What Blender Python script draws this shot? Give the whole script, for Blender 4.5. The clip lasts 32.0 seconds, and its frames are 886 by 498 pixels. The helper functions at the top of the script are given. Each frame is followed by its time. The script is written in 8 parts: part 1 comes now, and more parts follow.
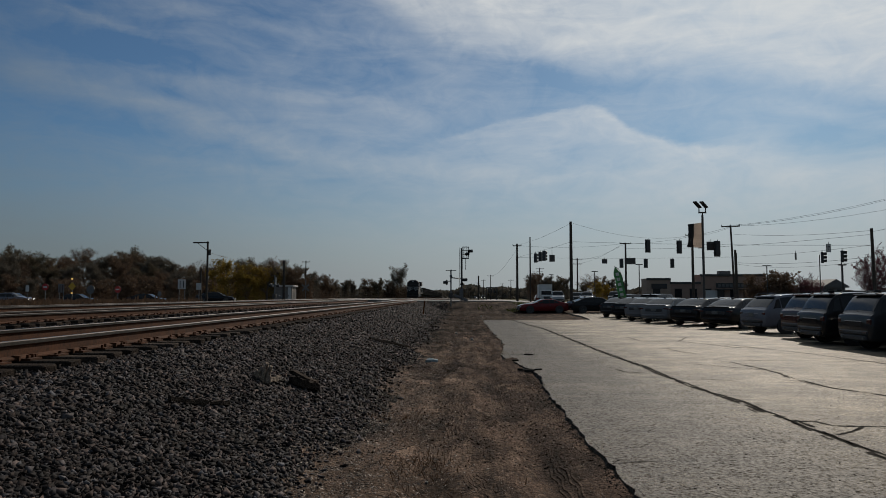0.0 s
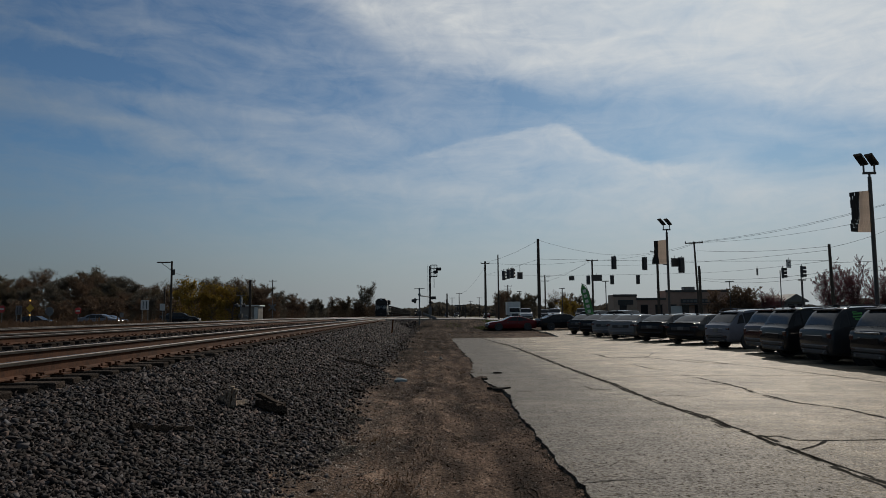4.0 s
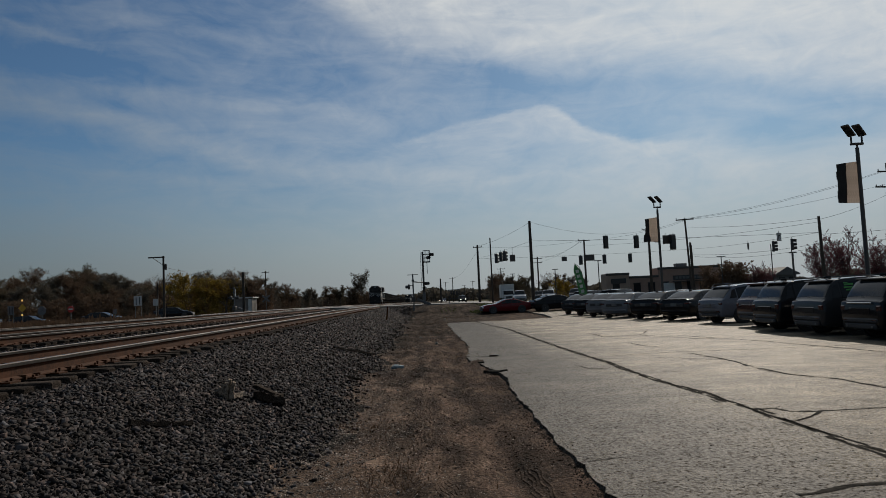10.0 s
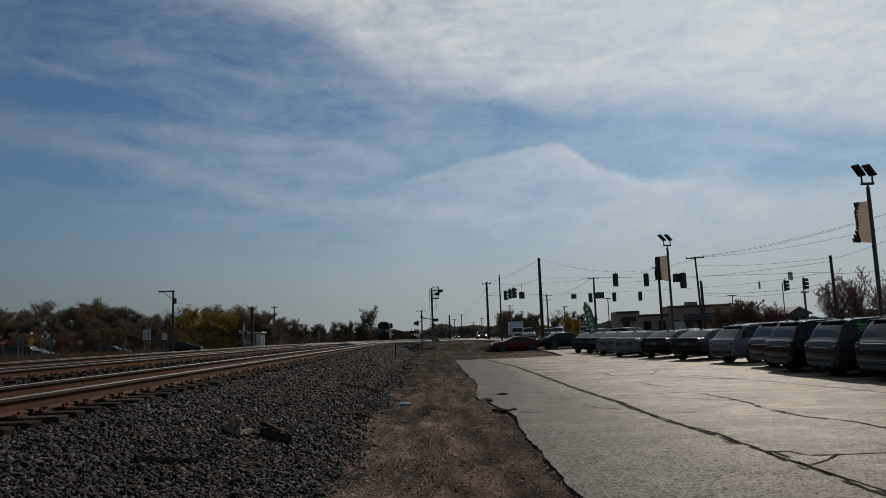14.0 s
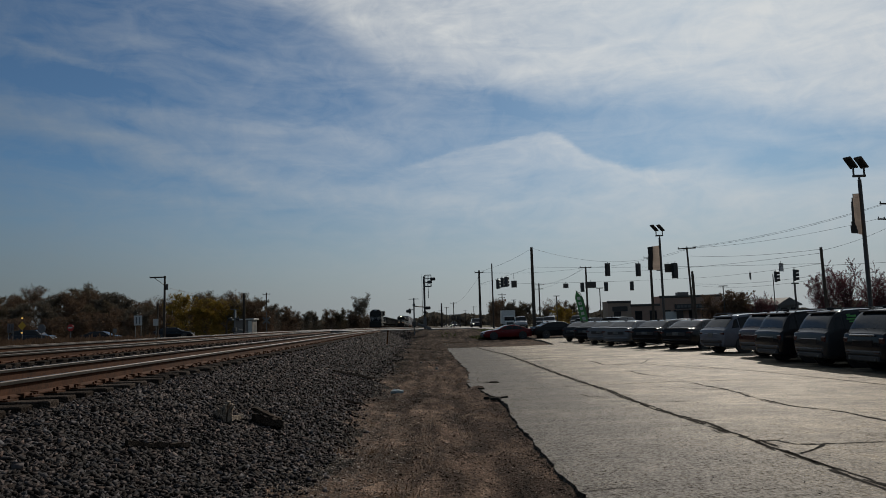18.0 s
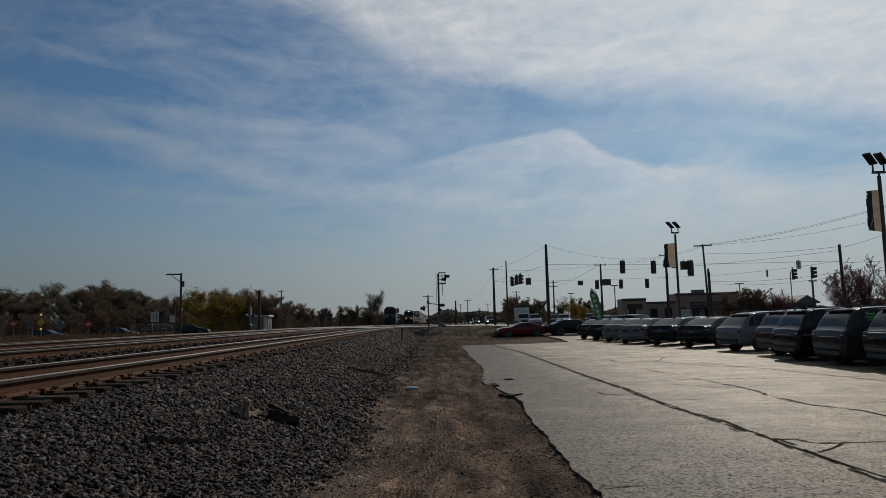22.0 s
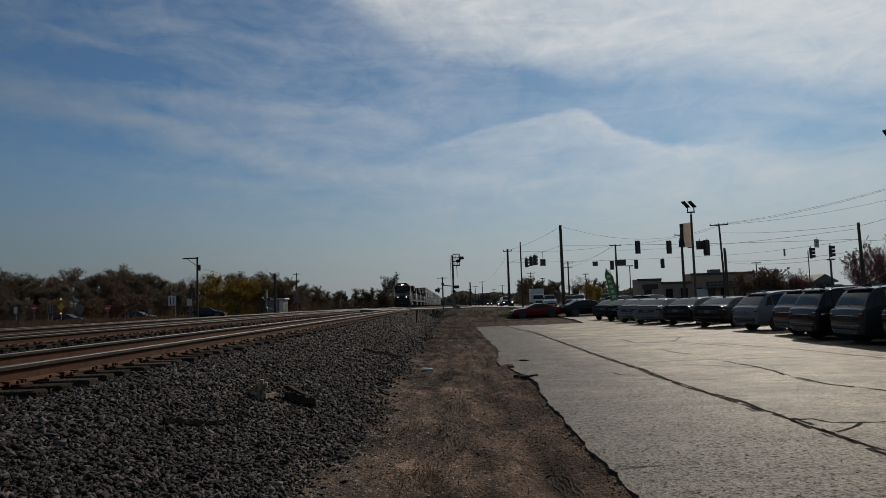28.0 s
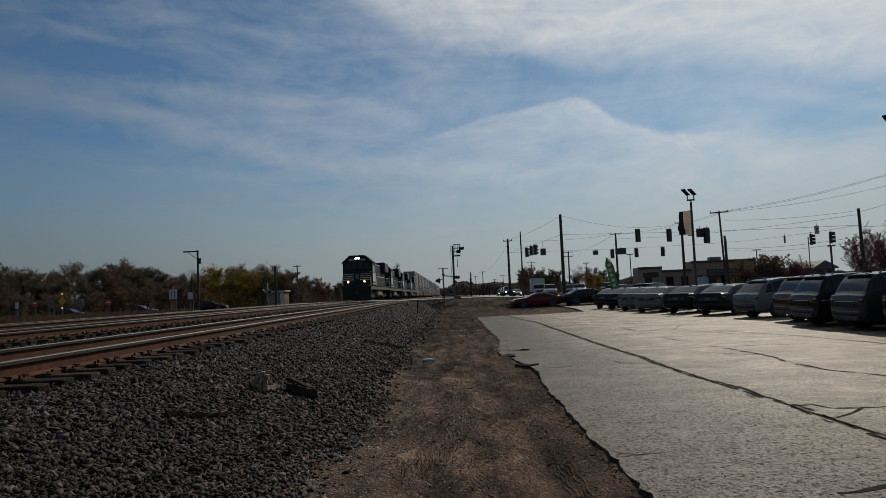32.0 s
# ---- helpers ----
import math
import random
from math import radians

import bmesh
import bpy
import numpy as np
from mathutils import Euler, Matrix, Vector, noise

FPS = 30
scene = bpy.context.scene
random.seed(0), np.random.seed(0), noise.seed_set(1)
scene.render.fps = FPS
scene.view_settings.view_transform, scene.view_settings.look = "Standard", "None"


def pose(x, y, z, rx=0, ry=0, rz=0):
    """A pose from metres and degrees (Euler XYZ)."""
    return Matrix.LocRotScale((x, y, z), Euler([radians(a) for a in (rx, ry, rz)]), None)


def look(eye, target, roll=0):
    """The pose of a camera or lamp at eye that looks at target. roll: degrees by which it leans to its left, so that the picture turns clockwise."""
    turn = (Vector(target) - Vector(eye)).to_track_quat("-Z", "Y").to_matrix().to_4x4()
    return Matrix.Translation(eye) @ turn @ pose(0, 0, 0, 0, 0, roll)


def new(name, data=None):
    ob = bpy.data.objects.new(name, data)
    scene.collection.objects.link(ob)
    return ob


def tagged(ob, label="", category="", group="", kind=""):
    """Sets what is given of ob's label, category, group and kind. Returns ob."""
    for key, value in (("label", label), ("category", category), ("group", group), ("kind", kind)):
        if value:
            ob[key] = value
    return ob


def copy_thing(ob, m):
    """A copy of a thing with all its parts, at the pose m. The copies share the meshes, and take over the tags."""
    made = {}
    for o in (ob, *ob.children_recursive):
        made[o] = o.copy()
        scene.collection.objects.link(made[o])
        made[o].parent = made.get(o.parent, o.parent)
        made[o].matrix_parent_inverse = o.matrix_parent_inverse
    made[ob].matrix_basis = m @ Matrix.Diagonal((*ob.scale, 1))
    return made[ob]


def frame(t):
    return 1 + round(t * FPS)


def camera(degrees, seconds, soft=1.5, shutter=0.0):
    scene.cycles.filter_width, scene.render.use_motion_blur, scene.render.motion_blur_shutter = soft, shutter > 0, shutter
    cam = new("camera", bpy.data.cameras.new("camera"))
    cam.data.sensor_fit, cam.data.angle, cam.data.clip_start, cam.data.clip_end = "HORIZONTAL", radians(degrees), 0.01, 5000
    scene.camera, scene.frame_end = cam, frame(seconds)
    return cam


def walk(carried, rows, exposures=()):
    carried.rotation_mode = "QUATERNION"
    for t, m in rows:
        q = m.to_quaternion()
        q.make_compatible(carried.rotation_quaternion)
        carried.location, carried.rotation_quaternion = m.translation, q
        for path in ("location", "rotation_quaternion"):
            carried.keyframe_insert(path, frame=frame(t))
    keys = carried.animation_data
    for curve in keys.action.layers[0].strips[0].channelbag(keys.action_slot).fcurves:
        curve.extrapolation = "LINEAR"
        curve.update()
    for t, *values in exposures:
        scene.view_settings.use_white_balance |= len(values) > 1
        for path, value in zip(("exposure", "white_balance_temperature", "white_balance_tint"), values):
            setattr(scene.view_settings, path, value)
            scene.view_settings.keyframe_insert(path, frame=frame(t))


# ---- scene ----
cam = camera(64.0, 32.0, soft=0.6)
PATH = [
    (0, (0.0, 0.0, 1.62), (-0.254, 9.975, 2.272), -0.0),
    (0.5, (-0.005, -0.008, 1.623), (-0.251, 9.965, 2.31), 0.12),
    (1, (-0.002, -0.016, 1.629), (-0.192, 9.954, 2.377), -0.2),
    (1.5, (0.007, -0.004, 1.638), (-0.117, 9.964, 2.436), -0.46),
    (2, (0.001, -0.002, 1.64), (-0.072, 9.963, 2.473), -0.35),
    (2.5, (-0.002, -0.001, 1.645), (-0.001, 9.959, 2.535), -0.33),
    (3, (-0.003, 0.0, 1.641), (0.064, 9.958, 2.551), -0.29),
    (3.5, (-0.002, 0.016, 1.644), (0.142, 9.974, 2.549), -0.3),
    (5.5, (0.001, 0.023, 1.643), (0.342, 9.979, 2.515), -1.38),
    (6, (0.005, 0.026, 1.645), (0.366, 9.99, 2.416), -1.59),
    (6.5, (0.001, 0.028, 1.643), (0.389, 9.996, 2.335), -1.8),
    (7, (0.003, 0.021, 1.645), (0.457, 9.991, 2.266), -2.33),
    (7.5, (0.004, 0.027, 1.648), (0.518, 10.0, 2.185), -2.52),
    (8, (0.0, 0.038, 1.645), (0.545, 10.011, 2.145), -2.61),
    (8.5, (-0.007, 0.048, 1.649), (0.479, 10.023, 2.155), -2.66),
    (9, (-0.01, 0.03, 1.652), (0.354, 10.01, 2.174), -2.76),
    (9.5, (-0.011, 0.029, 1.654), (0.275, 10.007, 2.241), -2.69),
    (10, (-0.009, 0.028, 1.65), (0.293, 10.0, 2.338), -2.62),
    (10.5, (-0.017, 0.028, 1.653), (0.305, 9.988, 2.487), -2.25),
    (11, (-0.012, 0.033, 1.652), (0.325, 9.984, 2.585), -2.04),
    (11.5, (-0.017, 0.023, 1.652), (0.267, 9.967, 2.667), -1.94),
    (12, (-0.015, 0.032, 1.655), (0.242, 9.974, 2.701), -1.98),
    (12.5, (-0.013, 0.024, 1.652), (0.23, 9.961, 2.751), -1.89),
    (13, (-0.013, 0.034, 1.653), (0.207, 9.965, 2.81), -1.89),
    (13.5, (-0.008, 0.03, 1.657), (0.19, 9.955, 2.858), -2.1),
    (14, (-0.013, 0.026, 1.656), (0.179, 9.952, 2.859), -2.09),
    (14.5, (-0.015, 0.026, 1.653), (0.21, 9.954, 2.824), -2.09),
    (16.5, (-0.013, 0.027, 1.653), (0.258, 9.966, 2.722), -1.82),
    (17, (-0.016, 0.027, 1.653), (0.266, 9.966, 2.721), -1.75),
    (17.5, (-0.016, 0.028, 1.657), (0.271, 9.968, 2.709), -1.77),
    (18, (-0.018, 0.031, 1.65), (0.272, 9.973, 2.686), -1.64),
    (18.5, (-0.017, 0.032, 1.653), (0.261, 9.976, 2.677), -1.58),
    (19, (-0.02, 0.029, 1.654), (0.248, 9.971, 2.693), -1.46),
    (19.5, (-0.02, 0.037, 1.65), (0.233, 9.978, 2.706), -1.37),
    (20, (-0.013, 0.035, 1.649), (0.209, 9.978, 2.693), -1.59),
    (20.5, (-0.023, 0.028, 1.654), (0.178, 9.973, 2.688), -1.61),
    (21, (-0.015, 0.03, 1.652), (0.162, 9.976, 2.68), -1.71),
    (21.5, (-0.022, 0.031, 1.655), (0.128, 9.977, 2.674), -1.73),
    (22, (-0.033, 0.022, 1.649), (0.058, 9.972, 2.652), -1.52),
    (22.5, (-0.046, 0.014, 1.648), (0.003, 9.969, 2.594), -1.01),
    (23, (-0.037, 0.031, 1.645), (0.013, 9.996, 2.484), -0.85),
    (23.5, (-0.039, 0.045, 1.647), (0.036, 10.019, 2.364), -0.79),
    (24, (-0.035, 0.057, 1.653), (0.027, 10.029, 2.386), -1.03),
    (24.5, (-0.037, 0.054, 1.651), (-0.07, 10.023, 2.436), -1.39),
    (25, (-0.039, 0.044, 1.65), (-0.146, 10.011, 2.462), -1.41),
    (25.5, (-0.033, 0.042, 1.649), (-0.157, 10.008, 2.457), -1.5),
    (27.5, (-0.037, 0.053, 1.647), (-0.153, 10.021, 2.434), -1.75),
    (28, (-0.03, 0.05, 1.649), (-0.146, 10.021, 2.403), -1.92),
    (28.5, (-0.035, 0.062, 1.645), (-0.153, 10.035, 2.375), -1.75),
    (29, (-0.034, 0.058, 1.648), (-0.154, 10.028, 2.412), -1.66),
    (29.5, (-0.031, 0.049, 1.647), (-0.141, 10.018, 2.42), -1.69),
    (30, (-0.034, 0.044, 1.645), (-0.13, 10.015, 2.404), -1.65),
    (30.5, (-0.028, 0.044, 1.649), (-0.113, 10.016, 2.383), -1.83),
    (31, (-0.028, 0.06, 1.642), (-0.109, 10.037, 2.315), -2.08),
    (31.5, (-0.027, 0.056, 1.648), (-0.116, 10.037, 2.254), -2.24),
    (32, (-0.022, 0.05, 1.647), (-0.147, 10.029, 2.268), -2.55),
]
walk(cam, [(t, look(eye, target, roll)) for t, eye, target, roll in PATH], [(0.0, 0.0), (32.0, 0.0)])

# ---- light ----
SUN_AZ, SUN_EL = 24.0, 33.0
sun_dir = Vector((math.sin(radians(SUN_AZ)) * math.cos(radians(SUN_EL)), math.cos(radians(SUN_AZ)) * math.cos(radians(SUN_EL)), math.sin(radians(SUN_EL))))
sun = new("sun", bpy.data.lights.new("sun", "SUN"))
sun.data.energy, sun.data.angle, sun.data.color = 2.8, radians(0.6), (1.0, 0.895, 0.765)
sun.matrix_world = look(sun_dir * 200, (0, 0, 0))


SKY_TINT = (0.0275, 0.0385, 0.0465)
HAZE_FAR, HAZE_NEAR = (0.140, 0.159, 0.173, 1), (0.405, 0.44, 0.462, 1)
CLOUD_FAR, CLOUD_NEAR = (0.138, 0.172, 0.198, 1), (0.65, 0.67, 0.675, 1)
# the lower edge of the high veil and the upper edge of the bank below it: bearing, height in degrees
VEIL = ((-36, 27), (-14, 25), (-8, 23.5), (-4.5, 21.6), (-0.5, 18.6), (4.7, 18.6), (9.2, 17.6), (13.7, 17.2), (18.1, 16.6), (23.1, 15.9), (26.3, 14.2), (30, 13.2), (33, 12.4), (39, 11.0))
BANK = ((-36, 9.0), (-12, 10.6), (-6, 11.6), (-1.2, 12.8), (4.4, 13.8), (7.6, 14.4), (10.4, 15.1), (11.8, 14.5), (13.5, 13.1), (16.1, 11.9), (18.2, 11.4), (21.2, 11.5), (23.6, 10.8), (26, 9.6), (28, 9.2), (31.6, 9.4), (39, 10))
# streaks of thin cloud: bearings and heights along them, half width, amount
STREAKS = (
    (((-36, 15.2), (-28.8, 14.9), (-25.3, 14.5), (-21.7, 13.6), (-17.8, 12.7), (-13.7, 11.3), (-9.4, 10.5), (-0.4, 9.9), (8, 9.4)), 0.95, 0.22),
    (((-30, 16.4), (-23.5, 16.2), (-19.7, 16.0), (-15.6, 15.5), (-10.1, 15.5), (-6.6, 15.2), (-3.9, 14.0), (0, 13.2)), 0.7, 0.14),
    (((-27, 10.3), (-23.6, 10.1), (-17, 9.8), (-12.9, 9.4), (-8, 9.0)), 0.5, 0.12),
    (((-36, 20.6), (-28.7, 19.8), (-26.7, 19.3), (-22, 18.4)), 0.3, 0.14),
    (((-27, 21.0), (-17.5, 21.0), (-14.2, 20.4), (-8, 19.6)), 0.5, 0.14),
    (((2, 7.6), (5.1, 8.7), (7.8, 9.5), (11.5, 9.7), (16, 9.2)), 0.3, 0.12),
    (((-3.5, 12.2), (-1.2, 12.7), (4.4, 13.7), (7.6, 14.3), (10.4, 14.95), (12.5, 14.2)), 0.22, 0.14),
    (((21, 14.6), (25, 13.4), (29, 12.2), (33, 11.4), (39, 10.6)), 0.5, 0.12),
)
# broad ovals of more or less cloud: bearing, height, half width, half height, tilt, amount
OVALS = ((-13, 13.3, 11, 2.4, -8, 0.2), (-26.7, 17.6, 5, 1.2, -5, -0.2), (-22.8, 15.2, 2.2, 0.45, -10, -0.14), (-25.7, 12.1, 3, 0.6, -5, -0.12), (-10.7, 9.05, 2.2, 0.4, 4, -0.14), (-4.9, 11.7, 2.6, 0.6, 8, -0.12), (7.4, 17.6, 3, 1.0, -20, -0.16), (20, 13.8, 6, 1.6, -4, 0.06), (27.3, 11.7, 3.4, 0.9, 14, -0.12), (-1, 17, 5, 2.6, -40, 0.16))


def make_world():
    world = bpy.data.worlds.new("sky")
    scene.world = world
    world.use_nodes = True
    nt = world.node_tree
    nt.nodes.clear()
    N, L = nt.nodes.new, nt.links.new

    def val(op, a, b=None, clamp=False):
        n = N("ShaderNodeMath")
        n.operation, n.use_clamp = op, clamp
        for i, v in enumerate((a, b)):
            if v is None:
                continue
            if isinstance(v, (int, float)):
                n.inputs[i].default_value = v
            else:
                L(v, n.inputs[i])
        return n.outputs[0]

    def ramp(x, lo, hi):
        n = N("ShaderNodeMapRange")
        n.interpolation_type = "SMOOTHSTEP"
        n.inputs["From Min"].default_value, n.inputs["From Max"].default_value = lo, hi
        L(x, n.inputs["Value"])
        return n.outputs[0]

    sky = N("ShaderNodeTexSky")
    sky.sky_type, sky.sun_disc = "NISHITA", False
    sky.sun_elevation, sky.sun_rotation = radians(SUN_EL), radians(SUN_AZ)
    sky.air_density, sky.dust_density, sky.ozone_density = 1.0, 0.6, 2.0
    tc = N("ShaderNodeTexCoord")
    sep = N("ShaderNodeSeparateXYZ")
    L(tc.outputs["Generated"], sep.inputs[0])
    x, y, z = sep.outputs
    # bearing from the track (to the right) and height over the horizon, in degrees
    az = val("MULTIPLY", val("ARCTAN2", x, y), 57.2958)
    el = val("MULTIPLY", val("ARCSINE", z), 57.2958)
    flat = N("ShaderNodeCombineXYZ")
    L(az, flat.inputs[0]), L(el, flat.inputs[1])

    def cloud(scale, stretch, turn, detail, rough, distort, shift):
        m = N("ShaderNodeMapping")
        m.inputs["Rotation"].default_value = (0, 0, radians(turn))
        m.inputs["Scale"].default_value = (1, stretch, 1)
        m.inputs["Location"].default_value = shift
        L(flat.outputs[0], m.inputs[0])
        n = N("ShaderNodeTexNoise")
        n.inputs["Scale"].default_value, n.inputs["Detail"].default_value = scale, detail
        n.inputs["Roughness"].default_value, n.inputs["Distortion"].default_value = rough, distort
        L(m.outputs[0], n.inputs["Vector"])
        return n.outputs[0]

    big = cloud(0.055, 2.6, 9, 6, 0.55, 1.2, (3.1, 1.4, 0))
    wisps = cloud(0.10, 4.5, 14, 9, 0.62, 1.6, (0.4, 6.2, 0))
    fine = cloud(0.42, 2.2, -35, 8, 0.66, 0.8, (2.0, 0.7, 0))
    curls = cloud(0.24, 1.7, 38, 9, 0.6, 1.4, (5.0, 3.1, 0))
    warp = val("SUBTRACT", cloud(0.16, 1.5, 0, 4, 0.5, 0.5, (9, 2, 0)), 0.5)
    ripple = val("SUBTRACT", cloud(0.6, 2.0, 12, 6, 0.6, 0.8, (1, 8, 0)), 0.5)
    azw = val("ADD", az, val("MULTIPLY", warp, 4.0))
    elw = val("ADD", el, val("ADD", val("MULTIPLY", warp, 1.3), val("MULTIPLY", ripple, 0.8)))
    crisp = val("ADD", el, val("ADD", val("MULTIPLY", warp, 0.7), val("MULTIPLY", ripple, 0.7)))

    def along(pts):
        """The height of a line of cloud at each bearing."""
        m = N("ShaderNodeMapRange")
        m.inputs["From Min"].default_value, m.inputs["From Max"].default_value = -40.0, 40.0
        L(az, m.inputs["Value"])
        r = N("ShaderNodeValToRGB")
        r.color_ramp.interpolation = "B_SPLINE"
        e = r.color_ramp.elements
        for k, (a, h) in enumerate(pts):
            at = (a + 40) / 80
            if k < 2:
                e[k].position = at
            else:
                e.new(at)
        for k, (a, h) in enumerate(pts):
            e[k].position, e[k].color = (a + 40) / 80, (h / 40, h / 40, h / 40, 1)
        L(m.outputs[0], r.inputs[0])
        return val("MULTIPLY", r.outputs[0], 40.0)

    def bell(x):
        return val("POWER", 2.718, val("MULTIPLY", val("MULTIPLY", x, x), -1.0))

    def oval(a0, e0, ra, re, tilt, amount):
        """A soft oval of more (or less) cloud at a bearing and height."""
        c, s_ = math.cos(radians(tilt)), math.sin(radians(tilt))
        dx, dy = val("SUBTRACT", azw, a0), val("SUBTRACT", elw, e0)
        p = val("DIVIDE", val("ADD", val("MULTIPLY", dx, c), val("MULTIPLY", dy, s_)), ra)
        q = val("DIVIDE", val("SUBTRACT", val("MULTIPLY", dy, c), val("MULTIPLY", dx, s_)), re)
        r2 = val("ADD", val("MULTIPLY", p, p), val("MULTIPLY", q, q))
        return val("MULTIPLY", val("POWER", 2.718, val("MULTIPLY", r2, -1.0)), amount)

    def streak(pts, half, amount):
        line = bell(val("DIVIDE", val("SUBTRACT", elw, along(pts)), half))
        ends = val("MULTIPLY", ramp(azw, pts[0][0] - 1, pts[0][0] + 5), ramp(azw, pts[-1][0] + 1, pts[-1][0] - 5))
        return val("MULTIPLY", val("MULTIPLY", line, ends), val("MULTIPLY", val("ADD", fine, 0.5), amount))

    texture = val("ADD", val("MULTIPLY", big, 0.5), val("ADD", val("MULTIPLY", wisps, 0.5), val("MULTIPLY", curls, 0.5)))
    cover = val("ADD", val("MULTIPLY", val("SUBTRACT", texture, 0.75), 0.8), 0.11)
    over = val("SUBTRACT", elw, along(VEIL))
    veil = val("MULTIPLY", ramp(over, -1.1, 2.6), val("ADD", val("MULTIPLY", texture, 0.55), 0.22))
    under = val("SUBTRACT", along(BANK), crisp)
    blur = ramp(az, 17.0, 25.0)
    rim = val("ADD", val("MULTIPLY", ramp(under, -0.22, 0.45), val("SUBTRACT", 1.0, blur)), val("MULTIPLY", ramp(under, -2.2, 2.4), blur))
    bank = val("MULTIPLY", rim, val("POWER", 2.718, val("MULTIPLY", val("MAXIMUM", under, 0.0), -0.10)))
    bank = val("MULTIPLY", bank, val("MULTIPLY", ramp(az, -8.0, 19.0), val("ADD", val("MULTIPLY", texture, 0.62), 0.10)))
    cover = val("ADD", cover, val("ADD", veil, bank))
    for pts, half, amount in STREAKS:
        cover = val("ADD", cover, streak(pts, half, amount))
    for b in OVALS:
        cover = val("ADD", cover, oval(*b))
    mask = val("ADD", cover, 0.0, True)
    low = val("MULTIPLY", ramp(el, 13.5, -1.0), 0.96)
    d = N("ShaderNodeVectorMath")
    d.operation = "DOT_PRODUCT"
    L(tc.outputs["Generated"], d.inputs[0])
    d.inputs[1].default_value = sun_dir
    sky_k = N("ShaderNodeVectorMath")
    sky_k.operation = "MULTIPLY"
    L(sky.outputs[0], sky_k.inputs[0])
    sky_k.inputs[1].default_value = SKY_TINT
    g = val("POWER", ramp(d.outputs["Value"], 0.42, 1.0), 1.25)
    tint = N("ShaderNodeMix")
    tint.data_type = "RGBA"
    L(g, tint.inputs[0])
    tint.inputs[6].default_value, tint.inputs[7].default_value = CLOUD_FAR, CLOUD_NEAR
    mix = N("ShaderNodeMix")
    mix.data_type = "RGBA"
    L(val("MULTIPLY", mask, 0.96), mix.inputs[0])
    L(sky_k.outputs[0], mix.inputs[6]), L(tint.outputs[2], mix.inputs[7])
    haze, air = N("ShaderNodeMix"), N("ShaderNodeMix")
    haze.data_type = air.data_type = "RGBA"
    haze.inputs[6].default_value, haze.inputs[7].default_value = HAZE_FAR, HAZE_NEAR
    L(g, haze.inputs[0]), L(low, air.inputs[0]), L(mix.outputs[2], air.inputs[6]), L(haze.outputs[2], air.inputs[7])
    bg = N("ShaderNodeBackground")
    L(air.outputs[2], bg.inputs[0])
    bg.inputs[1].default_value = 1.0
    out = N("ShaderNodeOutputWorld")
    L(bg.outputs[0], out.inputs[0])


make_world()

# ---- materials ----
def mat(name, a, b=None, scale=4.0, rough=0.7, bump=0.0, metal=0.0, spec=0.5, fine=8.0, glow=0.0, coat=0.0, per_object=0.0, bump_size=0.02):
    """A surface of two colours mixed by noise at two scales, with relief of the same grain."""
    m = bpy.data.materials.new(name)
    m.use_nodes = True
    nt = m.node_tree
    N, L = nt.nodes.new, nt.links.new
    s = nt.nodes["Principled BSDF"]
    s.inputs["Roughness"].default_value, s.inputs["Metallic"].default_value = rough, metal
    s.inputs["Specular IOR Level"].default_value = spec
    s.inputs["Coat Weight"].default_value, s.inputs["Coat Roughness"].default_value = coat, 0.08
    b = b or tuple(c * 0.8 for c in a)
    tc = N("ShaderNodeTexCoord")
    n1, n2 = N("ShaderNodeTexNoise"), N("ShaderNodeTexNoise")
    for n, sc, det in ((n1, scale, 4), (n2, scale * fine, 6)):
        n.inputs["Scale"].default_value, n.inputs["Detail"].default_value = sc, det
        L(tc.outputs["Object"], n.inputs["Vector"])
    add = N("ShaderNodeMath")
    add.operation = "ADD"
    L(n1.outputs[0], add.inputs[0]), L(n2.outputs[0], add.inputs[1])
    r = N("ShaderNodeMapRange")
    r.inputs["From Min"].default_value, r.inputs["From Max"].default_value = 0.75, 1.25
    L(add.outputs[0], r.inputs["Value"])
    mix = N("ShaderNodeMix")
    mix.data_type = "RGBA"
    mix.inputs[6].default_value, mix.inputs[7].default_value = (*a, 1), (*b, 1)
    L(r.outputs[0], mix.inputs[0])
    colour = mix.outputs[2]
    if per_object:
        info, hsv, mr = N("ShaderNodeObjectInfo"), N("ShaderNodeHueSaturation"), N("ShaderNodeMapRange")
        mr.inputs["To Min"].default_value, mr.inputs["To Max"].default_value = 1 - per_object, 1 + per_object
        L(info.outputs["Random"], mr.inputs["Value"]), L(mr.outputs[0], hsv.inputs["Value"]), L(colour, hsv.inputs["Color"])
        colour = hsv.outputs[0]
    L(colour, s.inputs["Base Color"])
    if bump:
        bp = N("ShaderNodeBump")
        bp.inputs["Strength"].default_value, bp.inputs["Distance"].default_value = bump, bump_size
        L(add.outputs[0], bp.inputs["Height"]), L(bp.outputs[0], s.inputs["Normal"])
    if glow:
        s.inputs["Emission Color"].default_value, s.inputs["Emission Strength"].default_value = (*a, 1), glow
    return m


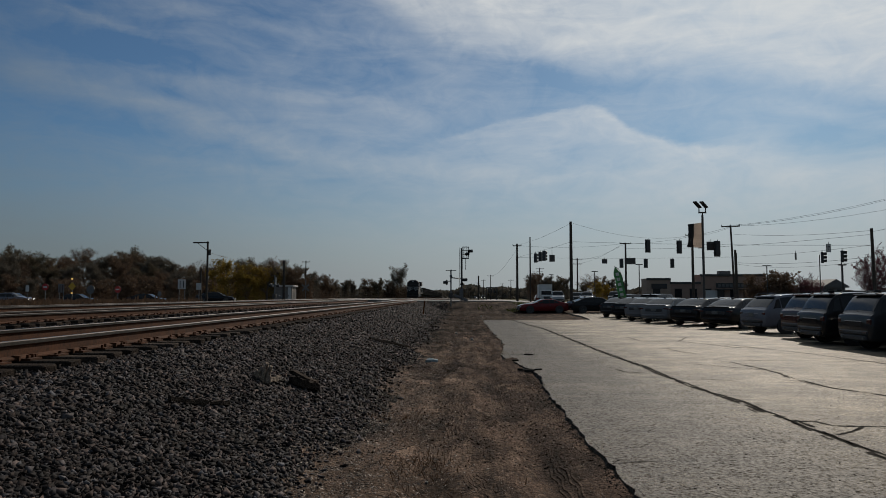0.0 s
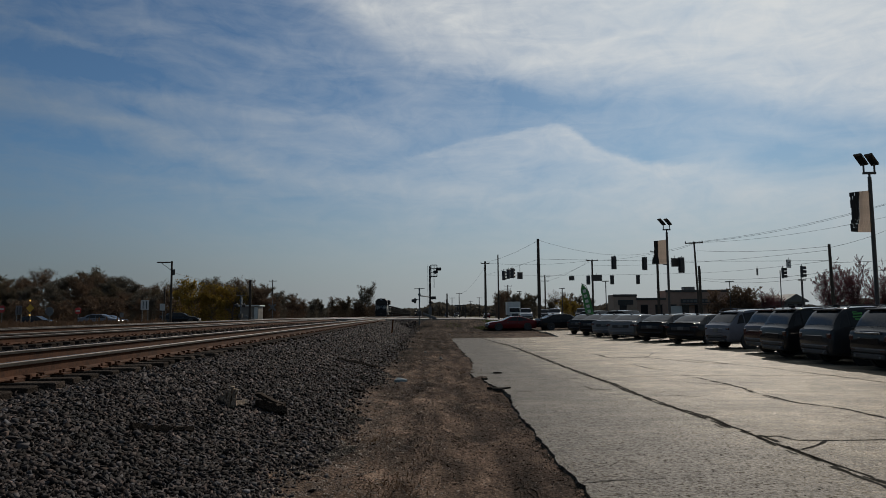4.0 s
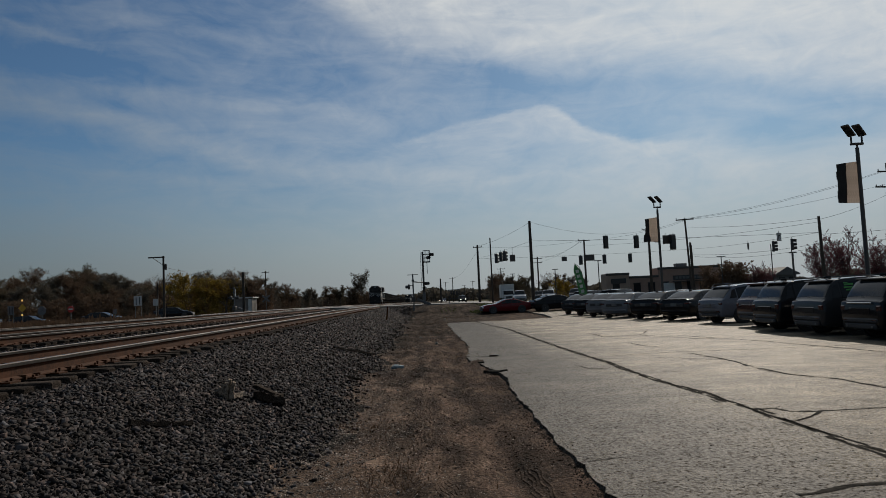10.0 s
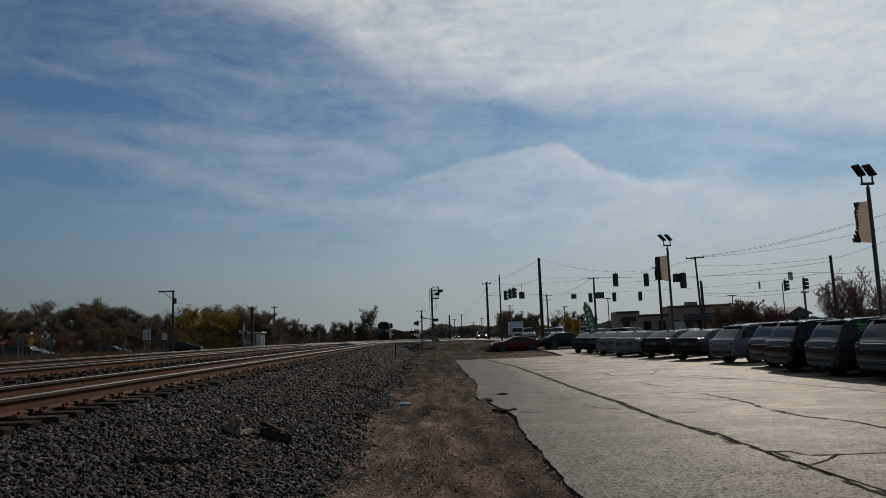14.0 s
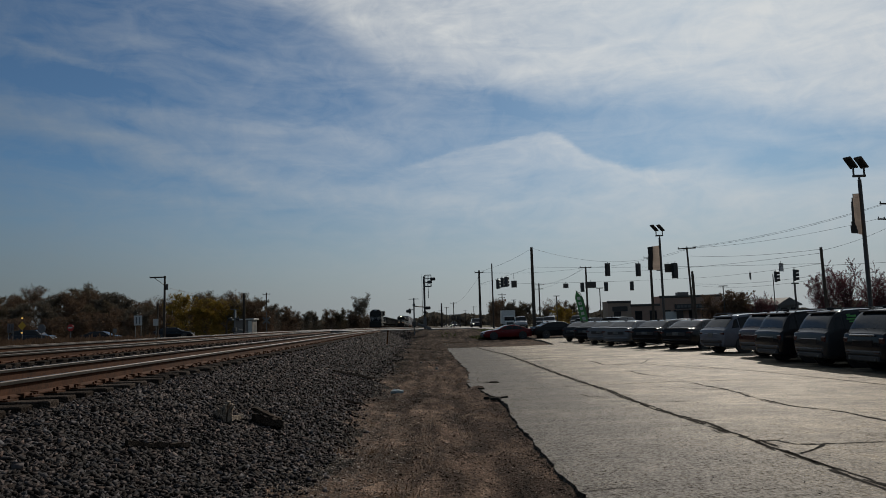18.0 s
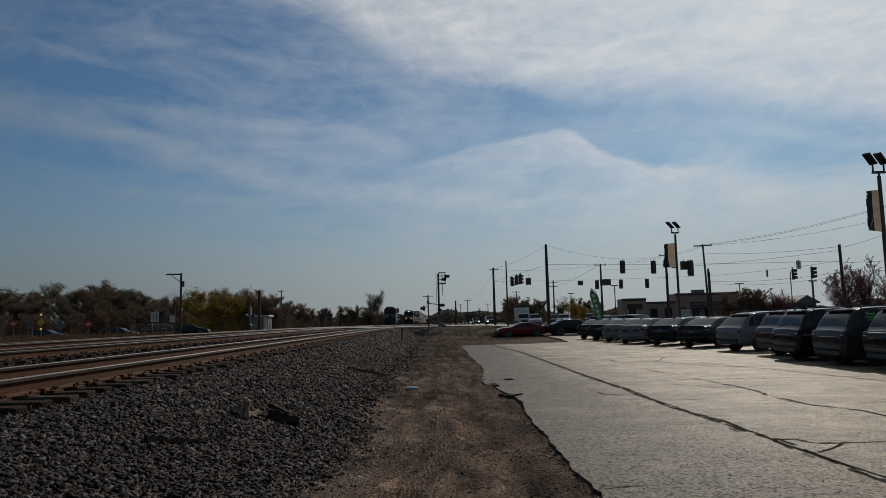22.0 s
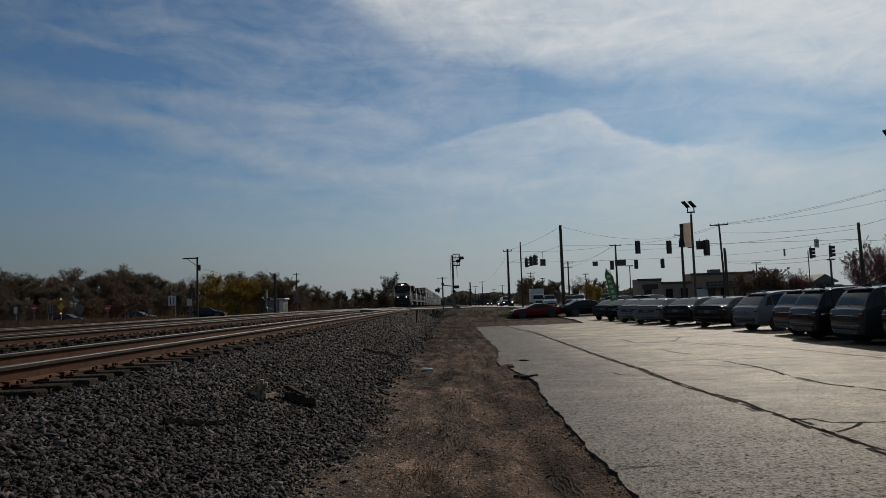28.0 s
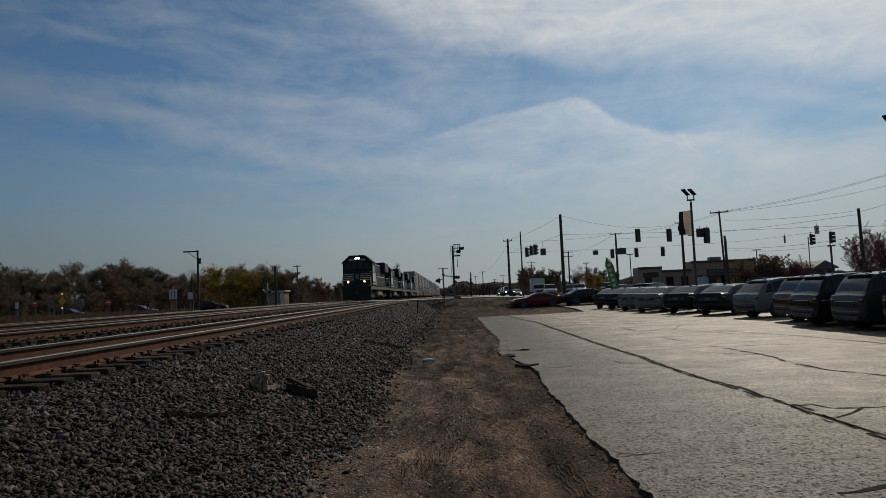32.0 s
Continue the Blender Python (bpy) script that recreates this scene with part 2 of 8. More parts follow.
def leafy(name, a, b):
    """Leaves that differ from clump to clump and let some light through."""
    m = mat(name, a, b, 0.35, 0.9, spec=0.03, fine=3.0)
    nt = m.node_tree
    s = nt.nodes["Principled BSDF"]
    geo, hsv, mr = nt.nodes.new("ShaderNodeNewGeometry"), nt.nodes.new("ShaderNodeHueSaturation"), nt.nodes.new("ShaderNodeMapRange")
    src = s.inputs["Base Color"].links[0].from_socket
    mr.inputs["To Min"].default_value, mr.inputs["To Max"].default_value = 0.82, 1.18
    nt.links.new(geo.outputs["Random Per Island"], mr.inputs["Value"])
    nt.links.new(mr.outputs[0], hsv.inputs["Value"]), nt.links.new(src, hsv.inputs["Color"])
    nt.links.new(hsv.outputs[0], s.inputs["Base Color"])
    tr, mx = nt.nodes.new("ShaderNodeBsdfTranslucent"), nt.nodes.new("ShaderNodeMixShader")
    nt.links.new(hsv.outputs[0], tr.inputs["Color"])
    mx.inputs[0].default_value = 0.22
    nt.links.new(s.outputs[0], mx.inputs[1]), nt.links.new(tr.outputs[0], mx.inputs[2])
    nt.links.new(mx.outputs[0], nt.nodes["Material Output"].inputs["Surface"])
    return m


M = dict(
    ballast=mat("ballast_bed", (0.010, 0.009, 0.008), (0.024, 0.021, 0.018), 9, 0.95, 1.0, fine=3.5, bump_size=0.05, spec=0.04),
    dirt=mat("dirt", (0.033, 0.0222, 0.0155), (0.142, 0.097, 0.07), 0.9, 0.97, 0.9, fine=22, bump_size=0.04, spec=0.06),
    # dark soil by the lot; further off its tone stands for self-shade
    dark_shaded=mat("dark_shaded_dirt", (0.0205, 0.0136, 0.01), (0.091, 0.0605, 0.0435), 0.9, 0.97, 0.9, fine=22, bump_size=0.04, spec=0.06),
    # cinder tone, darkened to hold the self-shade of distant rough ground
    shaded_cinder=mat("shaded_cindery_soil", (0.013, 0.0095, 0.0072), (0.06, 0.043, 0.032), 0.9, 0.97, 0.9, fine=22, bump_size=0.04, spec=0.04),
    hut=mat("hut_steel", (0.17, 0.15, 0.13), (0.13, 0.115, 0.1), 2, 0.6),
    field=mat("dry_grass", (0.05, 0.036, 0.022), (0.03, 0.026, 0.014), 0.25, 0.95, 0.6, fine=30, bump_size=0.1, spec=0.06),
    grass=mat("grass", (0.05, 0.05, 0.024), (0.08, 0.066, 0.036), 0.6, 0.95, 0.6, fine=30, bump_size=0.06, spec=0.06),
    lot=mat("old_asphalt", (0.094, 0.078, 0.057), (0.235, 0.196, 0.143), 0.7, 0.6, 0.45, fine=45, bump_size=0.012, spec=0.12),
    tar=mat("tar", (0.016, 0.015, 0.0135), (0.045, 0.041, 0.035), 9, 0.95, 0.4, spec=0.02),
    road=mat("road_asphalt", (0.10, 0.10, 0.097), (0.15, 0.147, 0.14), 0.4, 0.75, 0.3, fine=40),
    stone=mat("ballast_stone", (0.0145, 0.0128, 0.0126), (0.047, 0.043, 0.0425), 5, 0.78, 0.3, fine=4, spec=0.11),
    pebble=mat("pebbles", (0.085, 0.069, 0.057), (0.25, 0.21, 0.18), 5, 0.85, 0.3, spec=0.2),
    rail_top=mat("polished_rail", (0.10, 0.085, 0.072), (0.06, 0.05, 0.042), 3, 0.42, metal=1.0),
    rust=mat("rusty_steel", (0.085, 0.032, 0.0125), (0.034, 0.0145, 0.0068), 5, 0.88, 0.4, bump_size=0.004, spec=0.2),
    tie=mat("creosoted_wood", (0.017, 0.0135, 0.0115), (0.055, 0.043, 0.035), 6, 1.0, 0.9, per_object=0.45, spec=0.04),
    wood=mat("weathered_wood", (0.13, 0.09, 0.06), (0.46, 0.36, 0.27), 14, 0.95, 0.8),
    pole=mat("pole_wood", (0.05, 0.041, 0.034), (0.085, 0.07, 0.058), 2, 0.9, 0.4, spec=0.15),
    black=mat("black_metal", (0.026, 0.026, 0.027), (0.036, 0.036, 0.036), 5, 0.5, 0.05),
    bronze=mat("dark_bronze_paint", (0.045, 0.041, 0.037), (0.06, 0.054, 0.048), 4, 0.5),
    galv=mat("galvanised_steel", (0.16, 0.165, 0.165), (0.10, 0.105, 0.105), 5, 0.55, metal=0.4),
    wire=mat("cable", (0.02, 0.02, 0.02), None, 2, 0.7),
    white=mat("white_paint", (0.55, 0.55, 0.53), (0.45, 0.45, 0.43), 2, 0.5),
    rubber=mat("tyre_rubber", (0.03, 0.03, 0.03), (0.04, 0.04, 0.04), 8, 0.85),
    alloy=mat("alloy_rim", (0.17, 0.17, 0.175), (0.12, 0.12, 0.125), 6, 0.35, metal=0.9),
    trim=mat("black_plastic", (0.034, 0.034, 0.036), None, 6, 0.6),
    glass=mat("dark_glass", (0.016, 0.018, 0.021), (0.022, 0.024, 0.027), 1, 0.03, spec=0.25),
    tail=mat("red_lens", (0.05, 0.006, 0.006), (0.035, 0.005, 0.005), 6, 0.2),
    lens=mat("clear_lens", (0.5, 0.52, 0.54), (0.4, 0.42, 0.44), 9, 0.15),
    satin=mat("satin_black_trim", (0.03, 0.03, 0.031), (0.04, 0.04, 0.04), 4, 0.3, spec=0.6),
    lamp_on=mat("lit_headlight", (1.0, 0.86, 0.62), None, 1, 0.4, glow=3.2),
    ditch_on=mat("lit_ditch_light", (1.0, 0.62, 0.36), None, 1, 0.4, glow=2.4),
    beam_on=mat("lit_car_headlight", (1.0, 0.93, 0.8), None, 1, 0.4, glow=3.5),
    amber_on=mat("lit_amber", (1.0, 0.55, 0.12), None, 1, 0.4, glow=0.5),
    red_on=mat("lit_red", (1.0, 0.08, 0.05), None, 1, 0.4, glow=2.5),
    loco=mat("black_loco_paint", (0.018, 0.018, 0.019), (0.028, 0.027, 0.026), 0.8, 0.5, 0.05, spec=0.14),
    loco_dirt=mat("grimy_underframe", (0.03, 0.026, 0.022), (0.055, 0.046, 0.038), 1.5, 0.9, 0.3),
    bark=mat("bark", (0.075, 0.062, 0.052), (0.12, 0.1, 0.085), 3, 0.95, 0.5),
    plank=mat("old_plank", (0.018, 0.014, 0.0115), (0.06, 0.046, 0.036), 9, 1.0, 0.8, spec=0.05),
    chrome=mat("chrome_trim", (0.5, 0.5, 0.5), (0.45, 0.45, 0.45), 4, 0.2, metal=1.0),
    brick=mat("brown_brick", (0.34, 0.225, 0.175), (0.27, 0.18, 0.14), 1.5, 0.9, 0.3),
    stucco=mat("tan_stucco", (0.36, 0.27, 0.21), (0.3, 0.22, 0.17), 0.7, 0.9, 0.2),
    green_flag=mat("green_banner_cloth", (0.05, 0.16, 0.075), (0.04, 0.12, 0.055), 2, 0.8),
    green_mark=mat("green_window_paint", (0.10, 0.42, 0.08), (0.05, 0.22, 0.05), 8, 0.6),
    dark_cloth=mat("black_cloth", (0.02, 0.02, 0.021), (0.03, 0.03, 0.031), 3, 0.9, 0.2),
    tan_cloth=mat("tan_cloth", (0.62, 0.56, 0.51), (0.48, 0.43, 0.385), 2, 0.9, 0.3),
    leaf_olive=leafy("olive_leaves", (0.1, 0.085, 0.058), (0.135, 0.105, 0.07)),
    leaf_brown=leafy("brown_leaves", (0.155, 0.102, 0.068), (0.118, 0.084, 0.06)),
    leaf_yellow=leafy("yellow_leaves", (0.29, 0.19, 0.036), (0.19, 0.135, 0.036)),
    leaf_red=leafy("dark_red_leaves", (0.17, 0.07, 0.08), (0.12, 0.055, 0.062)),
    leaf_dark=leafy("dark_green_leaves", (0.106, 0.095, 0.076), (0.14, 0.118, 0.092)),
    red_bark=mat("reddish_bark", (0.09, 0.058, 0.055), (0.13, 0.085, 0.08), 3, 0.95, 0.4),
)

def by_island(m, lo, hi, curve=1.0):
    """Varies a material's brightness from loose piece to loose piece."""
    nt = m.node_tree
    s = nt.nodes["Principled BSDF"]
    src = s.inputs["Base Color"].links[0].from_socket
    geo, hsv, mr = nt.nodes.new("ShaderNodeNewGeometry"), nt.nodes.new("ShaderNodeHueSaturation"), nt.nodes.new("ShaderNodeMapRange")
    mr.inputs["To Min"].default_value, mr.inputs["To Max"].default_value = lo, hi
    power = nt.nodes.new("ShaderNodeMath")
    power.operation = "POWER"
    power.inputs[1].default_value = curve
    nt.links.new(geo.outputs["Random Per Island"], power.inputs[0]), nt.links.new(power.outputs[0], mr.inputs["Value"])
    nt.links.new(mr.outputs[0], hsv.inputs["Value"]), nt.links.new(src, hsv.inputs["Color"])
    nt.links.new(hsv.outputs[0], s.inputs["Base Color"])


by_island(M["stone"], 0.42, 2.9, 2.6)
by_island(M["pebble"], 0.5, 1.7, 1.6)


def island_hues(m, warm, cool):
    """Some pieces browner, some greyer."""
    nt = m.node_tree
    s = nt.nodes["Principled BSDF"]
    src = s.inputs["Base Color"].links[0].from_socket
    geo, wn, tint, mx = nt.nodes.new("ShaderNodeNewGeometry"), nt.nodes.new("ShaderNodeTexWhiteNoise"), nt.nodes.new("ShaderNodeMix"), nt.nodes.new("ShaderNodeMix")
    wn.noise_dimensions = "1D"
    tint.data_type, mx.data_type, mx.blend_type = "RGBA", "RGBA", "MULTIPLY"
    tint.inputs[6].default_value, tint.inputs[7].default_value = (*warm, 1), (*cool, 1)
    mx.inputs[0].default_value = 1.0
    nt.links.new(geo.outputs["Random Per Island"], wn.inputs["W"]), nt.links.new(wn.outputs["Value"], tint.inputs[0])
    nt.links.new(src, mx.inputs[6]), nt.links.new(tint.outputs[2], mx.inputs[7]), nt.links.new(mx.outputs[2], s.inputs["Base Color"])


island_hues(M["stone"], (1.22, 0.96, 0.84), (0.86, 0.96, 1.08))


def let_through(m, share):
    """Thin cloth: part of the light passes."""
    nt = m.node_tree
    s = nt.nodes["Principled BSDF"]
    tr, mx = nt.nodes.new("ShaderNodeBsdfTranslucent"), nt.nodes.new("ShaderNodeMixShader")
    nt.links.new(s.inputs["Base Color"].links[0].from_socket, tr.inputs["Color"])
    mx.inputs[0].default_value = share
    nt.links.new(s.outputs[0], mx.inputs[1]), nt.links.new(tr.outputs[0], mx.inputs[2])
    nt.links.new(mx.outputs[0], nt.nodes["Material Output"].inputs["Surface"])


def streaks(m, size, lo, hi, bumpy=0.0):
    """Worn patches and long streaks over a surface: its colour is scaled between lo and hi."""
    nt = m.node_tree
    N, L = nt.nodes.new, nt.links.new
    s = nt.nodes["Principled BSDF"]
    src = s.inputs["Base Color"].links[0].from_socket
    tc, mp, n, mr, hsv = N("ShaderNodeTexCoord"), N("ShaderNodeMapping"), N("ShaderNodeTexNoise"), N("ShaderNodeMapRange"), N("ShaderNodeHueSaturation")
    mp.inputs["Scale"].default_value = size
    n.inputs["Scale"].default_value, n.inputs["Detail"].default_value, n.inputs["Roughness"].default_value = 1.0, 8, 0.62
    mr.inputs["From Min"].default_value, mr.inputs["From Max"].default_value = 0.32, 0.68
    mr.inputs["To Min"].default_value, mr.inputs["To Max"].default_value = lo, hi
    L(tc.outputs["Object"], mp.inputs[0]), L(mp.outputs[0], n.inputs["Vector"]), L(n.outputs[0], mr.inputs["Value"])
    L(mr.outputs[0], hsv.inputs["Value"]), L(src, hsv.inputs["Color"]), L(hsv.outputs[0], s.inputs["Base Color"])


def grain(m, scale, strength, depth):
    """Fine relief on top of what the material has."""
    nt = m.node_tree
    s = nt.nodes["Principled BSDF"]
    tc, n, bp = nt.nodes.new("ShaderNodeTexCoord"), nt.nodes.new("ShaderNodeTexNoise"), nt.nodes.new("ShaderNodeBump")
    n.inputs["Scale"].default_value, n.inputs["Detail"].default_value, n.inputs["Roughness"].default_value = scale, 3, 0.7
    bp.inputs["Strength"].default_value, bp.inputs["Distance"].default_value = strength, depth
    nt.links.new(tc.outputs["Object"], n.inputs["Vector"]), nt.links.new(n.outputs[0], bp.inputs["Height"])
    if s.inputs["Normal"].links:
        nt.links.new(s.inputs["Normal"].links[0].from_socket, bp.inputs["Normal"])
    nt.links.new(bp.outputs[0], s.inputs["Normal"])


grain(M["lot"], 40, 0.6, 0.014), streaks(M["tie"], (1.5, 26, 8), 0.5, 1.7), streaks(M["wood"], (60, 60, 14), 0.4, 1.4), grain(M["dirt"], 40, 0.8, 0.02), grain(M["dark_shaded"], 40, 0.9, 0.025), grain(M["shaded_cinder"], 30, 0.9, 0.03)
let_through(M["tan_cloth"], 0.75), let_through(M["green_flag"], 0.35), let_through(M["dark_cloth"], 0.2)
def worn_gloss(m, size, lo, hi):
    """Worn, polished specks: the gloss varies from grain to grain."""
    nt = m.node_tree
    N, L = nt.nodes.new, nt.links.new
    tc, n, mr = N("ShaderNodeTexCoord"), N("ShaderNodeTexNoise"), N("ShaderNodeMapRange")
    n.inputs["Scale"].default_value, n.inputs["Detail"].default_value, n.inputs["Roughness"].default_value = size, 5, 0.75
    mr.inputs["From Min"].default_value, mr.inputs["From Max"].default_value = 0.4, 0.62
    mr.inputs["To Min"].default_value, mr.inputs["To Max"].default_value = lo, hi
    L(tc.outputs["Object"], n.inputs["Vector"]), L(n.outputs[0], mr.inputs["Value"]), L(mr.outputs[0], nt.nodes["Principled BSDF"].inputs["Specular IOR Level"])


def sunward_lane_tone(m, x0, x1, low):
    """The paving lane below x0 is darker; sunward brightening is painted in too."""
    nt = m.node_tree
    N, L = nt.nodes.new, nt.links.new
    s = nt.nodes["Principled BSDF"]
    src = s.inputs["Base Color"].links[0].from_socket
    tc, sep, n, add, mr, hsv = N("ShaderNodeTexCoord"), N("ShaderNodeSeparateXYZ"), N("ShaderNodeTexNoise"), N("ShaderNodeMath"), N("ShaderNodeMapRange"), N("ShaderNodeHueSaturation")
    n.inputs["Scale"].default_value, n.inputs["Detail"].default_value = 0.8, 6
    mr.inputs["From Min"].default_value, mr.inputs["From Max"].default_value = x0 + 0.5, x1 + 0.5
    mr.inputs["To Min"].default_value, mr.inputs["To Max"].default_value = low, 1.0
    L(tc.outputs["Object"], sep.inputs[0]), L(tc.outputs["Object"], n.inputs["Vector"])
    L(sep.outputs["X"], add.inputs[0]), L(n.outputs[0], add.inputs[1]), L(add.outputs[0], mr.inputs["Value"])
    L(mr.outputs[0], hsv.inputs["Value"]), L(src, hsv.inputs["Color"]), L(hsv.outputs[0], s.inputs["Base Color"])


# darker left lane, with the sun's brightening to the right put into colour
sunward_lane_tone(M["lot"], 3.0, 5.8, 0.175)
worn_gloss(M["lot"], 26, 0.0, 0.2)
streaks(M["lot"], (0.5, 0.9, 1), 0.6, 1.45)
streaks(M["lot"], (2.4, 3.2, 1), 0.62, 1.4)
streaks(M["lot"], (60, 60, 1), 0.05, 2.1)
streaks(M["lot"], (24, 24, 1), 0.3, 1.75)
for soil in ("dirt", "dark_shaded", "shaded_cinder"):
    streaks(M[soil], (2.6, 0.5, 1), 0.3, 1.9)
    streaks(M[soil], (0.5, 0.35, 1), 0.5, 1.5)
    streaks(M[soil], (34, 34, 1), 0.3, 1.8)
streaks(M["ballast"], (0.5, 0.3, 1), 0.6, 1.4)

# ---- helpers of this scene ----
def part(name, bm, material, parent, label=""):
    me = bpy.data.meshes.new(name)
    bm.to_mesh(me)
    bm.free()
    me.materials.append(material)
    ob = new(name, me)
    ob.parent = parent
    if label:
        tagged(ob, label)
    return ob


def thing(name, m, label, category, group="", kind=""):
    ob = new(name)
    ob.empty_display_size = 0.3
    ob.matrix_basis = m
    return tagged(ob, label, category, group, kind)


def solid(name, bm, material, label, category="", kind="", m=None, group=""):
    ob = part(name, bm, material, None)
    if m is not None:
        ob.matrix_basis = m
    return tagged(ob, label, category, group, kind)


def box(bm, lo, hi, bevel=0.0, m=None):
    vs = [bm.verts.new((lo[0] if i & 1 == 0 else hi[0], lo[1] if i & 2 == 0 else hi[1], lo[2] if i & 4 == 0 else hi[2])) for i in range(8)]
    fs = [bm.faces.new([vs[i] for i in f]) for f in ((0, 2, 3, 1), (4, 5, 7, 6), (0, 1, 5, 4), (2, 6, 7, 3), (0, 4, 6, 2), (1, 3, 7, 5))]
    if m is not None:
        bmesh.ops.transform(bm, matrix=m, verts=vs)
    if bevel:
        es = {e for f in fs for e in f.edges}
        bmesh.ops.bevel(bm, geom=list(es), offset=bevel, segments=1, affect="EDGES")
    return bm


def tube(bm, pts, radii, seg=8, caps=True):
    """A round bar through pts; radii: one for all, or one a point."""
    pts = [Vector(p) for p in pts]
    if isinstance(radii, (int, float)):
        radii = [radii] * len(pts)
    rings = []
    for i, p in enumerate(pts):
        d = (pts[min(i + 1, len(pts) - 1)] - pts[max(i - 1, 0)]).normalized()
        side = d.cross(Vector((0, 0, 1)) if abs(d.z) < 0.9 else Vector((1, 0, 0))).normalized()
        up = d.cross(side)
        rings.append([bm.verts.new(p + radii[i] * (math.cos(2 * math.pi * k / seg) * side + math.sin(2 * math.pi * k / seg) * up)) for k in range(seg)])
    for a, b in zip(rings, rings[1:]):
        for k in range(seg):
            bm.faces.new((a[k], a[(k + 1) % seg], b[(k + 1) % seg], b[k]))
    if caps:
        bm.faces.new(rings[0][::-1]), bm.faces.new(rings[-1])
    return bm


def lathe(bm, profile, m, seg=16):
    """Turns (radius, x) pairs round the x axis."""
    rings = []
    for r, x in profile:
        rings.append([bm.verts.new(m @ Vector((x, r * math.cos(2 * math.pi * k / seg), r * math.sin(2 * math.pi * k / seg)))) for k in range(seg)])
    for a, b in zip(rings, rings[1:]):
        for k in range(seg):
            bm.faces.new((a[k], a[(k + 1) % seg], b[(k + 1) % seg], b[k]))
    bm.faces.new(rings[0][::-1]), bm.faces.new(rings[-1])
    return bm


def B():
    return bmesh.new()


def mesh_from(name, verts, faces, material, smooth=False):
    me = bpy.data.meshes.new(name)
    me.from_pydata(verts.tolist() if hasattr(verts, "tolist") else verts, [], faces.tolist() if hasattr(faces, "tolist") else faces)
    if material:
        me.materials.append(material)
    if smooth:
        me.shade_smooth()
    return me


def step(a, b, x):
    t = np.clip((x - a) / (b - a), 0, 1)
    return t * t * (3 - 2 * t)


# ---- the lie of the land ----
def fall(y):
    """The land sinks gently beyond the crossing."""
    return -0.0036 * np.clip(np.sqrt((y - 72) ** 2 + 400) * 0.5 + (y - 72) * 0.5, 0, 600)


def height(x, y):
    x, y = np.asarray(x, float), np.asarray(y, float)
    bed = 0.90 * step(-0.75, -3.95, x) ** 1.12
    bed = bed - 0.09 * np.exp(-((x + 7.7) / 0.8) ** 2) + 0.06 * step(-7.2, -8.6, x) + 0.05 * step(-11.5, -12.6, x)
    bed = bed - 0.02 * np.exp(-((x + 3.75) / 0.3) ** 2)
    bed = bed - 0.45 * step(-15.6, -18.5, x)
    right = step(63.5, 71.5, y) * (1.02 - 0.57 * step(4, 14, x)) * step(-4.4, -3.6, x)
    rough = 0.02 * np.sin(1.7 * x + 0.6 * y) * np.cos(0.9 * y - 0.4 * x) * step(-1.0, -0.4, x) * step(1.6, 1.1, x)
    return np.maximum(bed, right) + rough + fall(y)


RAIL1, RAIL2, RAIL3 = 1.17, 1.23, 1.29
X1, X2, X3 = -5.25, -10.25, -13.95


# ---- ground, one sheet to the horizon ----
LAND = {}


def surface(x, y):
    """The height of the ground sheet itself, with its bumps and ruts."""
    xs, ys, z = LAND["x"], LAND["y"], LAND["z"]
    i, j = np.clip(np.searchsorted(xs, x) - 1, 0, len(xs) - 2), np.clip(np.searchsorted(ys, y) - 1, 0, len(ys) - 2)
    u, v = (x - xs[i]) / (xs[i + 1] - xs[i]), (y - ys[j]) / (ys[j + 1] - ys[j])
    return (z[j, i] * (1 - u) + z[j, i + 1] * u) * (1 - v) + (z[j + 1, i] * (1 - u) + z[j + 1, i + 1] * u) * v


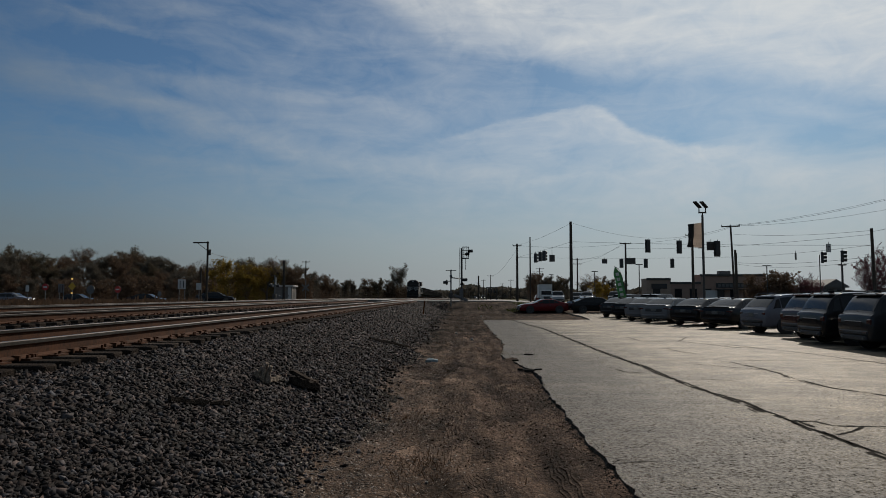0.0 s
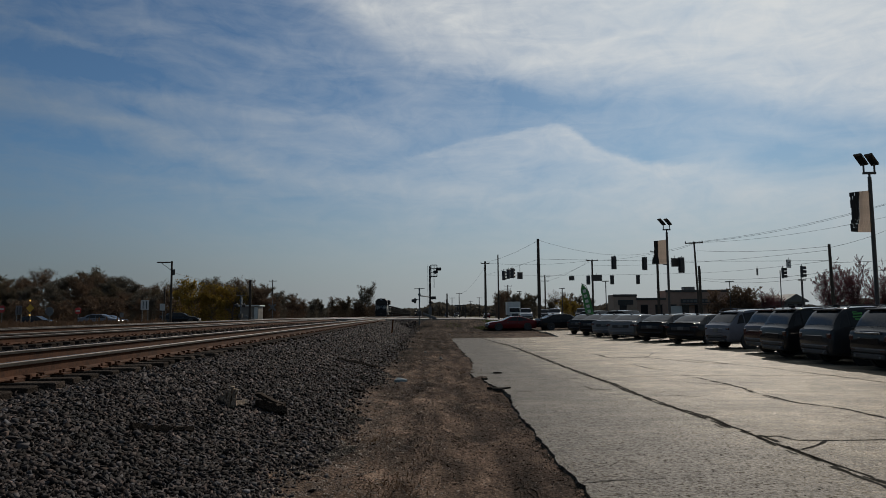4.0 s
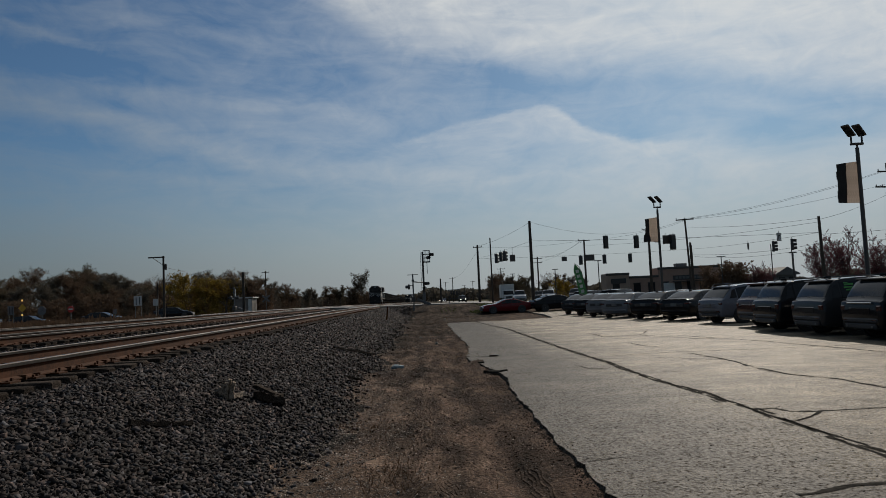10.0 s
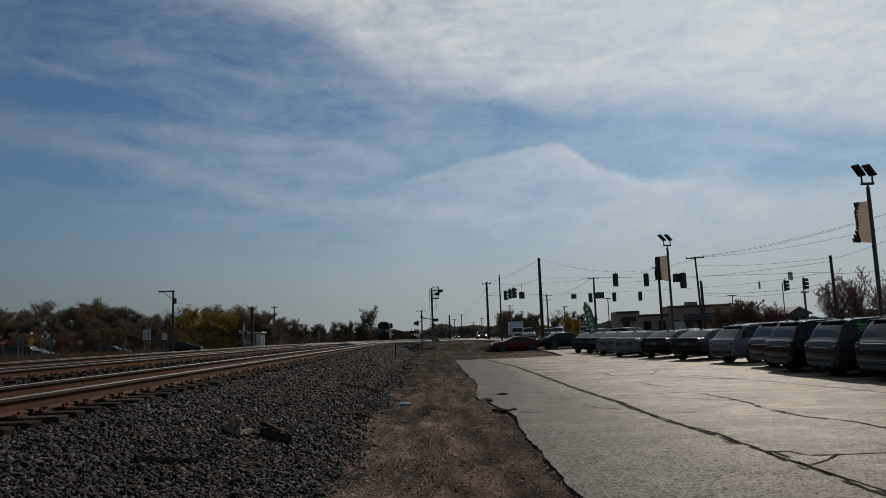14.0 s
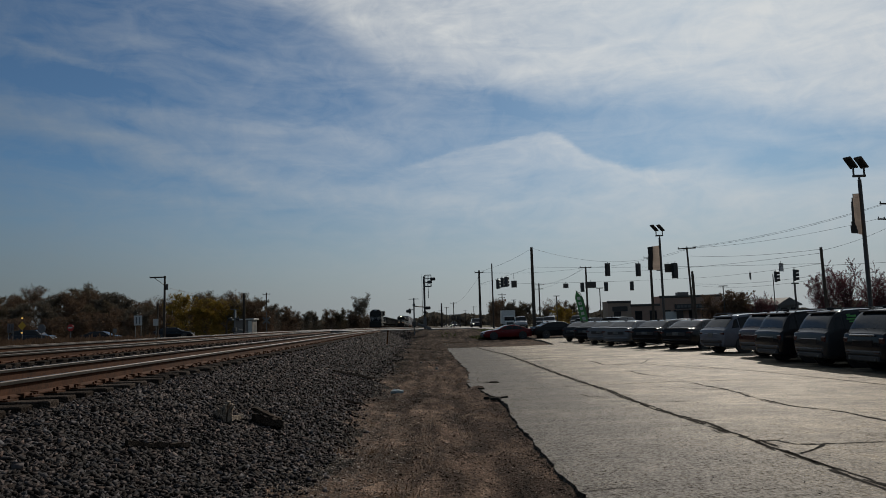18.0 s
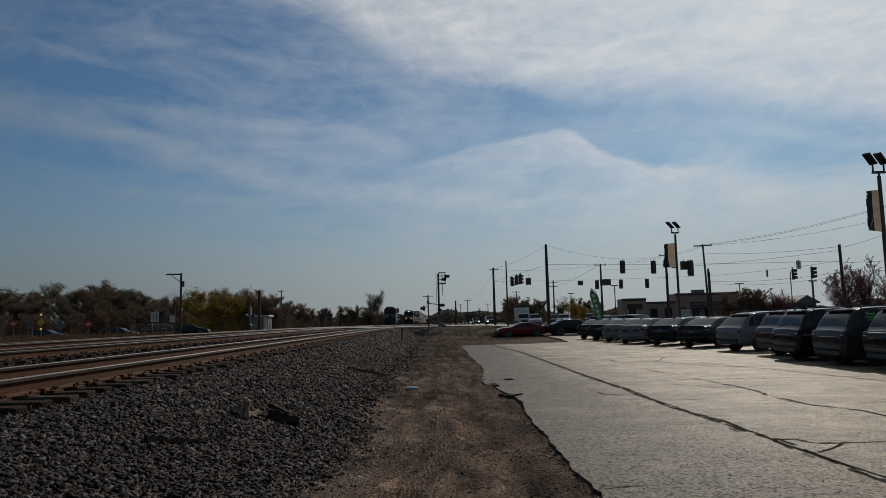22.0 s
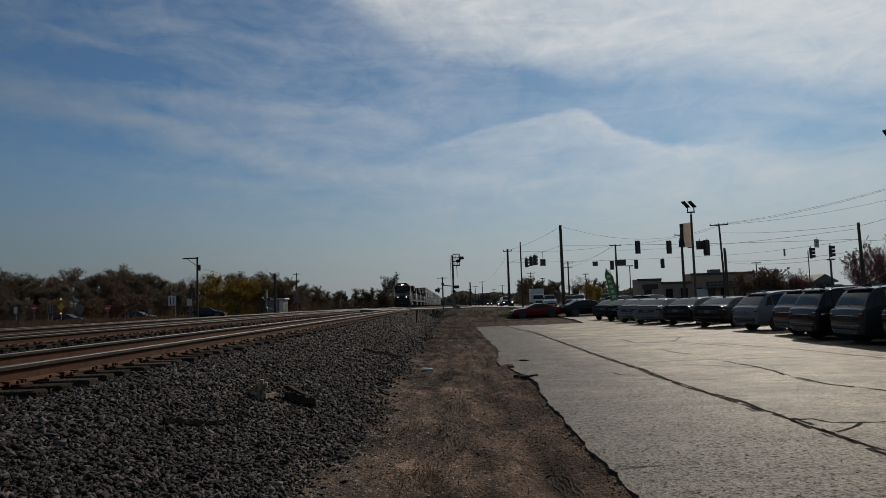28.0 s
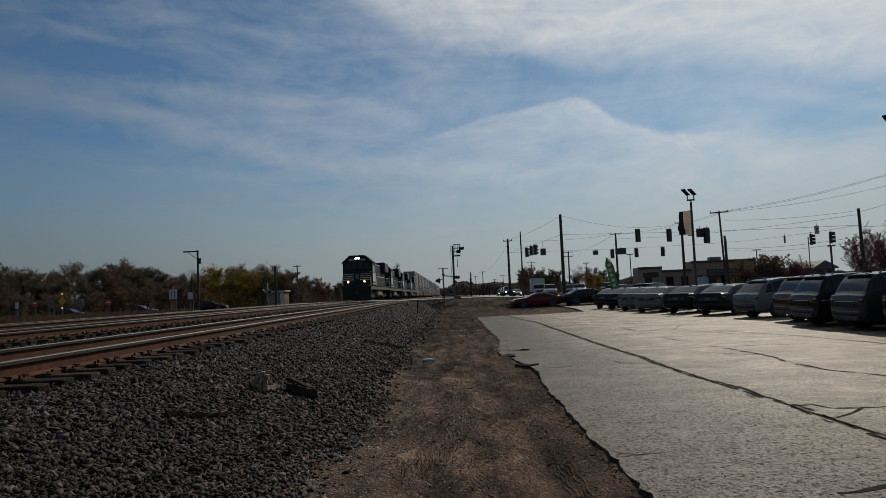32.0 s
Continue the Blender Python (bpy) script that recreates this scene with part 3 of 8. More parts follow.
def make_ground():
    xs = np.unique(np.round(np.concatenate([np.linspace(-2600, -200, 13), np.linspace(-200, -24, 23), np.linspace(-24, -4.5, 40), np.linspace(-4.5, 1.8, 64), np.linspace(1.8, 40, 40), np.linspace(40, 200, 17), np.linspace(200, 2600, 13)]), 3))
    ys = np.unique(np.round(np.concatenate([np.linspace(-400, -10, 12), np.linspace(-10, 3, 14), np.linspace(3, 24, 106), np.linspace(24, 64, 180), np.linspace(64, 100, 40), np.linspace(100, 700, 50), np.linspace(700, 4200, 18)]), 3))
    gx, gy = np.meshgrid(xs, ys)
    gz = height(gx, gy)
    rng = np.random.default_rng(4)
    near = (gx > -4.4) & (gx < 1.6) & (gy > 2) & (gy < 40)
    gz = gz + near * rng.normal(0, 0.012, gx.shape) * (0.35 + 0.65 * step(-1.8, -1.2, gx))
    strip = (gx > -1.6) & (gx < 1.5) & (gy > 2) & (gy < 60)
    for k, (a, b, c, h) in enumerate(((2.3, 0.9, 0.3, 0.013), (5.1, -1.7, 1.1, 0.010), (3.7, 3.1, 2.0, 0.010), (9.0, 2.2, 0.6, 0.007))):
        gz = gz + strip * h * np.sin(a * gx + b * gy + c) * np.cos(b * gx * 1.3 - a * gy * 0.35 + k)
    far = (gx > -1.8) & (gx < 1.5) & (gy > 14) & (gy < 64)
    gz = gz + far * (0.03 * np.sin(2.9 * gy + 1.6 * np.sin(2.3 * gx)) * np.sin(0.63 * gy + 1.7 * gx) + 0.018 * np.sin(5.3 * gy + 2.1 * np.sin(1.7 * gx + 0.4 * gy)) + rng.normal(0, 0.012, gx.shape))
    # ruts along the dirt strip
    for cx, w in ((0.72, 0.14), (-0.35, 0.13)):
        gz = gz - 0.05 * np.exp(-((gx - cx - 0.12 * np.sin(gy * 0.35)) / w) ** 2) * (gy < 60)
    gz = gz - 0.09 * step(1.3, 1.7, gx) * (gy < 62)
    LAND.update(x=xs, y=ys, z=gz)
    verts = np.stack([gx.ravel(), gy.ravel(), gz.ravel()], 1)
    nx, ny = len(xs), len(ys)
    i = (np.arange(ny - 1)[:, None] * nx + np.arange(nx - 1)).ravel()
    faces = np.stack([i, i + 1, i + nx + 1, i + nx], 1)
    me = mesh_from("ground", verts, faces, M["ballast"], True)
    me.materials.append(M["dirt"]), me.materials.append(M["field"]), me.materials.append(M["grass"]), me.materials.append(M["dark_shaded"]), me.materials.append(M["shaded_cinder"])
    cx, cy = (xs[:-1] + xs[1:]) / 2, (ys[:-1] + ys[1:]) / 2
    fx, fy = np.meshgrid(cx, cy)
    wob = 0.25 * np.sin(fy * 0.8) + 0.15 * np.sin(fy * 2.3 + 1) + 0.12 * np.sin(fy * 5.1)
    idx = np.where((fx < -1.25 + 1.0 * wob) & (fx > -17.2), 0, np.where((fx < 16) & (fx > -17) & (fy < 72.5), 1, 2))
    idx = np.where((fx > 6.4 + np.sin(fy * 1.7)) & (fy > 68) & (fy < 71.5), 3, idx)
    idx = np.where((fx > 14) & (fy > 66), 3, idx)
    idx = np.where((idx == 1) & (fx + 1.6 * wob + rng.normal(0, 0.4, fx.shape) > 0.1) & (fy < 62), 4, idx)
    # more dark patches beyond y 15 paint the shade of rough dirt
    idx = np.where((idx == 1) & (np.sin(fx * 1.1 + fy * 0.5) + np.sin(fy * 0.9 - fx * 0.6) + rng.normal(0, 0.35, fx.shape) > 0.5 - 1.6 * step(15, 30, fy)) & (fy > 12), 4, idx)
    # from about y 25 that shade is put into the soil colour
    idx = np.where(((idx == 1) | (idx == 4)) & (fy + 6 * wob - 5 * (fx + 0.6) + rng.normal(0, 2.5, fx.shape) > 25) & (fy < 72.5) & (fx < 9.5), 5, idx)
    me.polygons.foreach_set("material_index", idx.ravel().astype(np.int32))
    tagged(new("ground", me), "open ground of dark track ballast, bare brown dirt and dry grass", "ground", kind="structure")


def stones(name, count, place, size, material, label, seed, sunk=(-0.25, 0.5), flat=(0.4, 0.85), top=surface):
    """Loose broken stones, each with its own shape, that lie flat or tipped where place(rng, n) puts them."""
    rng = np.random.default_rng(seed)
    # a broken block of eight corners
    v0 = np.array([(x, y, z) for x in (-0.62, 0.62) for y in (-0.62, 0.62) for z in (-0.62, 0.62)])
    f0 = np.array([(0, 1, 3), (0, 3, 2), (4, 6, 7), (4, 7, 5), (0, 4, 5), (0, 5, 1), (2, 3, 7), (2, 7, 6), (0, 2, 6), (0, 6, 4), (1, 5, 7), (1, 7, 3)])
    n = count
    xy = place(rng, n)
    n = len(xy)
    s = size(xy, rng)
    v = (v0[None] * rng.uniform(0.45, 1.25, (n, len(v0), 1)) + rng.normal(0, 0.16, (n, len(v0), 3))) * np.stack([rng.uniform(0.95, 1.6, n), rng.uniform(0.65, 1.1, n), rng.uniform(flat[0], flat[1], n)], 1)[:, None]
    a = rng.normal(0, 0.38, (n, 3))
    a[:, 2] = rng.uniform(0, 2 * np.pi, n)
    for k in range(3):
        i, j = (k + 1) % 3, (k + 2) % 3
        c, sn = np.cos(a[:, k])[:, None], np.sin(a[:, k])[:, None]
        vi, vj = v[:, :, i] * c - v[:, :, j] * sn, v[:, :, i] * sn + v[:, :, j] * c
        v[:, :, i], v[:, :, j] = vi, vj
    v = v * s[:, None, None]
    v[:, :, 0] += xy[:, 0:1]
    v[:, :, 1] += xy[:, 1:2]
    v[:, :, 2] += (top(xy[:, 0], xy[:, 1]) + s * rng.uniform(sunk[0], sunk[1], n))[:, None]
    f = (f0[None] + (np.arange(n) * len(v0))[:, None, None]).reshape(-1, 3)
    me = bpy.data.meshes.new(name)
    me.vertices.add(n * len(v0)), me.vertices.foreach_set("co", v.ravel())
    me.loops.add(f.size), me.loops.foreach_set("vertex_index", f.ravel().astype(np.int32))
    me.polygons.add(len(f))
    me.polygons.foreach_set("loop_start", np.arange(0, f.size, 3, dtype=np.int32))
    me.update(calc_edges=True)
    me.materials.append(material)
    return tagged(new(name, me), label, "gravel", kind="stuff")


make_ground()


# ---- the railway ----
def track_stations():
    return [-30, -12, 0, *range(4, 60, 4), *range(60, 120, 10), *range(120, 700, 40)]


def rail_parts(track, cx, top):
    for side in (-0.752, 0.752):
        ys = track_stations()
        for name, prof, material, label in (
            ("rail_head", ((-0.036, -0.042), (-0.036, -0.008), (-0.026, 0), (0.026, 0), (0.036, -0.008), (0.036, -0.042)), M["rail_top"], "shiny worn rail head"),
            ("rail_web", ((-0.034, -0.043), (-0.009, -0.06), (-0.009, -0.15), (-0.075, -0.172), (-0.075, -0.185), (0.075, -0.185), (0.075, -0.172), (0.009, -0.15), (0.009, -0.06), (0.034, -0.043)), M["rust"], "rusty brown rail web and foot")):
            bm = B()
            rings = [[bm.verts.new((cx + side + px, y, top + pz + float(fall(y)))) for px, pz in prof] for y in ys]
            for a, b in zip(rings, rings[1:]):
                for k in range(len(prof)):
                    j = (k + 1) % len(prof)
                    bm.faces.new((a[k], a[j], b[j], b[k]))
            bm.faces.new(rings[0]), bm.faces.new(rings[-1][::-1])
            part(name, bm, material, track, label)


def tie_mesh(name, seed):
    rng = random.Random(seed)
    bm = box(B(), (-1.3, -0.115, -0.18), (1.3, 0.115, 0), 0.012)
    for v in bm.verts:
        v.co += Vector((rng.uniform(-0.012, 0.012), rng.uniform(-0.006, 0.006), rng.uniform(-0.005, 0.003)))
    me = bpy.data.meshes.new(name)
    bm.to_mesh(me), bm.free()
    me.materials.append(M["tie"])
    return me


def make_track(cx, top, single, joined, label, seed):
    track = thing("railway_track", Matrix(), label, "railway track", kind="structure")
    rail_parts(track, cx, top)
    rng = random.Random(seed)
    meshes = [tie_mesh("tie", seed * 10 + k) for k in range(5)]
    fix, far = B(), B()
    y, n = single[0], 0
    while y < joined:
        off, turn = rng.uniform(-0.07, 0.07), rng.uniform(-1.2, 1.2)
        z = top - 0.198 + float(fall(y))
        if y < single[1]:
            ob = new("tie", rng.choice(meshes))
            ob.parent = track
            ob.matrix_basis = pose(cx + off, y, z, 0, 0, turn)
            for side in (-0.752, 0.752):
                box(fix, (cx + side - 0.18, y - 0.1, z), (cx + side + 0.18, y + 0.1, z + 0.018))
                for sx, sy in ((-0.1, -0.07), (0.1, 0.07), (0.13, -0.06), (-0.13, 0.05)):
                    box(fix, (cx + side + sx - 0.013, y + sy - 0.013, z), (cx + side + sx + 0.013, y + sy + 0.013, z + rng.uniform(0.03, 0.06)))
                if n % 2 == 0:
                    for sy in (-0.14, 0.14):
                        box(fix, (cx + side - 0.1, y + sy - 0.015, z + 0.0), (cx + side + 0.1, y + sy + 0.015, z + 0.05))
        else:
            box(far, (cx - 1.3 + off, y - 0.115, z - 0.18), (cx + 1.3 + off, y + 0.115, z))
        y += 0.495
        n += 1
    part("rail_fastenings", fix, M["rust"], track, "rusty tie plates, spikes and rail anchors")
    tagged(part("far_ties", far, M["tie"], track), kind="stuff")
    return track


# ---- parking lot ----
def lot_edge(y):
    return 1.42 + 0.012 * math.sin(y * 1.3) + 0.01 * math.sin(y * 3.7 + 1) + 0.16 * math.exp(-((y - 14.5) / 1.6) ** 2) - 0.33 * math.exp(-((y - 19.5) / 2.4) ** 2) - 0.06 * float(step(24, 34, y))


def make_lot():
    bm = B()
    left, right = [], []
    ys = [-30, -10, 0, *[3 + 0.16 * k for k in range(140)], *[25.6 + 0.6 * k for k in range(34)], 46.0]
    rng = random.Random(7)
    for y in ys:
        x = lot_edge(y) + rng.uniform(-0.03, 0.03)
        left.append((x, y))
    left += [(3.0, 46.3), (6.0, 46.0), (8.6, 47.5), (9.4, 56.0), (9.6, 66.0)]
    outline = left + [(30, 66), (34, -30)]
    top = [bm.verts.new((x, y, 0.012)) for x, y in outline]
    low = [bm.verts.new((x - (0.05 if k < len(ys) else 0), y, -0.12)) for k, (x, y) in enumerate(outline)]
    bm.faces.new(top[::-1])
    for k in range(len(top)):
        j = (k + 1) % len(top)
        bm.faces.new((top[k], top[j], low[j], low[k]))
    bmesh.ops.recalc_face_normals(bm, faces=bm.faces)
    bmesh.ops.triangulate(bm, faces=[f for f in bm.faces if len(f.verts) > 4])
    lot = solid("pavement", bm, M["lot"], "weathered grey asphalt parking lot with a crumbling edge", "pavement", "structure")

    def seam(pts, w, seed, sway=0.0, gaps=0.06, name="tar_seam"):
        """A tarred crack that wanders along pts."""
        rng = random.Random(seed)
        bm = B()
        fine = []
        for (x0, y0), (x1, y1) in zip(pts, pts[1:]):
            n = max(2, int(math.hypot(x1 - x0, y1 - y0) / 0.11))
            fine += [(x0 + (x1 - x0) * k / n, y0 + (y1 - y0) * k / n) for k in range(n)]
        fine.append(pts[-1])
        prev = None
        for k, (x, y) in enumerate(fine):
            a, b = fine[max(k - 1, 0)], fine[min(k + 1, len(fine) - 1)]
            d = Vector((b[0] - a[0], b[1] - a[1], 0)).normalized()
            s = Vector((-d.y, d.x, 0))
            o = rng.uniform(-0.3, 0.3) * w + sway * math.sin(0.9 * y + 0.6 * x + seed * 2.1) * math.sin(2.3 * y + seed)
            h = w * rng.uniform(0.25, 0.7)
            if rng.random() < gaps:
                prev = None
                continue
            c = Vector((x, y, 0.0165)) + s * o
            cur = (bm.verts.new(c - s * h), bm.verts.new(c + s * h))
            if prev:
                bm.faces.new((prev[0], cur[0], cur[1], prev[1]))
            prev = cur
        return part(name, bm, M["tar"], lot, "dark tar line in a crack")

    spine = [(4.28, 3.0), (4.22, 7.28), (4.23, 8.0), (4.24, 8.76), (4.25, 9.29), (4.18, 10.08), (4.2, 11.13), (4.12, 12.15), (4.07, 13.38), (4.05, 14.79), (4.14, 16.29), (4.04, 18.12), (4.0, 20.83), (3.98, 27.43), (3.96, 34.8), (3.6, 39.5), (3.3, 46)]
    seam([(x - 0.03, y) for x, y in spine], 0.062, 1, 0.025, 0.02)
    seam([(x + 0.045, y) for x, y in spine], 0.058, 2, 0.03, 0.04)
    seam([(x + 0.01, y) for x, y in spine], 0.03, 3, 0.07, 0.16)
    seam([(x - 0.08, y) for x, y in spine[:9]], 0.022, 4, 0.05, 0.3)
    for k, (pts, w) in enumerate(MARKS):
        seam(pts, w * 1.15, 10 + k, w * 0.6, 0.03)
        seam(pts, w * 0.4, 60 + k, w * 1.6, 0.25)
    # hairline cracks, thickest by the crumbling edge
    rng = random.Random(23)
    for k in range(26):
        y = 4.2 * (34 / 4.2) ** rng.random()
        x = lot_edge(y) + (rng.random() ** 2.2) * 0.4
        a = rng.uniform(0, 2 * math.pi)
        pts = [(x, y)]
        for _ in range(rng.randint(2, 4)):
            a += rng.uniform(-0.9, 0.9)
            d = rng.uniform(0.08, 0.34)
            x, y = max(x + math.cos(a) * d, lot_edge(y) + 0.04), y + math.sin(a) * d * 1.3
            pts.append((x, y))
        seam(pts, rng.uniform(0.004, 0.008), 200 + k, 0.01, 0.12, "crack")
    return lot


MARKS = [
    ([(4.25, 9.29), (4.5, 9.3), (4.59, 8.99), (4.74, 8.95), (5.6, 8.96), (9.5, 9.1)], 0.04), ([(4.32, 8.42), (4.65, 8.66), (4.93, 8.96)], 0.035),
    ([(6.5, 17.5), (6.56, 15.74), (6.58, 14.96), (6.44, 14.16), (6.42, 13.11), (6.45, 12.5), (6.66, 12.01), (6.78, 11.62), (6.9, 9.5), (6.8, 7.0)], 0.055), ([(6.36, 27.49), (6.31, 25.17), (7.6, 25.2), (8.09, 23.78), (8.44, 22.28), (9.12, 21.83)], 0.05),
    ([(7.6, 25.2), (7.89, 25.83), (8.63, 27.55)], 0.04), ([(6.25, 21.99), (6.25, 20.48), (6.46, 19.9)], 0.04), ([(1.5, 17.1), (2.51, 17.33), (3.94, 17.66), (6.12, 18.02), (8.1, 17.76), (13, 17.4)], 0.03),
    ([(3.32, 16.02), (3.42, 15.1), (3.9, 14.9)], 0.035), ([(1.45, 7.21), (1.66, 7.02), (2.27, 7.06), (2.7, 7.15)], 0.009), ([(1.5, 6.95), (1.8, 7.03)], 0.015), ([(5.3, 17.0), (5.76, 16.59), (6.09, 16.09), (6.51, 15.62)], 0.022),
    ([(2.03, 30.63), (3.38, 29.78), (5.42, 30.72), (9, 30.2)], 0.05), ([(1.36, 19.4), (1.97, 19.42)], 0.12), ([(1.3, 15.61), (1.68, 15.65)], 0.12), ([(4.61, 13.93), (5.13, 13.58)], 0.02),
    ([(1.7, 14.8), (2.4, 15.0), (3.4, 15.1)], 0.018), ([(1.45, 38), (6, 38.6), (11, 38)], 0.04), ([(2.8, 5.52), (2.95, 5.54), (3.27, 5.68), (3.86, 5.74), (4.6, 5.85), (6.0, 5.9)], 0.045), ([(8.6, 24), (9.6, 20), (10.2, 15), (10.4, 10)], 0.04),
]


def strip_road(name, xs, y0, y1, zf, material, label):
    """A road across the tracks, of short bays that follow the ground."""
    bm = B()
    prev = None
    for x in xs:
        cur = [bm.verts.new((x, y, zf(x, y) + dz)) for y, dz in ((y0, -0.4), (y0, 0.0), ((y0 + y1) / 2, 0.05), (y1, 0.0), (y1, -0.4))]
        if prev:
            for k in range(4):
                bm.faces.new((prev[k], cur[k], cur[k + 1], prev[k + 1]))
        prev = cur
    bmesh.ops.recalc_face_normals(bm, faces=bm.faces)
    return solid(name, bm, material, label, "road", "structure")


def cross_z(x, y):
    return 1.12 + 0.1 * float(step(-7, -9, x)) - 0.62 * float(step(3, 14, x)) - 0.4 * float(step(-17, -28, x)) + float(fall(74))


make_track(X1, RAIL1, (-9.67, 62.0), 330, "near railway track with worn rails on dark wooden ties", 1)
make_track(X2, RAIL2, (-4.72, 50.0), 330, "middle railway track with shiny rails on wooden ties", 2)
make_track(X3, RAIL3, (8.0, 40.0), 300, "farthest railway track with thin shiny rails on wooden ties", 3)
make_lot()
strip_road("road", [-120, -60, -40, -28, -22, -17.2, -15.4, -12.6, -11.8, -8.7, -7.2, -6.8, -3.7, -1, 2, 5, 9, 13, 17, 30], 72.0, 82.0, cross_z, M["road"], "grey street that crosses the tracks")


def main_road():
    pts = [(13, 800), (12.8, 400), (12.5, 250), (12.5, 160), (12.8, 130), (14, 108), (17, 92), (22, 78), (28, 66), (35, 52), (44, 34), (52, 18), (62, -10)]
    fine = []
    for (x0, y0), (x1, y1) in zip(pts, pts[1:]):
        n = max(1, int(math.hypot(x1 - x0, y1 - y0) / 8))
        fine += [(x0 + (x1 - x0) * k / n, y0 + (y1 - y0) * k / n) for k in range(n)]
    bm, prev = B(), None
    for k in range(1, len(fine) - 1):
        a, b = fine[k - 1], fine[k + 1]
        d = Vector((b[0] - a[0], b[1] - a[1], 0)).normalized()
        s = Vector((-d.y, d.x, 0))
        c = Vector((*fine[k], 0))
        z = float(height(c.x, c.y)) + 0.08
        cur = [bm.verts.new(((c + s * o).x, (c + s * o).y, z + dz)) for o, dz in ((-7, -0.5), (-7, 0), (0, 0.06), (7, 0), (7, -0.5))]
        if prev:
            for i in range(4):
                bm.faces.new((prev[i], prev[i + 1], cur[i + 1], cur[i]))
        prev = cur
    bmesh.ops.recalc_face_normals(bm, faces=bm.faces)
    solid("road", bm, M["road"], "wide grey main road that runs on beside the railway", "road", "structure")


main_road()


# ---- poles, signals and wires ----
def ground_z(x, y):
    return float(height(x, y))


def pole_thing(name, x, y, top, r, label, category, material="pole", lean=0.0, arms=(), group=""):
    """A round pole with cross-arms: (height below the top, half width, way in degrees)."""
    z0 = ground_z(x, y)
    t = thing(name, pose(x, y, z0, 0, lean, 0), label, category, group)
    h = top - z0
    part("pole", tube(B(), [(0, 0, -0.4), (0, 0, h * 0.5), (0, 0, h)], [r * 1.15, r, r * 0.8], 10), M[material], t)
    for down, half, way in arms:
        c, s = math.cos(radians(way)), math.sin(radians(way))
        bm = B()
        box(bm, (-half, -0.05, -0.06), (half, 0.05, 0.06), 0.01, pose(0, -r * 0.0, h - down, 0, 0, way))
        part("crossarm", bm, M[material], t)
        n = max(2, int(half * 2 / 0.6))
        for k in range(n):
            o = -half * 0.94 + 2 * half * 0.94 * k / (n - 1)
            part("insulator", lathe(B(), [(0.025, 0), (0.05, 0.04), (0.03, 0.08), (0.05, 0.12), (0.02, 0.16)], pose(o * c, o * s, h - down + 0.06, 0, -90, 0), 8), M["galv"], t)
    return t


def wire(p, q, sag, label, r=0.012):
    pts = []
    for k in range(17):
        u = k / 16
        a = Vector(p).lerp(Vector(q), u)
        a.z -= 4 * sag * u * (1 - u)
        pts.append(a)
    return solid("overhead_wire", tube(B(), pts, r, 5), M["wire"], label, "wire")


def signal_head(at, way, size, label, lit=None, plate=True):
    """Three lamps in a dark case that hangs from a span wire. way: the heading of its face."""
    t = thing("traffic_light", Matrix.Translation(at) @ pose(0, 0, 0, 0, 0, way) @ Matrix.Diagonal((size, size, size, 1)), label, "traffic light", "traffic lights over the crossroads")
    part("hanger", tube(B(), [(0, 0, 0.0), (0, 0, -0.22)], 0.025, 8), M["black"], t)
    part("case", box(B(), (-0.17, -0.12, -1.25), (0.17, 0.12, -0.2), 0.02), M["black"], t)
    if plate:
        part("backplate", box(B(), (-0.27, -0.125, -1.36), (0.27, -0.10, -0.1), 0.006), M["black"], t)
    for k in range(3):
        z = -0.38 - 0.34 * k
        m = pose(0, -0.12, z, 0, 0, -90)
        part("lens", lathe(B(), [(0.14, 0), (0.13, 0.02), (0.02, 0.035)], m, 14), M["red_on"] if lit == k else M["trim"], t, "round lamp lens")
        bm = B()
        rings = []
        for x, r in ((0.0, 0.155), (0.26, 0.155)):
            rings.append([bm.verts.new(m @ Vector((x, r * math.cos(a), r * math.sin(a)))) for a in np.linspace(-0.9, math.pi + 0.9, 13)])
        for a, b in zip(rings, rings[1:]):
            for i in range(12):
                bm.faces.new((a[i], a[i + 1], b[i + 1], b[i]))
        bmesh.ops.solidify(bm, geom=bm.faces[:], thickness=0.01)
        part("visor", bm, M["black"], t)
    return t


def hung_sign(at, way, w, h, label, up=0.0, arrow=False):
    t = thing("hanging_sign", Matrix.Translation(at) @ pose(0, 0, 0, 0, 0, way), label, "sign", "signs on the span wires")
    part("hanger", tube(B(), [(0, 0, up), (0, 0, -0.25)], 0.02, 6), M["black"], t)
    part("panel", box(B(), (-w / 2, -0.02, -0.22 - h), (w / 2, 0.02, -0.2), 0.01), M["bronze"], t, "bare grey back of the sign panel")
    part("bracket", box(B(), (-0.03, 0.021, -0.2 - h), (0.03, 0.05, -0.2), 0.005), M["black"], t)
    if arrow:
        face = part("face", box(B(), (-w / 2 + 0.05, -0.028, -0.17 - h), (w / 2 - 0.05, -0.021, -0.25), 0.0), M["white"], t, "white face with a black turn arrow")
        bm = box(B(), (-0.14, -0.035, -0.05 - h), (-0.07, -0.029, -0.42), 0.0)
        box(bm, (-0.0699, -0.035, -0.49), (0.06, -0.029, -0.42), 0.0)
        q = [bm.verts.new((x, -0.034, z)) for x, z in ((0.06, -0.55), (0.19, -0.455), (0.06, -0.36))]
        bm.faces.new(q)
        part("arrow", bm, M["trim"], face)
    return t


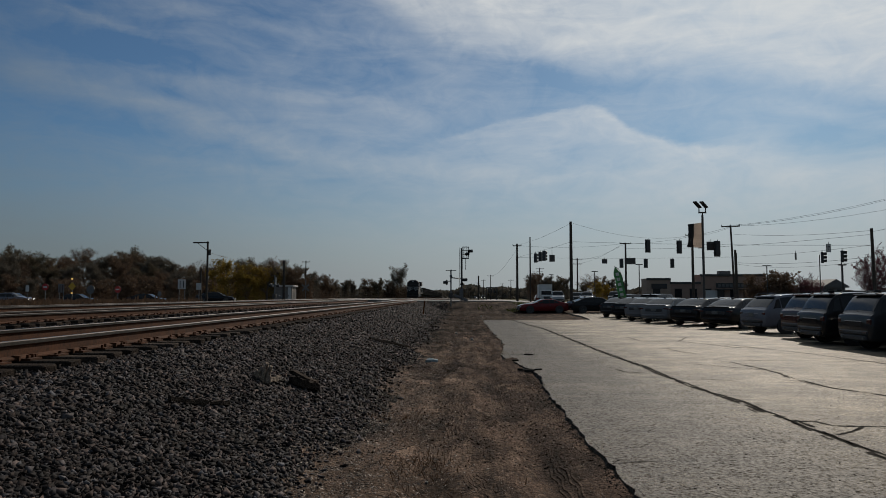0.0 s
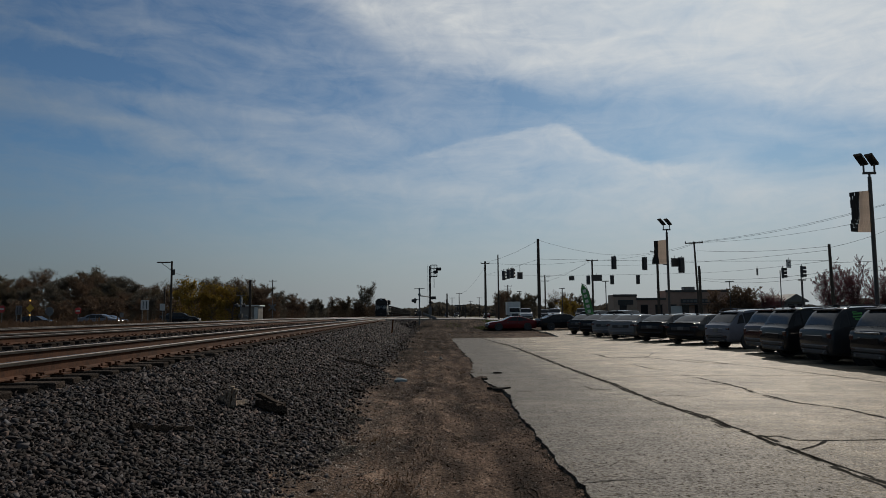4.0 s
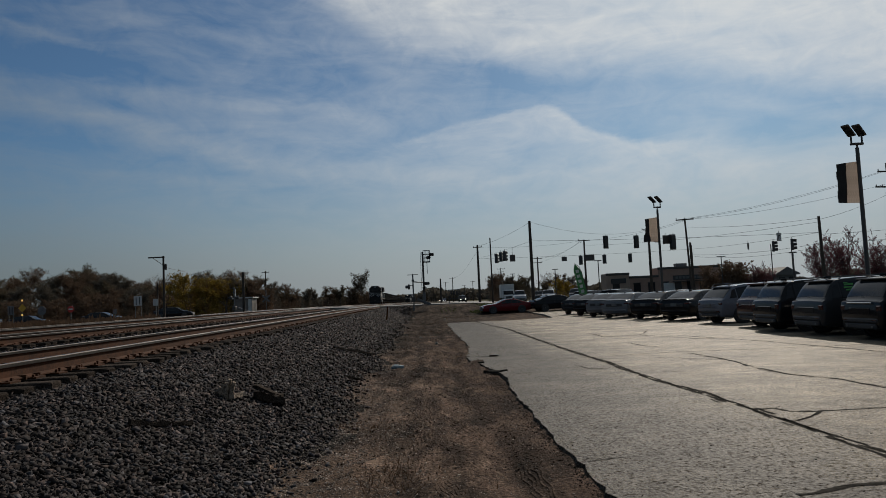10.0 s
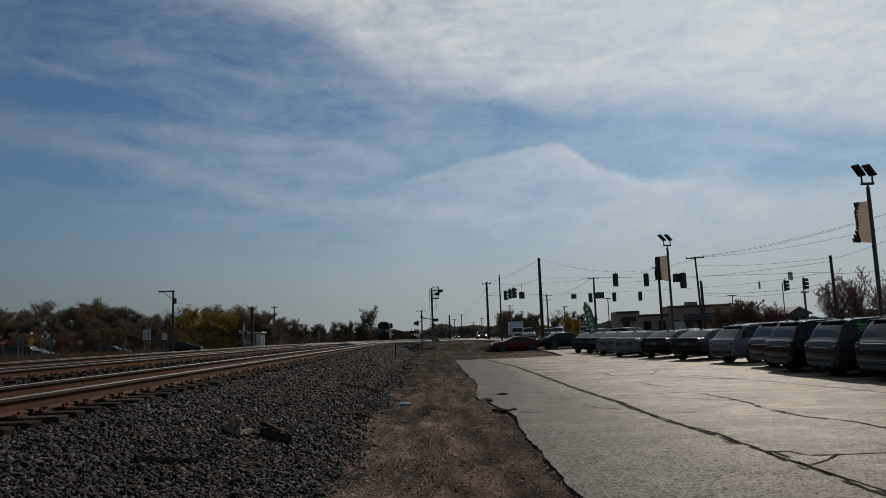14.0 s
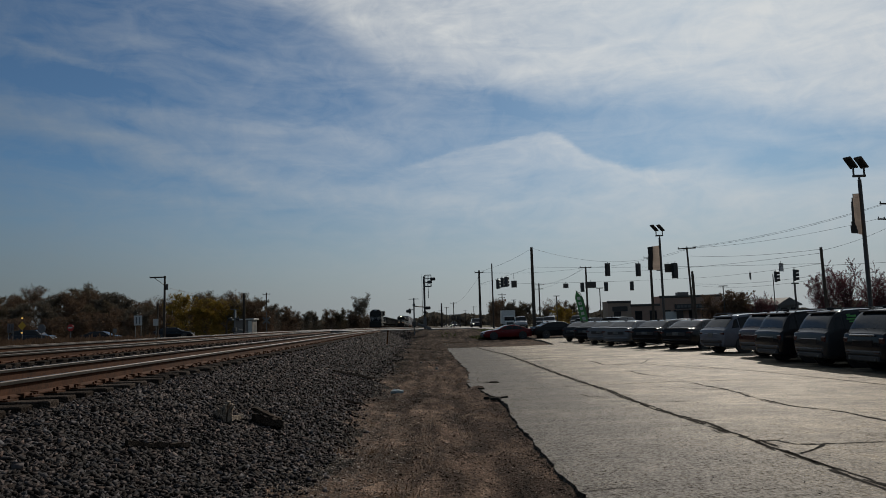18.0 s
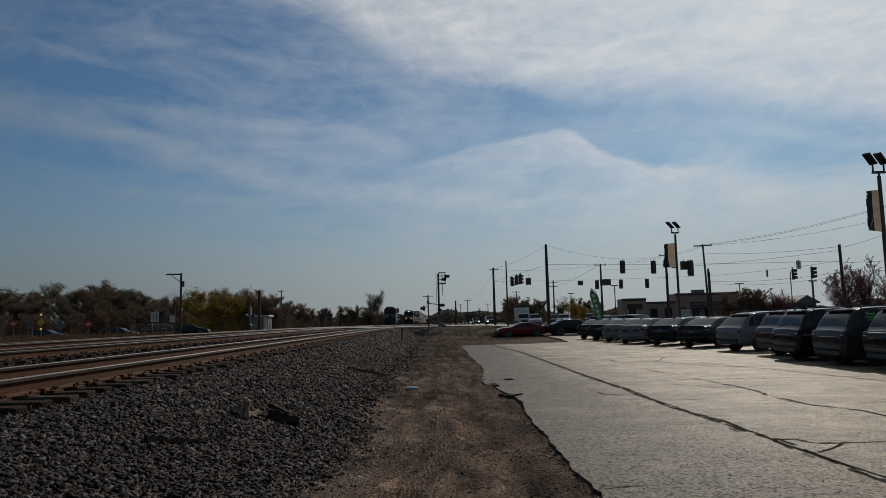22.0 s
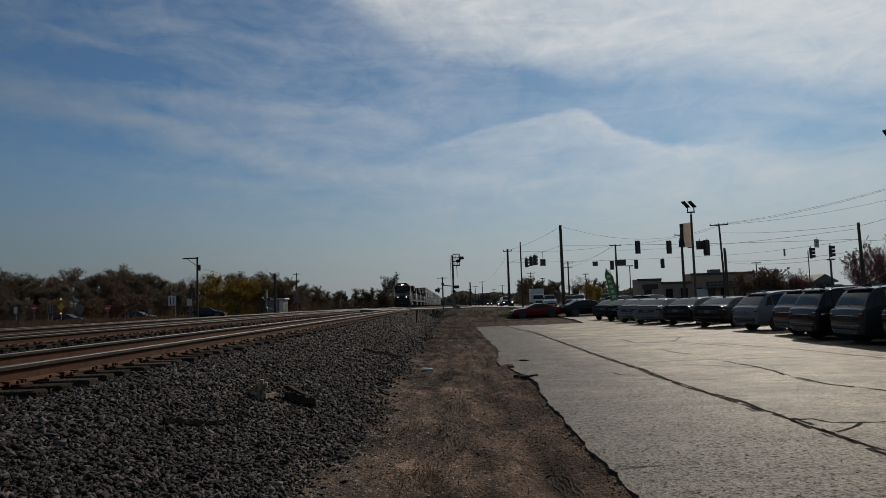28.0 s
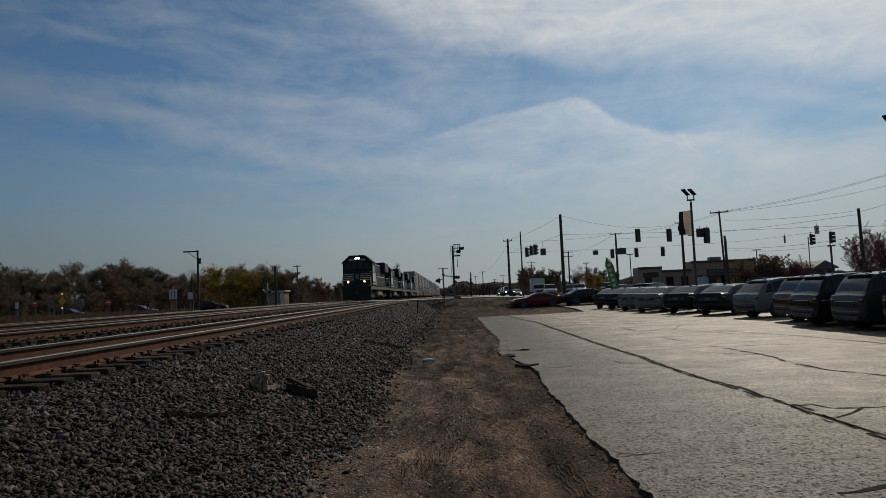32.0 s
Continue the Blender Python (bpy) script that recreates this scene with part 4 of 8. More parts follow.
pole_thing("traffic_pole", 11.14, 72, 9.1, 0.165, "thick dark wooden pole that holds span wires", "pole")
pole_thing("traffic_pole", 7.74, 98, 8.75, 0.16, "dark wooden pole with a small bracket at its top", "pole", arms=((0.3, 0.6, 0),))
pole_thing("utility_pole", 8.27, 85, 8.6, 0.09, "thin dark pole beside the street corner", "pole")
pole_thing("traffic_pole", 31.6, 55, 6.75, 0.13, "stout weathered wooden pole beside red-leaved trees", "pole", lean=-1)
pole_thing("utility_pole", 29.4, 77, 9.15, 0.11, "leaning wooden utility pole with one crossarm", "pole", lean=-2.0, arms=((0.1, 1.0, 0),))
pole_thing("traffic_pole", 30.2, 78.5, 6.6, 0.15, "short wooden pole beside a taller one", "pole", lean=-1)
pole_thing("utility_pole", 23.1, 100, 9.0, 0.14, "wooden utility pole with a crossarm at its top", "pole", arms=((0.12, 0.85, 10),))
pole_thing("utility_pole", 30.8, 95, 10.0, 0.17, "tall wooden utility pole behind the lamp", "pole", arms=((0.4, 1.0, 15),))
pole_thing("utility_pole", 24.5, 150, 9.4, 0.16, "distant wooden utility pole with two crossarms", "pole", arms=((0.3, 1.1, 10), (1.2, 0.9, 10)))
pole_thing("utility_pole", 21.0, 190, 9.0, 0.15, "distant wooden utility pole with crossarms", "pole", arms=((0.3, 1.1, 10), (1.1, 0.8, 10)))
pole_thing("utility_pole", 40.9, 60, 11.6, 0.12, "tall wooden utility pole with two crossarms", "pole", arms=((0.75, 1.15, 20), (2.1, 1.6, 20)), lean=-1)
pole_thing("utility_pole", 40.2, 58, 9.5, 0.11, "wooden utility pole with a low crossarm", "pole", arms=((0.8, 1.3, 20),), lean=-1)
for k, (x, y, h) in enumerate(((10, 240, 9), (9.5, 300, 9), (8.5, 360, 9), (3.2, 130, 5.4), (21, 300, 9), (22, 380, 9), (6.5, 460, 9), (6, 560, 9), (5.2, 660, 9))):
    pole_thing("utility_pole", x, y, h + float(fall(y)) * 0.9, 0.15, "far dark utility pole along the road", "pole", arms=((0.3, 1.1, 5),) if k != 3 else (), group="far poles")
ARMED = pole_thing("utility_pole", -23.47, 65, 6.6, 0.10, "wooden pole with a braced arm at its top", "pole")
ARM_Z = 6.5 - ground_z(-23.47, 65)
part("arm", box(B(), (-1.35, -0.06, ARM_Z - 0.06), (0.1, 0.06, ARM_Z + 0.06), 0.01), M["pole"], ARMED)
part("brace", tube(B(), [(-1.0, 0, ARM_Z), (0, 0, ARM_Z - 0.75)], 0.03, 6), M["galv"], ARMED)
part("transformer", lathe(B(), [(0.02, -0.02), (0.11, 0), (0.11, 0.5), (0.02, 0.53)], pose(0.2, 0, ARM_Z - 1.15, 0, -90, 0), 12), M["bronze"], ARMED)
pole_thing("utility_pole", -15.57, 62, 4.7, 0.11, "plain dark wooden pole by the crossing", "pole")
pole_thing("utility_pole", -24.6, 66.5, 4.2, 0.08, "thin grey pole beside a wooden one", "pole")
pole_thing("utility_pole", -33, 150, 9.0, 0.13, "distant utility pole among the trees", "pole", arms=((0.3, 0.8, 0),))


# span wires round the crossroads
PA, PC, P2, FR = (11.23, 72, 7.05), (31.47, 55, 5.46), (7.73, 98, 6.84), (37.7, 98, 6.87)
pole_thing("traffic_pole", 37.7, 98.1, 7.4, 0.17, "wooden pole at the far corner of the crossroads", "pole")
WIRES = ((PA, PC, 0.12), (P2, PA, 0.05), (P2, FR, 0.15), (FR, PC, 0.15), ((11.14, 72, 9.0), (30.8, 95, 9.6), 0.9), ((11.14, 72, 8.95), (7.74, 98, 8.6), 0.3), ((7.74, 98, 8.5), (23.1, 100, 8.9), 0.4),
         ((23.1, 100, 8.9), (29.4, 77, 9.1), 0.5), ((29.4, 77, 9.1), (40.9, 60, 11.0), 0.55), ((28.6, 77, 9.1), (40.3, 60, 10.9), 0.5), ((30.2, 77, 9.1), (41.6, 60, 10.0), 0.5), ((29.4, 77, 8.2), (31.6, 55, 6.6), 0.25), ((23.1, 100, 8.2), (31.6, 55, 6.3), 0.4), ((31.6, 55, 6.5), (40.9, 60, 9.0), 0.2),
         ((30.8, 95, 9.6), (29.4, 77, 9.1), 0.3), ((24.5, 150, 9.1), (23.1, 100, 8.9), 0.6), ((24.0, 150, 8.2), (22.6, 100, 8.8), 0.6), ((30.2, 78.5, 5.2), (31.6, 55, 4.6), 0.3), ((37.7, 98, 5.9), (31.5, 55, 4.3), 0.5), ((7.74, 98, 8.0), (10, 240, 8.4), 1.2), ((-23.47, 65, 5.6), (-33, 150, 8.6), 1.0),
         ((40.9, 60, 10.9), (58, 20, 11.0), 0.6), ((41.6, 60, 10.0), (59, 20, 10.4), 0.6), ((31.6, 55, 5.3), (44, 22, 5.2), 0.4), ((31.6, 55, 4.6), (45, 22, 4.6), 0.4))
for p, q, sag in WIRES:
    wire(p, q, sag, "thin black overhead wire between poles", 0.012)

for (x, y, z), way, size in (((17.53, 66.7, 6.95), 190, 0.98), ((19.86, 64.75, 6.7), 190, 0.95), ((22.48, 62.55, 6.5), 190, 1.1), ((9.17, 87.3, 6.98), 142, 1.08), ((9.48, 85.0, 7.03), 142, 1.08), ((9.73, 83.1, 7.05), 142, 1.12),
                             ((25.39, 98, 6.75), 175, 1.0), ((29.01, 98, 6.75), 175, 1.0), ((22.07, 98, 6.75), 175, 1.0), ((33.0, 65.55, 5.75), 60, 0.95), ((32.33, 60.9, 5.6), 60, 0.95)):
    signal_head((x, y, z), way, size, "black three-lamp traffic light hung from a span wire", None, way > 170)
for (x, y, z), way, w, h in (((21.99, 62.97, 6.55), 10, 0.7, 0.75), ((21.33, 63.5, 6.5), 10, 0.5, 0.5), ((10.2, 79.65, 6.35), 5, 0.62, 0.75), ((19.75, 98, 6.8), 5, 0.75, 0.6), ((23.23, 98, 6.95), 0, 1.5, 0.85), ((34.08, 73, 6.15), 40, 0.35, 0.7), ((32.77, 63.95, 6.4), 30, 0.65, 0.72)):
    hung_sign((x, y, z), way, w, h, "grey rectangular traffic sign hung from a span wire", 0.62 if y == 79.65 else 0.0, y == 63.95)


def railway_signal():
    x, y = 0.06, 72.0
    z0 = ground_z(x, y)
    t = thing("railway_signal", pose(x, y, z0), "grey steel railway signal mast with ladder and caged platform", "railway signal")
    h = 6.4 - z0
    part("mast", tube(B(), [(0, 0, -0.3), (0, 0, h)], 0.10, 12), M["bronze"], t)
    bm = B()
    for s in (-0.2, 0.2):
        tube(bm, [(-0.22, s, 0.3), (-0.22, s, h + 0.05)], 0.02, 6)
    for k in range(17):
        tube(bm, [(-0.22, -0.2, 0.5 + 0.32 * k), (-0.22, 0.2, 0.5 + 0.32 * k)], 0.014, 5)
    part("ladder", bm, M["galv"], t)
    bm = B()
    for a, b in (((0.06, -0.3), (0.72, -0.3)), ((0.06, 0.3), (0.72, 0.3)), ((0.72, -0.3), (0.72, 0.3))):
        for z in (h - 1.0, h - 0.62, h - 0.25, h + 0.12):
            tube(bm, [(*a, z), (*b, z)], 0.022, 5)
        for c in (a, b):
            tube(bm, [(*c, h - 1.05), (*c, h + 0.12)], 0.03, 5)
    box(bm, (0.06, -0.33, h - 1.08), (0.74, 0.33, h - 1.02))
    for k in range(4):
        tube(bm, [(0.18 + 0.15 * k, -0.3, h - 1.03), (0.18 + 0.15 * k, -0.3, h + 0.1)], 0.016, 5)
    part("platform", bm, M["galv"], t)
    for xx, zz, w in ((0.78, h - 0.3, -25), (0.5, h - 0.6, -60), (0.22, 2.2, -30), (0.12, 1.75, 250)):
        m = pose(xx, -0.1, zz, 0, 0, w)
        head = part("lamp_head", lathe(B(), [(0.08, -0.14), (0.14, -0.1), (0.17, 0.0), (0.17, 0.05), (0.12, 0.06)], m, 16), M["black"], t)
        part("hood", lathe(B(), [(0.15, 0.03), (0.16, 0.34), (0.14, 0.34), (0.13, 0.05)], m, 14), M["black"], head)
    part("bracket", tube(B(), [(0, 0, 2.3), (0.25, -0.05, 2.3)], 0.04, 6), M["galv"], t)
    part("hanging_cable", tube(B(), [(0.4, 0.3, h - 1.05), (0.42, 0.3, h - 1.7), (0.41, 0.3, h - 2.2)], 0.03, 6), M["black"], t)
    part("foundation", box(B(), (-0.25, -0.25, -0.3), (0.25, 0.25, 0.12), 0.03), M["stucco"], t)
    part("control_case", box(B(), (-0.16, -0.3, 0.5), (0.16, -0.11, 1.3), 0.03), M["galv"], t)


def crossing_mast(x, y, flip=1, sides=(-1, 1), label="railway crossing post with a pair of flashing-light heads"):
    z0 = ground_z(x, y)
    t = thing("crossing_signal", pose(x, y, z0, 0, 0, 0), label, "crossing signal")
    part("mast", tube(B(), [(0, 0, -0.2), (0, 0, 3.5)], 0.07, 10), M["galv"], t)
    part("crossbar", tube(B(), [(min(sides) * 0.5, 0, 2.4), (max(sides + (0,)) * 0.5 + 0.06, 0, 2.4)], 0.035, 8), M["galv"], t)
    part("top_bar", tube(B(), [(-0.5, 0, 3.42), (0.5, 0, 3.42)], 0.03, 8), M["galv"], t)
    for s in sides:
        m = pose(s * 0.42, -0.05 * flip, 2.28, 0, 0, 180 + 25 * s)
        head = part("flasher", lathe(B(), [(0.1, -0.12), (0.26, -0.03), (0.27, 0.0), (0.2, 0.03), (0.1, 0.05)], m, 16), M["black"], t)
        part("visor", lathe(B(), [(0.14, 0.02), (0.15, 0.3), (0.13, 0.3), (0.12, 0.04)], m, 12), M["black"], head)
    part("mechanism", box(B(), (-0.2, -0.25, 0.8), (0.2, 0.25, 1.3), 0.04), M["bronze"], t)
    part("counterweight", box(B(), (0.3, 0.3, -0.05), (1.7, 0.5, 0.2), 0.03, pose(0, 0, 1.1, 0, 22, 0)), M["galv"], t)
    part("sign", box(B(), (-0.12, -0.09, 2.75), (0.12, -0.07, 2.95), 0.0, None), M["galv"], t)
    return t


railway_signal()
CROSSING = crossing_mast(-0.97, 68.0, sides=(-1,))
part("cable_pipe", tube(B(), [(0, 0, 2.75), (0.95, 3.85, 2.72)], 0.06, 8), M["galv"], CROSSING)
crossing_mast(-22.2, 84.0, -1)


def crossbuck(x, y):
    t = thing("crossbuck_sign", pose(x, y, ground_z(x, y)), "white railway crossbuck sign on a post among brush", "sign")
    part("post", tube(B(), [(0, 0, -0.2), (0, 0, 3.2)], 0.06, 8), M["galv"], t)
    for k, a in enumerate((42, -42)):
        part("blade", box(B(), (-0.6, -0.02 - 0.03 * k, -0.11), (0.6, 0.0 - 0.03 * k, 0.11), 0.006, pose(0, -0.07, 2.1, 0, a, 0)), M["galv"], t)


crossbuck(-19.8, 90)


def signal_hut():
    x, y = -21.9, 88.0
    t = thing("signal_hut", pose(x, y, ground_z(x, y)), "small grey steel signal hut with a pale flat roof", "hut")
    part("wall", box(B(), (-1.1, -1.2, 0), (1.1, 1.2, 2.2), 0.03), M["hut"], t)
    part("roof", box(B(), (-1.3, -1.35, 2.2), (1.3, 1.35, 2.34), 0.03), M["white"], t)
    d = part("door", box(B(), (0.62, -1.24, 0.1), (1.04, -1.2, 2.1), 0.01), M["white"], t)
    part("handle", box(B(), (0.68, -1.27, 1.0), (0.73, -1.24, 1.15), 0.005), M["black"], d)


signal_hut()
pole_thing("white_post", -23.1, 88.0, 3.9, 0.06, "slim white post beside the signal hut", "post", "white")


def road_sign(x, y, z, shape, w, h, face, label, posts=1, lamp=False):
    """z: the height of the panel's middle."""
    z0 = ground_z(x, y)
    t = thing("road_sign", pose(x, y, z0, 0, 0, -8), label, "sign", "road signs by the street")
    c = z - z0
    for k in range(posts):
        o = (k - (posts - 1) / 2) * w * 0.7
        part("post", tube(B(), [(o, 0.05, -0.2), (o, 0.05, c + h * 0.4)], 0.035, 6), M["galv"], t)
    bm = B()
    if shape == "round":
        lathe(bm, [(w / 2, -0.02), (w / 2, 0.0), (0.02, 0.001)], pose(0, 0, c, 0, 0, -90), 20)
    elif shape == "eight":
        lathe(bm, [(w / 2, -0.02), (w / 2, 0.0), (0.02, 0.001)], pose(0, 0, c, 0, 0, -90) @ pose(0, 0, 0, 22.5), 8)
    else:
        box(bm, (-w / 2, -0.02, -h / 2), (w / 2, 0.0, h / 2), 0.01, pose(0, 0, c, 0, 45 if shape == "diamond" else 0, 0))
    panel = part("panel", bm, face, t)
    if shape == "eight":
        part("bar", box(B(), (-w * 0.3, -0.026, c - 0.07), (w * 0.3, -0.021, c + 0.07)), M["white"], panel, "white bar on the red panel")
    if shape == "box" and posts == 2:
        for o in (-0.2, 0.22):
            part("bar", box(B(), (o * w - 0.04, -0.026, c - h * 0.38), (o * w + 0.04, -0.021, c + h * 0.38)), M["trim"], panel, "dark upright bar on the panel")
    if lamp:
        for dz in (0.75, -0.7):
            part("beacon", lathe(B(), [(0.09, 0), (0.085, 0.05), (0.02, 0.08)], pose(0, -0.02, c + dz, 0, 0, -90), 12), M["amber_on"], t, "lit amber beacon")
    return t


def signal_frame(x, y):
    """An open steel frame with three lamp cases under its top beam."""
    t = thing("lamp_gantry", pose(x, y, ground_z(x, y)), "dark open steel frame with hanging lamp cases by the road", "gantry")
    h = 2.75 - ground_z(x, y)
    for s in (-1, 1):
        part("post", box(B(), (s * 0.78 - 0.07, -0.07, -0.2), (s * 0.78 + 0.07, 0.07, h), 0.01), M["bronze"], t)
    part("beam", box(B(), (-0.9, -0.08, h - 0.02), (0.9, 0.08, h + 0.14), 0.01), M["bronze"], t)
    part("lower_beam", box(B(), (-0.72, -0.05, 0.55), (0.72, 0.05, 0.65), 0.01), M["bronze"], t)
    for o in (-0.42, 0.0, 0.42):
        lamp = part("lamp_case", box(B(), (o - 0.14, -0.12, h - 0.75), (o + 0.14, 0.12, h - 0.1), 0.03), M["black"], t)
        part("lens", lathe(B(), [(0.1, 0), (0.09, 0.02), (0.02, 0.03)], pose(o, -0.12, h - 0.4, 0, 0, -90), 12), M["trim"], lamp)


RED_FACE = mat("red_sign", (0.45, 0.03, 0.025), (0.38, 0.025, 0.02), 2, 0.5)
YELLOW_FACE = mat("yellow_sign", (0.55, 0.35, 0.03), (0.5, 0.3, 0.02), 2, 0.5)
road_sign(-27.8, 70, 2.72, "box", 0.85, 0.95, M["white"], "white panel sign with dark bars on two posts", 2)
road_sign(-24.6, 66, 2.45, "box", 0.5, 0.62, M["white"], "small white speed sign on a post")
road_sign(-41.6, 70, 2.45, "eight", 0.72, 0.72, RED_FACE, "red eight-sided stop sign on a post")
road_sign(-36.7, 75, 2.25, "eight", 0.74, 0.74, RED_FACE, "red stop sign beside dry brush")
road_sign(-39.98, 72, 2.55, "diamond", 0.62, 0.62, YELLOW_FACE, "yellow diamond warning sign with amber beacons", 1, True)
road_sign(-38.07, 72, 2.2, "round", 0.9, 0.9, M["galv"], "grey back of a round railway warning sign")
road_sign(-41.1, 72, 2.35, "box", 0.7, 0.9, M["galv"], "grey back of a square road sign", 2)
road_sign(-43.4, 70, 2.3, "box", 0.4, 0.62, M["white"], "small white sign on a post by the brush")
road_sign(-34.3, 80, 1.8, "box", 0.45, 0.5, M["galv"], "small grey sign on a post")
signal_frame(4.72, 110)


def lamp_post(x, y, top, label):
    t = thing("lamp_post", pose(x, y, 0.012), label, "street lamp", "lamp posts in the lot")
    part("base", lathe(B(), [(0.25, 0), (0.25, 0.5), (0.2, 0.55)], pose(0, 0, 0, 0, -90, 0), 16), M["stucco"], t, "round concrete base")
    part("pole", tube(B(), [(0, 0, 0.5), (0, 0, top - 0.3), (0, 0, top)], [0.085, 0.07, 0.065], 12), M["bronze"], t)
    part("tenon", tube(B(), [(0, 0, top), (0, 0, top + 0.12)], 0.04, 8), M["bronze"], t)
    bm = box(B(), (-0.25, -0.05, top + 0.1), (0.25, 0.05, top + 0.19), 0.01)
    part("crossbar", bm, M["bronze"], t)
    for s in (-1, 1):
        arm = part("arm", tube(B(), [(s * 0.21, 0, top + 0.14), (s * 0.21, 0, top + 0.5)], 0.035, 8), M["bronze"], t)
        m = pose(s * 0.21, 0, top + 0.54, 0, 37, 30)
        head = part("floodlight", box(B(), (-0.5, -0.15, -0.035), (0.12, 0.15, 0.035), 0.015, m), M["bronze"], t)
        part("lens", box(B(), (-0.43, -0.12, -0.042), (0.04, 0.12, -0.036), 0.0, m), M["glass"], head)
    return t


lamp_post(15.6, 46.0, 6.8, "dark bronze lamp post with twin floodlights in the lot")
lamp_post(16.88, 26.5, 6.67, "tall dark bronze lamp post with twin floodlights")

FLAGS = []  # pieces of cloth that hinge on one another: (piece, row, place in the row, seed)


def flag(x, y, top, seed):
    """A cloth on a pole, in small pieces hinged side by side in rows: tan beside the pole, black outside. It blows to the left."""
    t = thing("flag", pose(x - 0.07, y, 0), "two-coloured tan and black cloth flag flying on a lamp post", "flag", "flags on the lamp posts")
    rng = random.Random(int(seed * 10))
    step_z = FLAG_H / FLAG_ROWS
    for row in range(FLAG_ROWS):
        for k in range(FLAG_COLS):
            bm = B()
            cut = rng.uniform(-0.02, 0.02) if k == FLAG_COLS - 1 else 0.0
            drop0, drop1, fall0, fall1 = (0.014 * a * (1 - b / FLAG_ROWS) for b in (row, row + 1) for a in (k, k + 1))
            hi, lo = top - row * step_z, top - (row + 1) * step_z - 0.003
            x1 = -FLAG_W - 0.006 + cut
            front, back = ([bm.verts.new((px, py, pz)) for px, pz in ((0, lo - fall0), (x1, lo - fall1), (x1, hi - drop1), (0, hi - drop0))] for py in (-0.001, 0.001))
            bm.faces.new(front), bm.faces.new(back[::-1])
            for n in range(4):
                bm.faces.new((front[n], back[n], back[(n + 1) % 4], front[(n + 1) % 4]))
            bmesh.ops.recalc_face_normals(bm, faces=bm.faces)
            tan = k < FLAG_COLS * 0.52
            ob = part("cloth_piece", bm, M["tan_cloth"] if tan else M["dark_cloth"], t, "tan cloth" if tan else "black cloth")
            FLAGS.append((ob, row, k, seed))
    for z in (top - 0.04, top - FLAG_H + 0.04):
        part("ring", tube(B(), [(0.02, -0.08, z), (-0.02, 0.08, z)], 0.01, 5), M["black"], t)
    return t


FLAG_ROWS, FLAG_COLS, FLAG_W, FLAG_H = 10, 9, 0.112, 1.6
flag(15.6, 46.0, 6.3, 1.3)
flag(16.88, 26.5, 6.15, 0.2)


def feather_banner():
    x, y = 13.05, 55.0
    t = thing("feather_banner", pose(x, y, 0.012, 0, -12, 0), "tall green feather banner with white letter marks", "banner")
    part("pole", tube(B(), [(0, 0, 0), (0, 0, 3.2), (-0.12, 0, 3.75), (-0.4, 0, 4.0)], 0.025, 6), M["black"], t)
    bm = B()
    prev = None
    for k in range(13):
        u = k / 12
        z = 1.0 + 2.95 * u
        xr = -0.02 if z < 3.2 else -0.02 - 0.38 * ((z - 3.2) / 0.8) ** 1.6
        wd = 0.66 * (1 - 0.25 * u) if u < 0.85 else 0.66 * (1 - 0.25 * u) * max(0.05, (1 - u) / 0.15) ** 0.6
        yy = 0.05 * math.sin(u * 7)
        cur = [bm.verts.new((xr, 0, z)), bm.verts.new((xr - wd / 2, yy, z - 0.05)), bm.verts.new((xr - wd, -yy, z - 0.12))]
        if prev:
            for i in range(2):
                bm.faces.new((prev[i], prev[i + 1], cur[i + 1], cur[i]))
        prev = cur
    bmesh.ops.solidify(bm, geom=bm.faces[:], thickness=0.008)
    cloth = part("cloth", bm, M["green_flag"], t)
    rng = random.Random(4)
    for k in range(6):
        z = 1.25 + 0.4 * k
        part("letter_mark", box(B(), (-0.45, -0.045, z), (-0.2, -0.035, z + 0.24), 0.0, pose(0, 0, 0, 0, 0, 0)), M["white"], cloth, "plain pale bar where letters stand")
    part("ground_spike", lathe(B(), [(0.2, 0.0), (0.2, 0.05), (0.04, 0.1)], pose(0, 0, 0, 0, -90, 0), 12), M["black"], t)


feather_banner()


